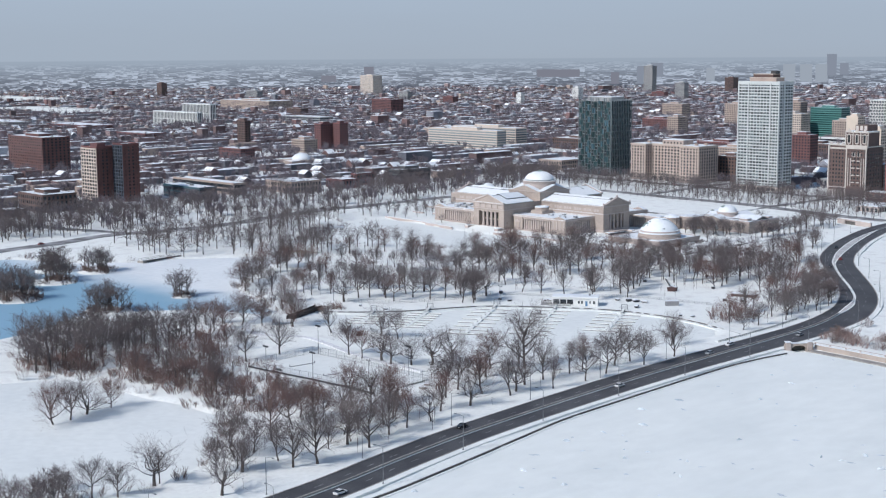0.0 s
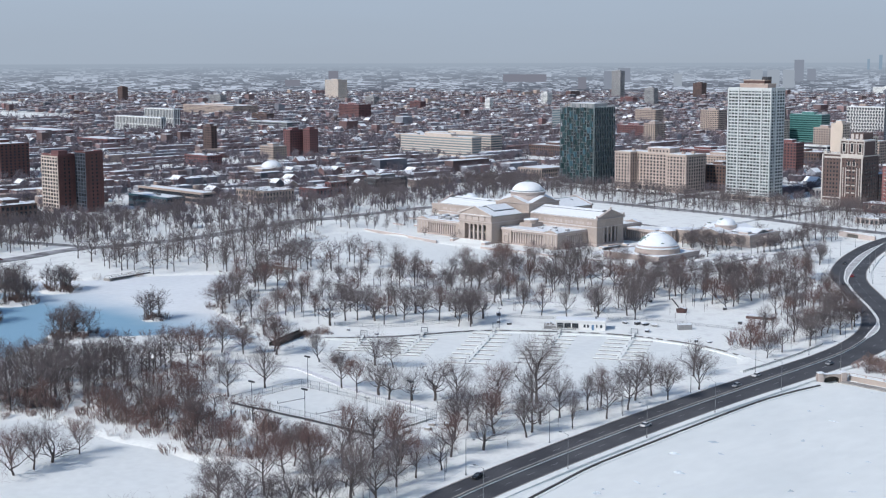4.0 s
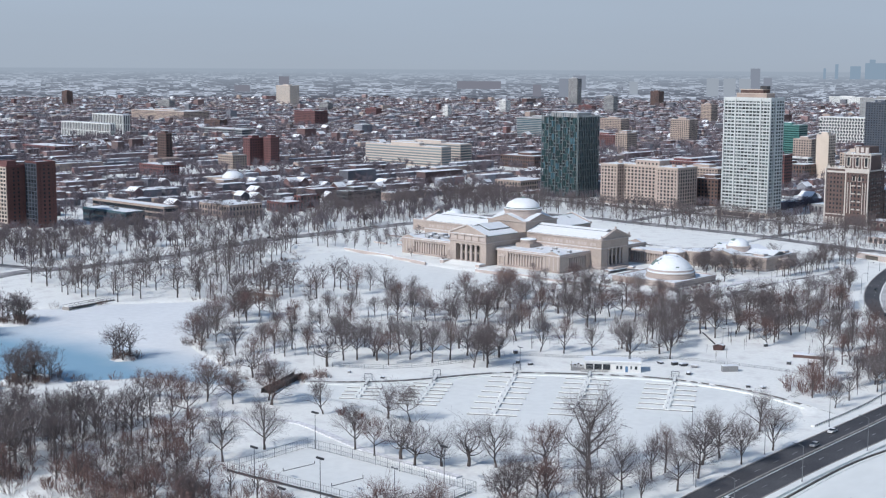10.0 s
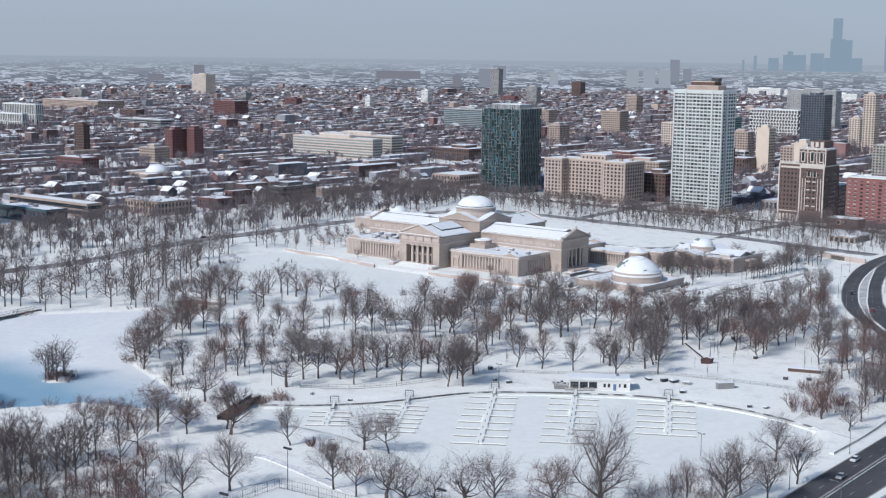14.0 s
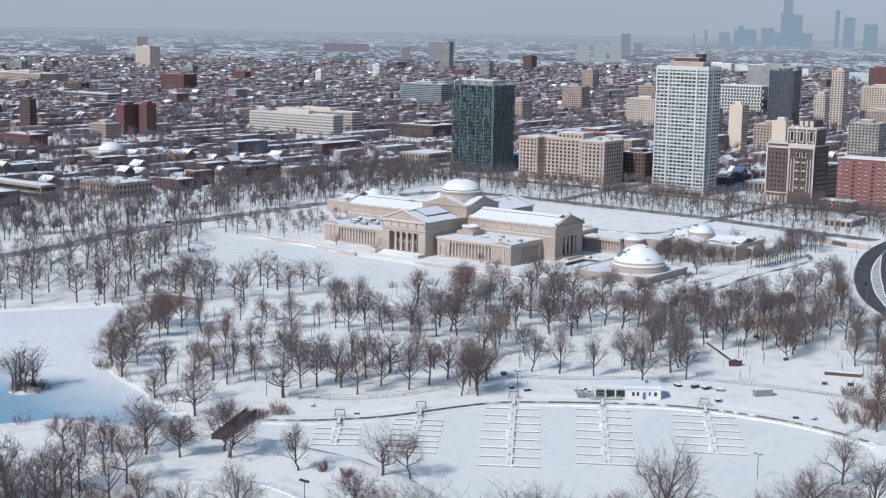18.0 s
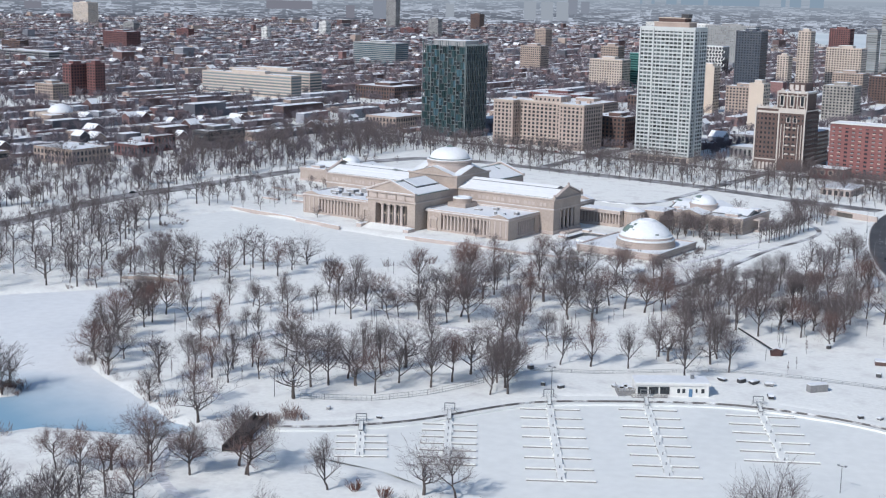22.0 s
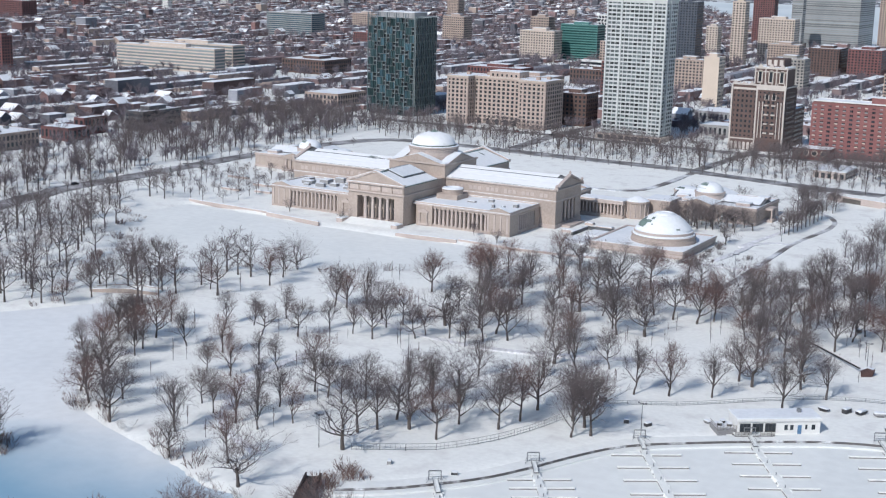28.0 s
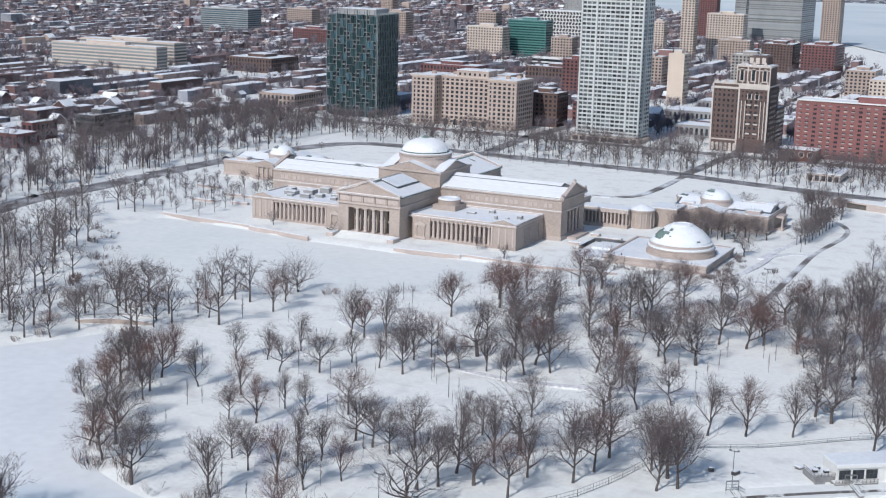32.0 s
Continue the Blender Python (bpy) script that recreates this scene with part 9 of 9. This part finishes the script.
tagged(part("floor_courts", Solid().add([(245, -436, 0.34), (315, -429.5, 0.34), (312, -400, 0.34), (243.5, -403.5, 0.34)], [(0, 1, 2, 3)]), PLAIN_ICE), "level tennis courts under smooth snow", "court", kind="structure")
for x in (258, 280, 301):
    net = thing("tennis_net", "tennis net half buried in snow", "net", "nets on the courts", at=(x, -420, 0.3))
    part("net", Solid().beam((-0.5, -6, 0.0), (0.5, 6, 0.0), 0.05, 0.3), METAL, net)
    for y in (-6, 6):
        part("post", Solid().box(-0.5 * (1 if y < 0 else -1) - 0.08, y - 0.08, -0.2, -0.5 * (1 if y < 0 else -1) + 0.08, y + 0.08, 1.1), DARK_METAL, net)
for x, y in ((320, -424), (318.5, -418), (321, -411), (318, -406), (322, -402)):
    lump(x, y, 2.2, 1.6, 0.8, CONCRETE, "concrete block capped with snow", "box")


# lamps
def street_lamp(x, y, tall, arm, ang, group):
    th = thing("street_lamp", "tall grey metal street lamp with a single arm", "lamp", group, at=(x, y, ground_at(x, y)))
    th.rotation_euler = (0, 0, ang)
    part("base", Solid().turned(0, 0, [(0.28, -0.3), (0.28, 0.7), (0.16, 0.9)], 8), METAL, th)
    part("pole", Solid().tube([Vector((0, 0, 0.6)), Vector((0, 0, tall))], [0.13, 0.08], 6), METAL, th)
    part("arm", Solid().tube([Vector((0, 0, tall - 0.1)), Vector((arm * 0.6, 0, tall + 0.35)), Vector((arm, 0, tall + 0.4))], [0.06, 0.05, 0.05], 5), METAL, th)
    hd = part("lamp_head", Solid().box(arm - 0.1, -0.18, tall + 0.3, arm + 0.8, 0.18, tall + 0.5), METAL, th)
    part("lens", Solid().box(arm + 0.1, -0.14, tall + 0.24, arm + 0.7, 0.14, tall + 0.3), GLASS_PALE, hd)


for off, ph in ((1, 0), (-1, 4)):
    ln = offset_line(DRIVE, varying(WEST_HALF, 2.0) if off > 0 else varying(EAST_HALF, -2.0, -1))[len(DRIVE_SOUTH):]
    for i in range(ph, len(ln) - 1, 7):
        x, y = ln[i]
        if -640 < y < 190:
            (ax, ay), (bx, by) = ln[i], ln[i + 1]
            a = math.atan2(by - ay, bx - ax) + (-1.5708 if off > 0 else 1.5708)
            street_lamp(x, y, 11.5, 2.6, a, "lamps along the shore drive")
for x, y in ((299, -462), (285.6, -436), (302, -401), (245, -401.5), (262, -441)):
    th = thing("floodlight", "tall dark floodlight mast with four lamps by the courts", "lamp", "floodlights round the courts", at=(x, y, ground_at(x, y)))
    part("mast", Solid().tube([Vector((0, 0, -0.3)), Vector((0, 0, 12.0))], [0.13, 0.08], 6), DARK_METAL, th)
    part("crossbar", Solid().box(-1.3, -0.06, 11.8, 1.3, 0.06, 11.95), DARK_METAL, th)
    for q in (-1.2, -0.45, 0.45, 1.2):
        part("lamp_head", Solid().box(q - 0.28, -0.35, 11.95, q + 0.28, 0.25, 12.45), DARK_METAL, th)
for x, y in ((216, -262), (317, -289), (253, -165), (150, -317), (128, -236), (96, -214), (300, -420), (176, -60), (172, 20)):
    th = thing("park_lamp", "slim dark park lamp post with twin heads", "lamp", "lamps in the park", at=(x, y, ground_at(x, y)))
    part("pole", Solid().tube([Vector((0, 0, -0.3)), Vector((0, 0, 9.0))], [0.11, 0.07], 6), DARK_METAL, th)
    part("crossbar", Solid().box(-1.0, -0.05, 8.8, 1.0, 0.05, 8.95), DARK_METAL, th)
    for q in (-1.0, 1.0):
        part("lamp_head", Solid().box(q - 0.3, -0.2, 8.9, q + 0.3, 0.2, 9.2), METAL, th)


# cars
def car(x, y, ang, body_mat, z, group, label):
    th = thing("car", label, "car", group, at=(x, y, z))
    th.rotation_euler = (0, 0, ang)
    part("body", Solid().extrude([(-2.2, 0.35), (2.2, 0.35), (2.25, 0.8), (1.1, 0.95), (-1.7, 1.0), (-2.25, 0.9)], lambda u, w, e: (u, 0.9 if e else -0.9, w)), body_mat, th)
    part("cabin", Solid().extrude([(-1.8, 0.98), (1.15, 0.94), (0.45, 1.48), (-1.2, 1.5)], lambda u, w, e: (u, 0.78 if e else -0.78, w)), GLASS_DARK, th)
    part("roof", Solid().extrude([(-1.15, 1.49), (0.42, 1.47), (0.35, 1.55), (-1.05, 1.57)], lambda u, w, e: (u, 0.74 if e else -0.74, w)), body_mat, th)
    for wx in (-1.35, 1.4):
        for wy in (-0.9, 0.9):
            s = Solid().extrude([(0.33 * math.cos(q * 0.628), 0.33 + 0.33 * math.sin(q * 0.628)) for q in range(10)], lambda u, w, e, wx=wx, wy=wy: (wx + u, wy + (0.1 if e else -0.1), w))
            wh = part("wheel", s, DARK_METAL, th)
            part("rim", Solid().extrude([(0.2 * math.cos(q * 0.785), 0.33 + 0.2 * math.sin(q * 0.785)) for q in range(8)], lambda u, w, e, wx=wx, wy=wy: (wx + u, wy * 1.0 + (0.115 if e else -0.115), w)), METAL, wh)
    for wy in (-0.6, 0.6):
        part("headlight", Solid().box(2.2, wy - 0.18, 0.62, 2.28, wy + 0.18, 0.78), WALL_WHITE, th)


CAR_PAINT = [glassy("car_black", (0.02, 0.02, 0.022), 0.25, 0.1), glassy("car_white", (0.7, 0.7, 0.7), 0.3, 0.05), glassy("car_silver", (0.35, 0.36, 0.37), 0.3, 0.1), glassy("car_red", (0.25, 0.03, 0.03), 0.3, 0.1)]
CAR_NAME = ["black", "white", "silver", "dark red"]
for i, off, c in ((22, 3, 0), (42, 6, 0), (55, -3, 1), (66, 3, 2), (69, 6.2, 1), (75, -5.5, 2), (108, 3, 0), (113, -3, 3), (121, 5.5, 0), (30, -6, 1)):
    ln = offset_line(DRIVE, varying(MEDIAN, off))[len(DRIVE_SOUTH):]
    (ax, ay), (bx, by) = ln[i], ln[i + 1]
    car(ax, ay, math.atan2(by - ay, bx - ax) + (0 if off < 0 else math.pi), CAR_PAINT[c], 0.42, "cars on the shore drive", CAR_NAME[c] + " car driving on the wet shore road")
ln = offset_line(smooth_line(STREETS["west_drive"][0]), 2.6)
for i, c in ((20, 0), (31, 3), (47, 2), (70, 0), (84, 1), (95, 0)):
    (ax, ay), (bx, by) = ln[i], ln[i + 1]
    car(ax, ay, math.atan2(by - ay, bx - ax), CAR_PAINT[c], 0.36, "cars on the park drive", CAR_NAME[c] + " car on the slushy park drive")
for i in range(11):
    c = (i * 7) % 4
    car(-150 + i * 9.3 + (i % 3), 296.4, 0.0 if i % 2 else math.pi, CAR_PAINT[c], 0.36, "cars parked before the towers", CAR_NAME[c] + " car parked by the snowy kerb")

# ---- bridges and walls ----
span = thing("covered_footbridge", "dark weathered timber footbridge with solid sides", "bridge")
A, B = Vector((174, -363, 0)), Vector((161.5, -336, 0))
d = (B - A).normalized()
s = Vector((-d.y, d.x, 0))
part("deck", Solid().beam((A.x, A.y, 0.2), (B.x, B.y, 0.4), 3.4, 0.5), DARK_WOOD, span)
for q in (-1.7, 1.7):
    part("side_panel", Solid().beam((A.x + s.x * q, A.y + s.y * q, -0.8), (B.x + s.x * q, B.y + s.y * q, -0.7), 0.25, 2.3), DARK_WOOD, span)
    part("hand_rail", Solid().beam((A.x + s.x * q, A.y + s.y * q, 1.5), (B.x + s.x * q, B.y + s.y * q, 1.6), 0.4, 0.2), DARK_WOOD, span)
    for i in range(9):
        p = A.lerp(B, i / 8) + s * q * 1.08
        part("post", Solid().box(p.x - 0.14, p.y - 0.14, -1.6, p.x + 0.14, p.y + 0.14, 1.7), DARK_WOOD, span)


def stone_bridge(a, b, wide, rise, label):
    th = thing("stone_bridge", label, "bridge")
    a, b = Vector((*a, 0)), Vector((*b, 0))
    d, ln = (b - a).normalized(), (b - a).length
    s = Vector((-d.y, d.x, 0)) * wide / 2
    for sg in (-1, 1):
        w = Solid()
        n = 12
        lo = [a + d * ln * i / n for i in range(n + 1)]
        prof = [(i / n, rise * math.sin(math.pi * i / n)) for i in range(n + 1)]
        under = [(t, -1.4 + (rise + 0.5) * max(0.0, 1 - ((t - 0.5) / 0.3) ** 2)) for t, _ in prof]
        poly = [(t, z + 0.8) for t, z in prof] + under[::-1]
        w.extrude(poly, lambda u, z, e: tuple(a + d * ln * u + s * sg * (1.0 if e else 0.9) + Vector((0, 0, z))))
        part("side_wall", w, STONE, th)
        cap_s = Solid().extrude([(t, z + 0.8) for t, z in prof] + [(t, z + 1.05) for t, z in prof[::-1]], lambda u, z, e: tuple(a + d * ln * u + s * sg * (1.03 if e else 0.88) + Vector((0, 0, z))))
        part("snow_cover", cap_s, ROOF_SNOW, th)
    dk = Solid().extrude([(t, z + 0.25) for t, z in prof] + [(t, z + 0.5) for t, z in prof[::-1]], lambda u, z, e: tuple(a + d * ln * u + s * (0.9 if e else -0.9) + Vector((0, 0, z))))
    part("deck", dk, SNOW, th)


stone_bridge((-14, -225), (9, -215), 7, 0.9, "low stone park bridge with snow on its deck")
flat = thing("footbridge", "long flat concrete footbridge with dark rails and a snowed deck", "bridge")
A, B = Vector((-40, -316, 0)), Vector((-44.6, -286, 0))
s = Vector((-(B - A).y, (B - A).x, 0)).normalized()
part("deck", Solid().beam((A.x, A.y, 0.35), (B.x, B.y, 0.35), 4.4, 0.3), CONCRETE, flat)
part("deck_snow", Solid().beam((A.x, A.y, 0.65), (B.x, B.y, 0.65), 4.0, 0.18), SNOW, flat, "snow lying on the bridge deck")
for q in (-2.2, 2.2):
    part("girder", Solid().beam((A.x + s.x * q * 0.9, A.y + s.y * q * 0.9, -0.2), (B.x + s.x * q * 0.9, B.y + s.y * q * 0.9, -0.2), 0.4, 0.55), DARK_METAL, flat)
    part("hand_rail", Solid().beam((A.x + s.x * q, A.y + s.y * q, 1.55), (B.x + s.x * q, B.y + s.y * q, 1.55), 0.12, 0.12), DARK_METAL, flat)
    for i in range(13):
        p = A.lerp(B, i / 12) + s * q
        part("rail_post", Solid().box(p.x - 0.06, p.y - 0.06, 0.4, p.x + 0.06, p.y + 0.06, 1.6), DARK_METAL, flat)
for t in (0.02, 0.98):
    p = A.lerp(B, t)
    part("abutment", Solid().beam((p.x - s.x * 2.6, p.y - s.y * 2.6, -1.6), (p.x + s.x * 2.6, p.y + s.y * 2.6, -1.6), 2.0, 1.95), CONCRETE, flat)

portal = thing("road_underpass", "stone underpass portal beneath the shore drive", "bridge")
A, B = Vector((377.5, -253.5, 0)), Vector((385.0, -243.0, 0))
d = (B - A).normalized()
s = Vector((d.y, -d.x, 0))
at = lambda u, out, z: tuple(A + d * u + s * out + Vector((0, 0, z)))
arch = [(3.2, -1.6)] + [(6.4 - 3.2 * math.cos(math.pi * i / 12), 0.0 + 1.5 * math.sin(math.pi * i / 12)) for i in range(13)] + [(9.6, -1.6)]
part("face", Solid().extrude([(0, -1.6)] + arch + [(12.9, -1.6), (12.9, 2.4), (0, 2.4)], lambda u, w, e: at(u, 0.0 if e else 0.9, w)), STONE, portal)
# the shallow tunnel's lining is coloured dark to pass for deep shade
part("back_wall", Solid().extrude([(2.6, -1.6), (10.2, -1.6), (10.2, 2.2), (2.6, 2.2)], lambda u, w, e: at(u, -2.4 if e else -2.2, w)), DARK_CONCRETE, portal)
part("vault", Solid().extrude([(2.6, 1.55), (10.2, 1.55), (10.2, 2.2), (2.6, 2.2)], lambda u, w, e: at(u, -2.2 if e else 0.0, w)), DARK_CONCRETE, portal)
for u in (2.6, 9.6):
    part("jamb", Solid().extrude([(u, -1.6), (u + 0.6, -1.6), (u + 0.6, 1.55), (u, 1.55)], lambda w, z, e: at(w, -2.2 if e else 0.0, z)), DARK_CONCRETE, portal)
for u in (1.6, 11.2):
    part("pier", Solid().extrude([(u - 1.0, -1.6), (u + 1.0, -1.6), (u + 1.0, 3.0), (u - 1.0, 3.0)], lambda w, z, e: at(w, -0.4 if e else 1.5, z)), STONE_TRIM, portal)
    part("pier_cap", Solid().extrude([(u - 1.2, 3.0), (u + 1.2, 3.0), (u + 1.2, 3.35), (u - 1.2, 3.35)], lambda w, z, e: at(w, -0.6 if e else 1.7, z)), ROOF_SNOW, portal)
part("cap", Solid().extrude([(2.6, 2.4), (10.2, 2.4), (10.2, 2.75), (2.6, 2.75)], lambda u, w, e: at(u, -0.2 if e else 1.1, w)), ROOF_SNOW, portal)
rail = thing("guard_rail", "low steel guard rail with snow along it", "railing")
RAIL = smooth_line([(350, -262), (349.5, -236), (347, -212), (344, -190)], 3)
for (ax, ay), (bx, by) in zip(RAIL, RAIL[1:]):
    for k in range(2):
        px, py = ax + (bx - ax) * k / 2, ay + (by - ay) * k / 2
        z = ground_at(px, py)
        part("post", Solid().box(px - 0.09, py - 0.09, z - 0.3, px + 0.09, py + 0.09, z + 0.85), METAL, rail)
    za, zb = ground_at(ax, ay), ground_at(bx, by)
    part("rail", Solid().beam((ax, ay, za + 0.62), (bx, by, zb + 0.62), 0.14, 0.2), METAL, rail)
    part("snow_bank", Solid().beam((ax - 1.0, ay, za - 0.3), (bx - 1.0, by, zb - 0.3), 1.4, 0.75), SNOW, rail)
SEAWALL = smooth_line([(385, -241), (400, -241.5), (419, -243), (470, -246), (560, -225), (700, -160)], 8)
tagged(part("wall_beach", ribbon(SEAWALL, 0.5, -0.5, -2.2, 1.2), STONE), "pale stone beach wall with a balustrade", "wall", kind="structure")
tagged(part("trim_beach_wall_snow", ribbon(SEAWALL, 0.7, -0.55, 1.2, 1.4), ROOF_SNOW), "snow on top of the beach wall", "snow", kind="structure")
tagged(part("pavement_beach_ledge", ribbon(SEAWALL, -3, -7, -2.2, -0.45), CONCRETE), "concrete ledge at the water's edge", "pavement", kind="structure")
REVET = smooth_line([(428, -860), (418, -640), (408, -520), (401, -475), (392, -430), (387, -404), (384, -370), (379.5, -308), (379.5, -280), (382, -258)], 6)
tagged(part("wall_revetment", ribbon(REVET, 0.2, -0.3, -2.2, -0.25), DARK_CONCRETE), "low concrete revetment step by the lake", "wall", kind="structure")
tagged(part("wall_revetment_step", ribbon(REVET, -0.3, -1.4, -2.2, -0.72), SNOW), "lower revetment step at the ice", "wall", kind="structure")
tagged(part("trim_revetment_snow", ribbon(REVET, 2.6, 0.2, -1.2, -0.16), SNOW), "snow along the revetment", "snow", kind="structure")
subway = thing("pedestrian_underpass", "pale stone retaining wall with a dark underpass mouth", "bridge")
part("face", Solid().beam((160, 150.5, -0.5), (168, 147.4, -0.5), 1.0, 4.0).beam((178.7, 143.7, -0.5), (194, 138.5, -0.5), 1.0, 4.0).beam((168, 147.4, 2.6), (178.7, 143.7, 2.6), 1.0, 0.9), STONE_TRIM, subway)
# a dark panel stands in for the shade of the passage
part("mouth", Solid().beam((168, 147.9, -0.5), (178.7, 144.2, -0.5), 0.3, 3.1), DARK_CONCRETE, subway)
part("snow_cover", Solid().beam((160, 150.5, 3.5), (194, 138.5, 3.5), 0.9, 0.25), ROOF_SNOW, subway)

# a rust-red play boat at the end of a dark chute, and a brick yard wall
slide = thing("play_boat", "rust-red timber play hut with a long dark ramp", "play structure")
part("ramp", Solid().beam((229, -143.5, 0.3), (251.5, -168, 1.0), 0.5, 0.3), DARK_WOOD, slide)
RUST = surface("rust_red_timber", (0.085, 0.045, 0.042), (0.065, 0.038, 0.036), 0.8, 0.4, 3.0)
part("hut", Solid().extrude([(-2.6, -0.3), (2.6, -0.3), (3.2, 1.9), (0, 2.6), (-3.2, 1.9)], lambda u, w, e: (254.5 + u * 0.55, -170.5 + u * 0.42 + (1.1 if e else -1.1), w)), RUST, slide)
part("snow_cover", Solid().extrude([(-3.0, 1.95), (0, 2.65), (3.0, 1.95), (0, 2.95)], lambda u, w, e: (254.5 + u * 0.55, -170.5 + u * 0.42 + (1.0 if e else -1.0), w)), ROOF_SNOW, slide)
yard = thing("yard_wall", "low brown brick yard building under snow", "building")
part("wall", Solid().beam((286, -161, -0.4), (298, -156.7, -0.4), 4, 1.9), BRICK_BROWN, yard)
part("snow_cover", Solid().beam((286, -161, 1.5), (298, -156.7, 1.5), 4.1, 0.35), ROOF_SNOW, yard)
for i, (x, y) in enumerate(((292, -176), (300, -172), (266, -150), (240, -120), (226, -158))):
    lump(x, y, 1.6, 1.2, 1.2, DARK_METAL, "dark park bin capped with snow", "box")

# ridges of broken ice on the lake
rg = random.Random(77)
rid = Solid()
for _ in range(260):
    x, y = rg.uniform(395, 640), rg.uniform(-640, -235)
    if inside_depth(np.array([x]), np.array([y]), LAKE)[0] < 4:
        continue
    a, ln, h = rg.gauss(0.25, 0.35), rg.uniform(0.6, 4.5), rg.choice((0.15, 0.25, 0.4, 0.8))
    c, d = math.cos(a) * ln / 2, math.sin(a) * ln / 2
    k, m = rg.uniform(0.4, 1.1), rg.uniform(-0.3, 0.3)
    rid.add([(x - c, y - d, ICE_Z), (x + c, y + d, ICE_Z), (x + d * m, y - c * m - k, ICE_Z), (x + c * m, y + d * m + 0.2, ICE_Z + h), (x - c * 0.5, y - d * 0.5 + 0.15, ICE_Z + h * 0.7)], [(0, 2, 4), (2, 3, 4), (2, 1, 3), (0, 4, 1), (4, 3, 1)])
tagged(part("ice_ridges", rid, surface("bare_ridge_ice", (0.42, 0.47, 0.51), (0.60, 0.64, 0.67), 0.4, 0.3, 2.0)), "small upturned ridges of broken lake ice", "ice", kind="stuff")

# balusters along the beach wall
ln = [q for q in SEAWALL if q[0] < 560]
rail = thing("balustrade", "pale stone balustrade with snow on its rail", "railing")
for x, y in ln:
    part("baluster", Solid().box(x - 0.25, y - 0.25, 1.3, x + 0.25, y + 0.25, 2.1), STONE_TRIM, rail)
for (ax, ay), (bx, by) in zip(ln, ln[1:]):
    part("hand_rail", Solid().beam((ax, ay, 2.1), (bx, by, 2.1), 0.45, 0.15), STONE_TRIM, rail)
# low garden walls west of the museum
for x, y, w, d in ((-116, -23, 12, 2.0), (-96, -20, 10, 2.0), (-138, 11, 14, 1.6), (-110, -3, 16, 1.8), (-92, 4, 2, 10)):
    gw = thing("garden_wall", "low pale stone garden wall capped with snow", "wall", "walls of the west garden")
    part("wall", Solid().box(x, y, -0.5, x + w, y + d, 1.0), STONE_TRIM, gw)
    part("snow_cover", Solid().box(x + 0.1, y + 0.1, 1.0, x + w - 0.1, y + d - 0.1, 1.3), ROOF_SNOW, gw)

# uneven heaps of snow along the piers
rg = random.Random(91)
heaps = Solid()
for (ax, ay), (bx, by), n, left, right in PIERS:
    for _ in range(70):
        t, off = rg.uniform(0.12, 1.0), rg.choice((-1.0, 1.0)) * rg.uniform(0.6, 1.25)
        dx, dy = bx - ax, by - ay
        ln = math.hypot(dx, dy)
        x, y, r = ax + dx * t + dy / ln * off, ay + dy * t - dx / ln * off, rg.uniform(0.25, 0.7)
        ring = [(x + r * math.cos(q * 1.047) * rg.uniform(0.7, 1.2), y + r * math.sin(q * 1.047) * rg.uniform(0.7, 1.2), -0.75) for q in range(6)]
        heaps.add(ring + [(x, y, -0.25 + rg.uniform(0, 0.3))], [(q, (q + 1) % 6, 6) for q in range(6)])
tagged(part("pier_snow_heaps", heaps, SNOW), "uneven heaps of snow along the piers", "snow", kind="stuff")
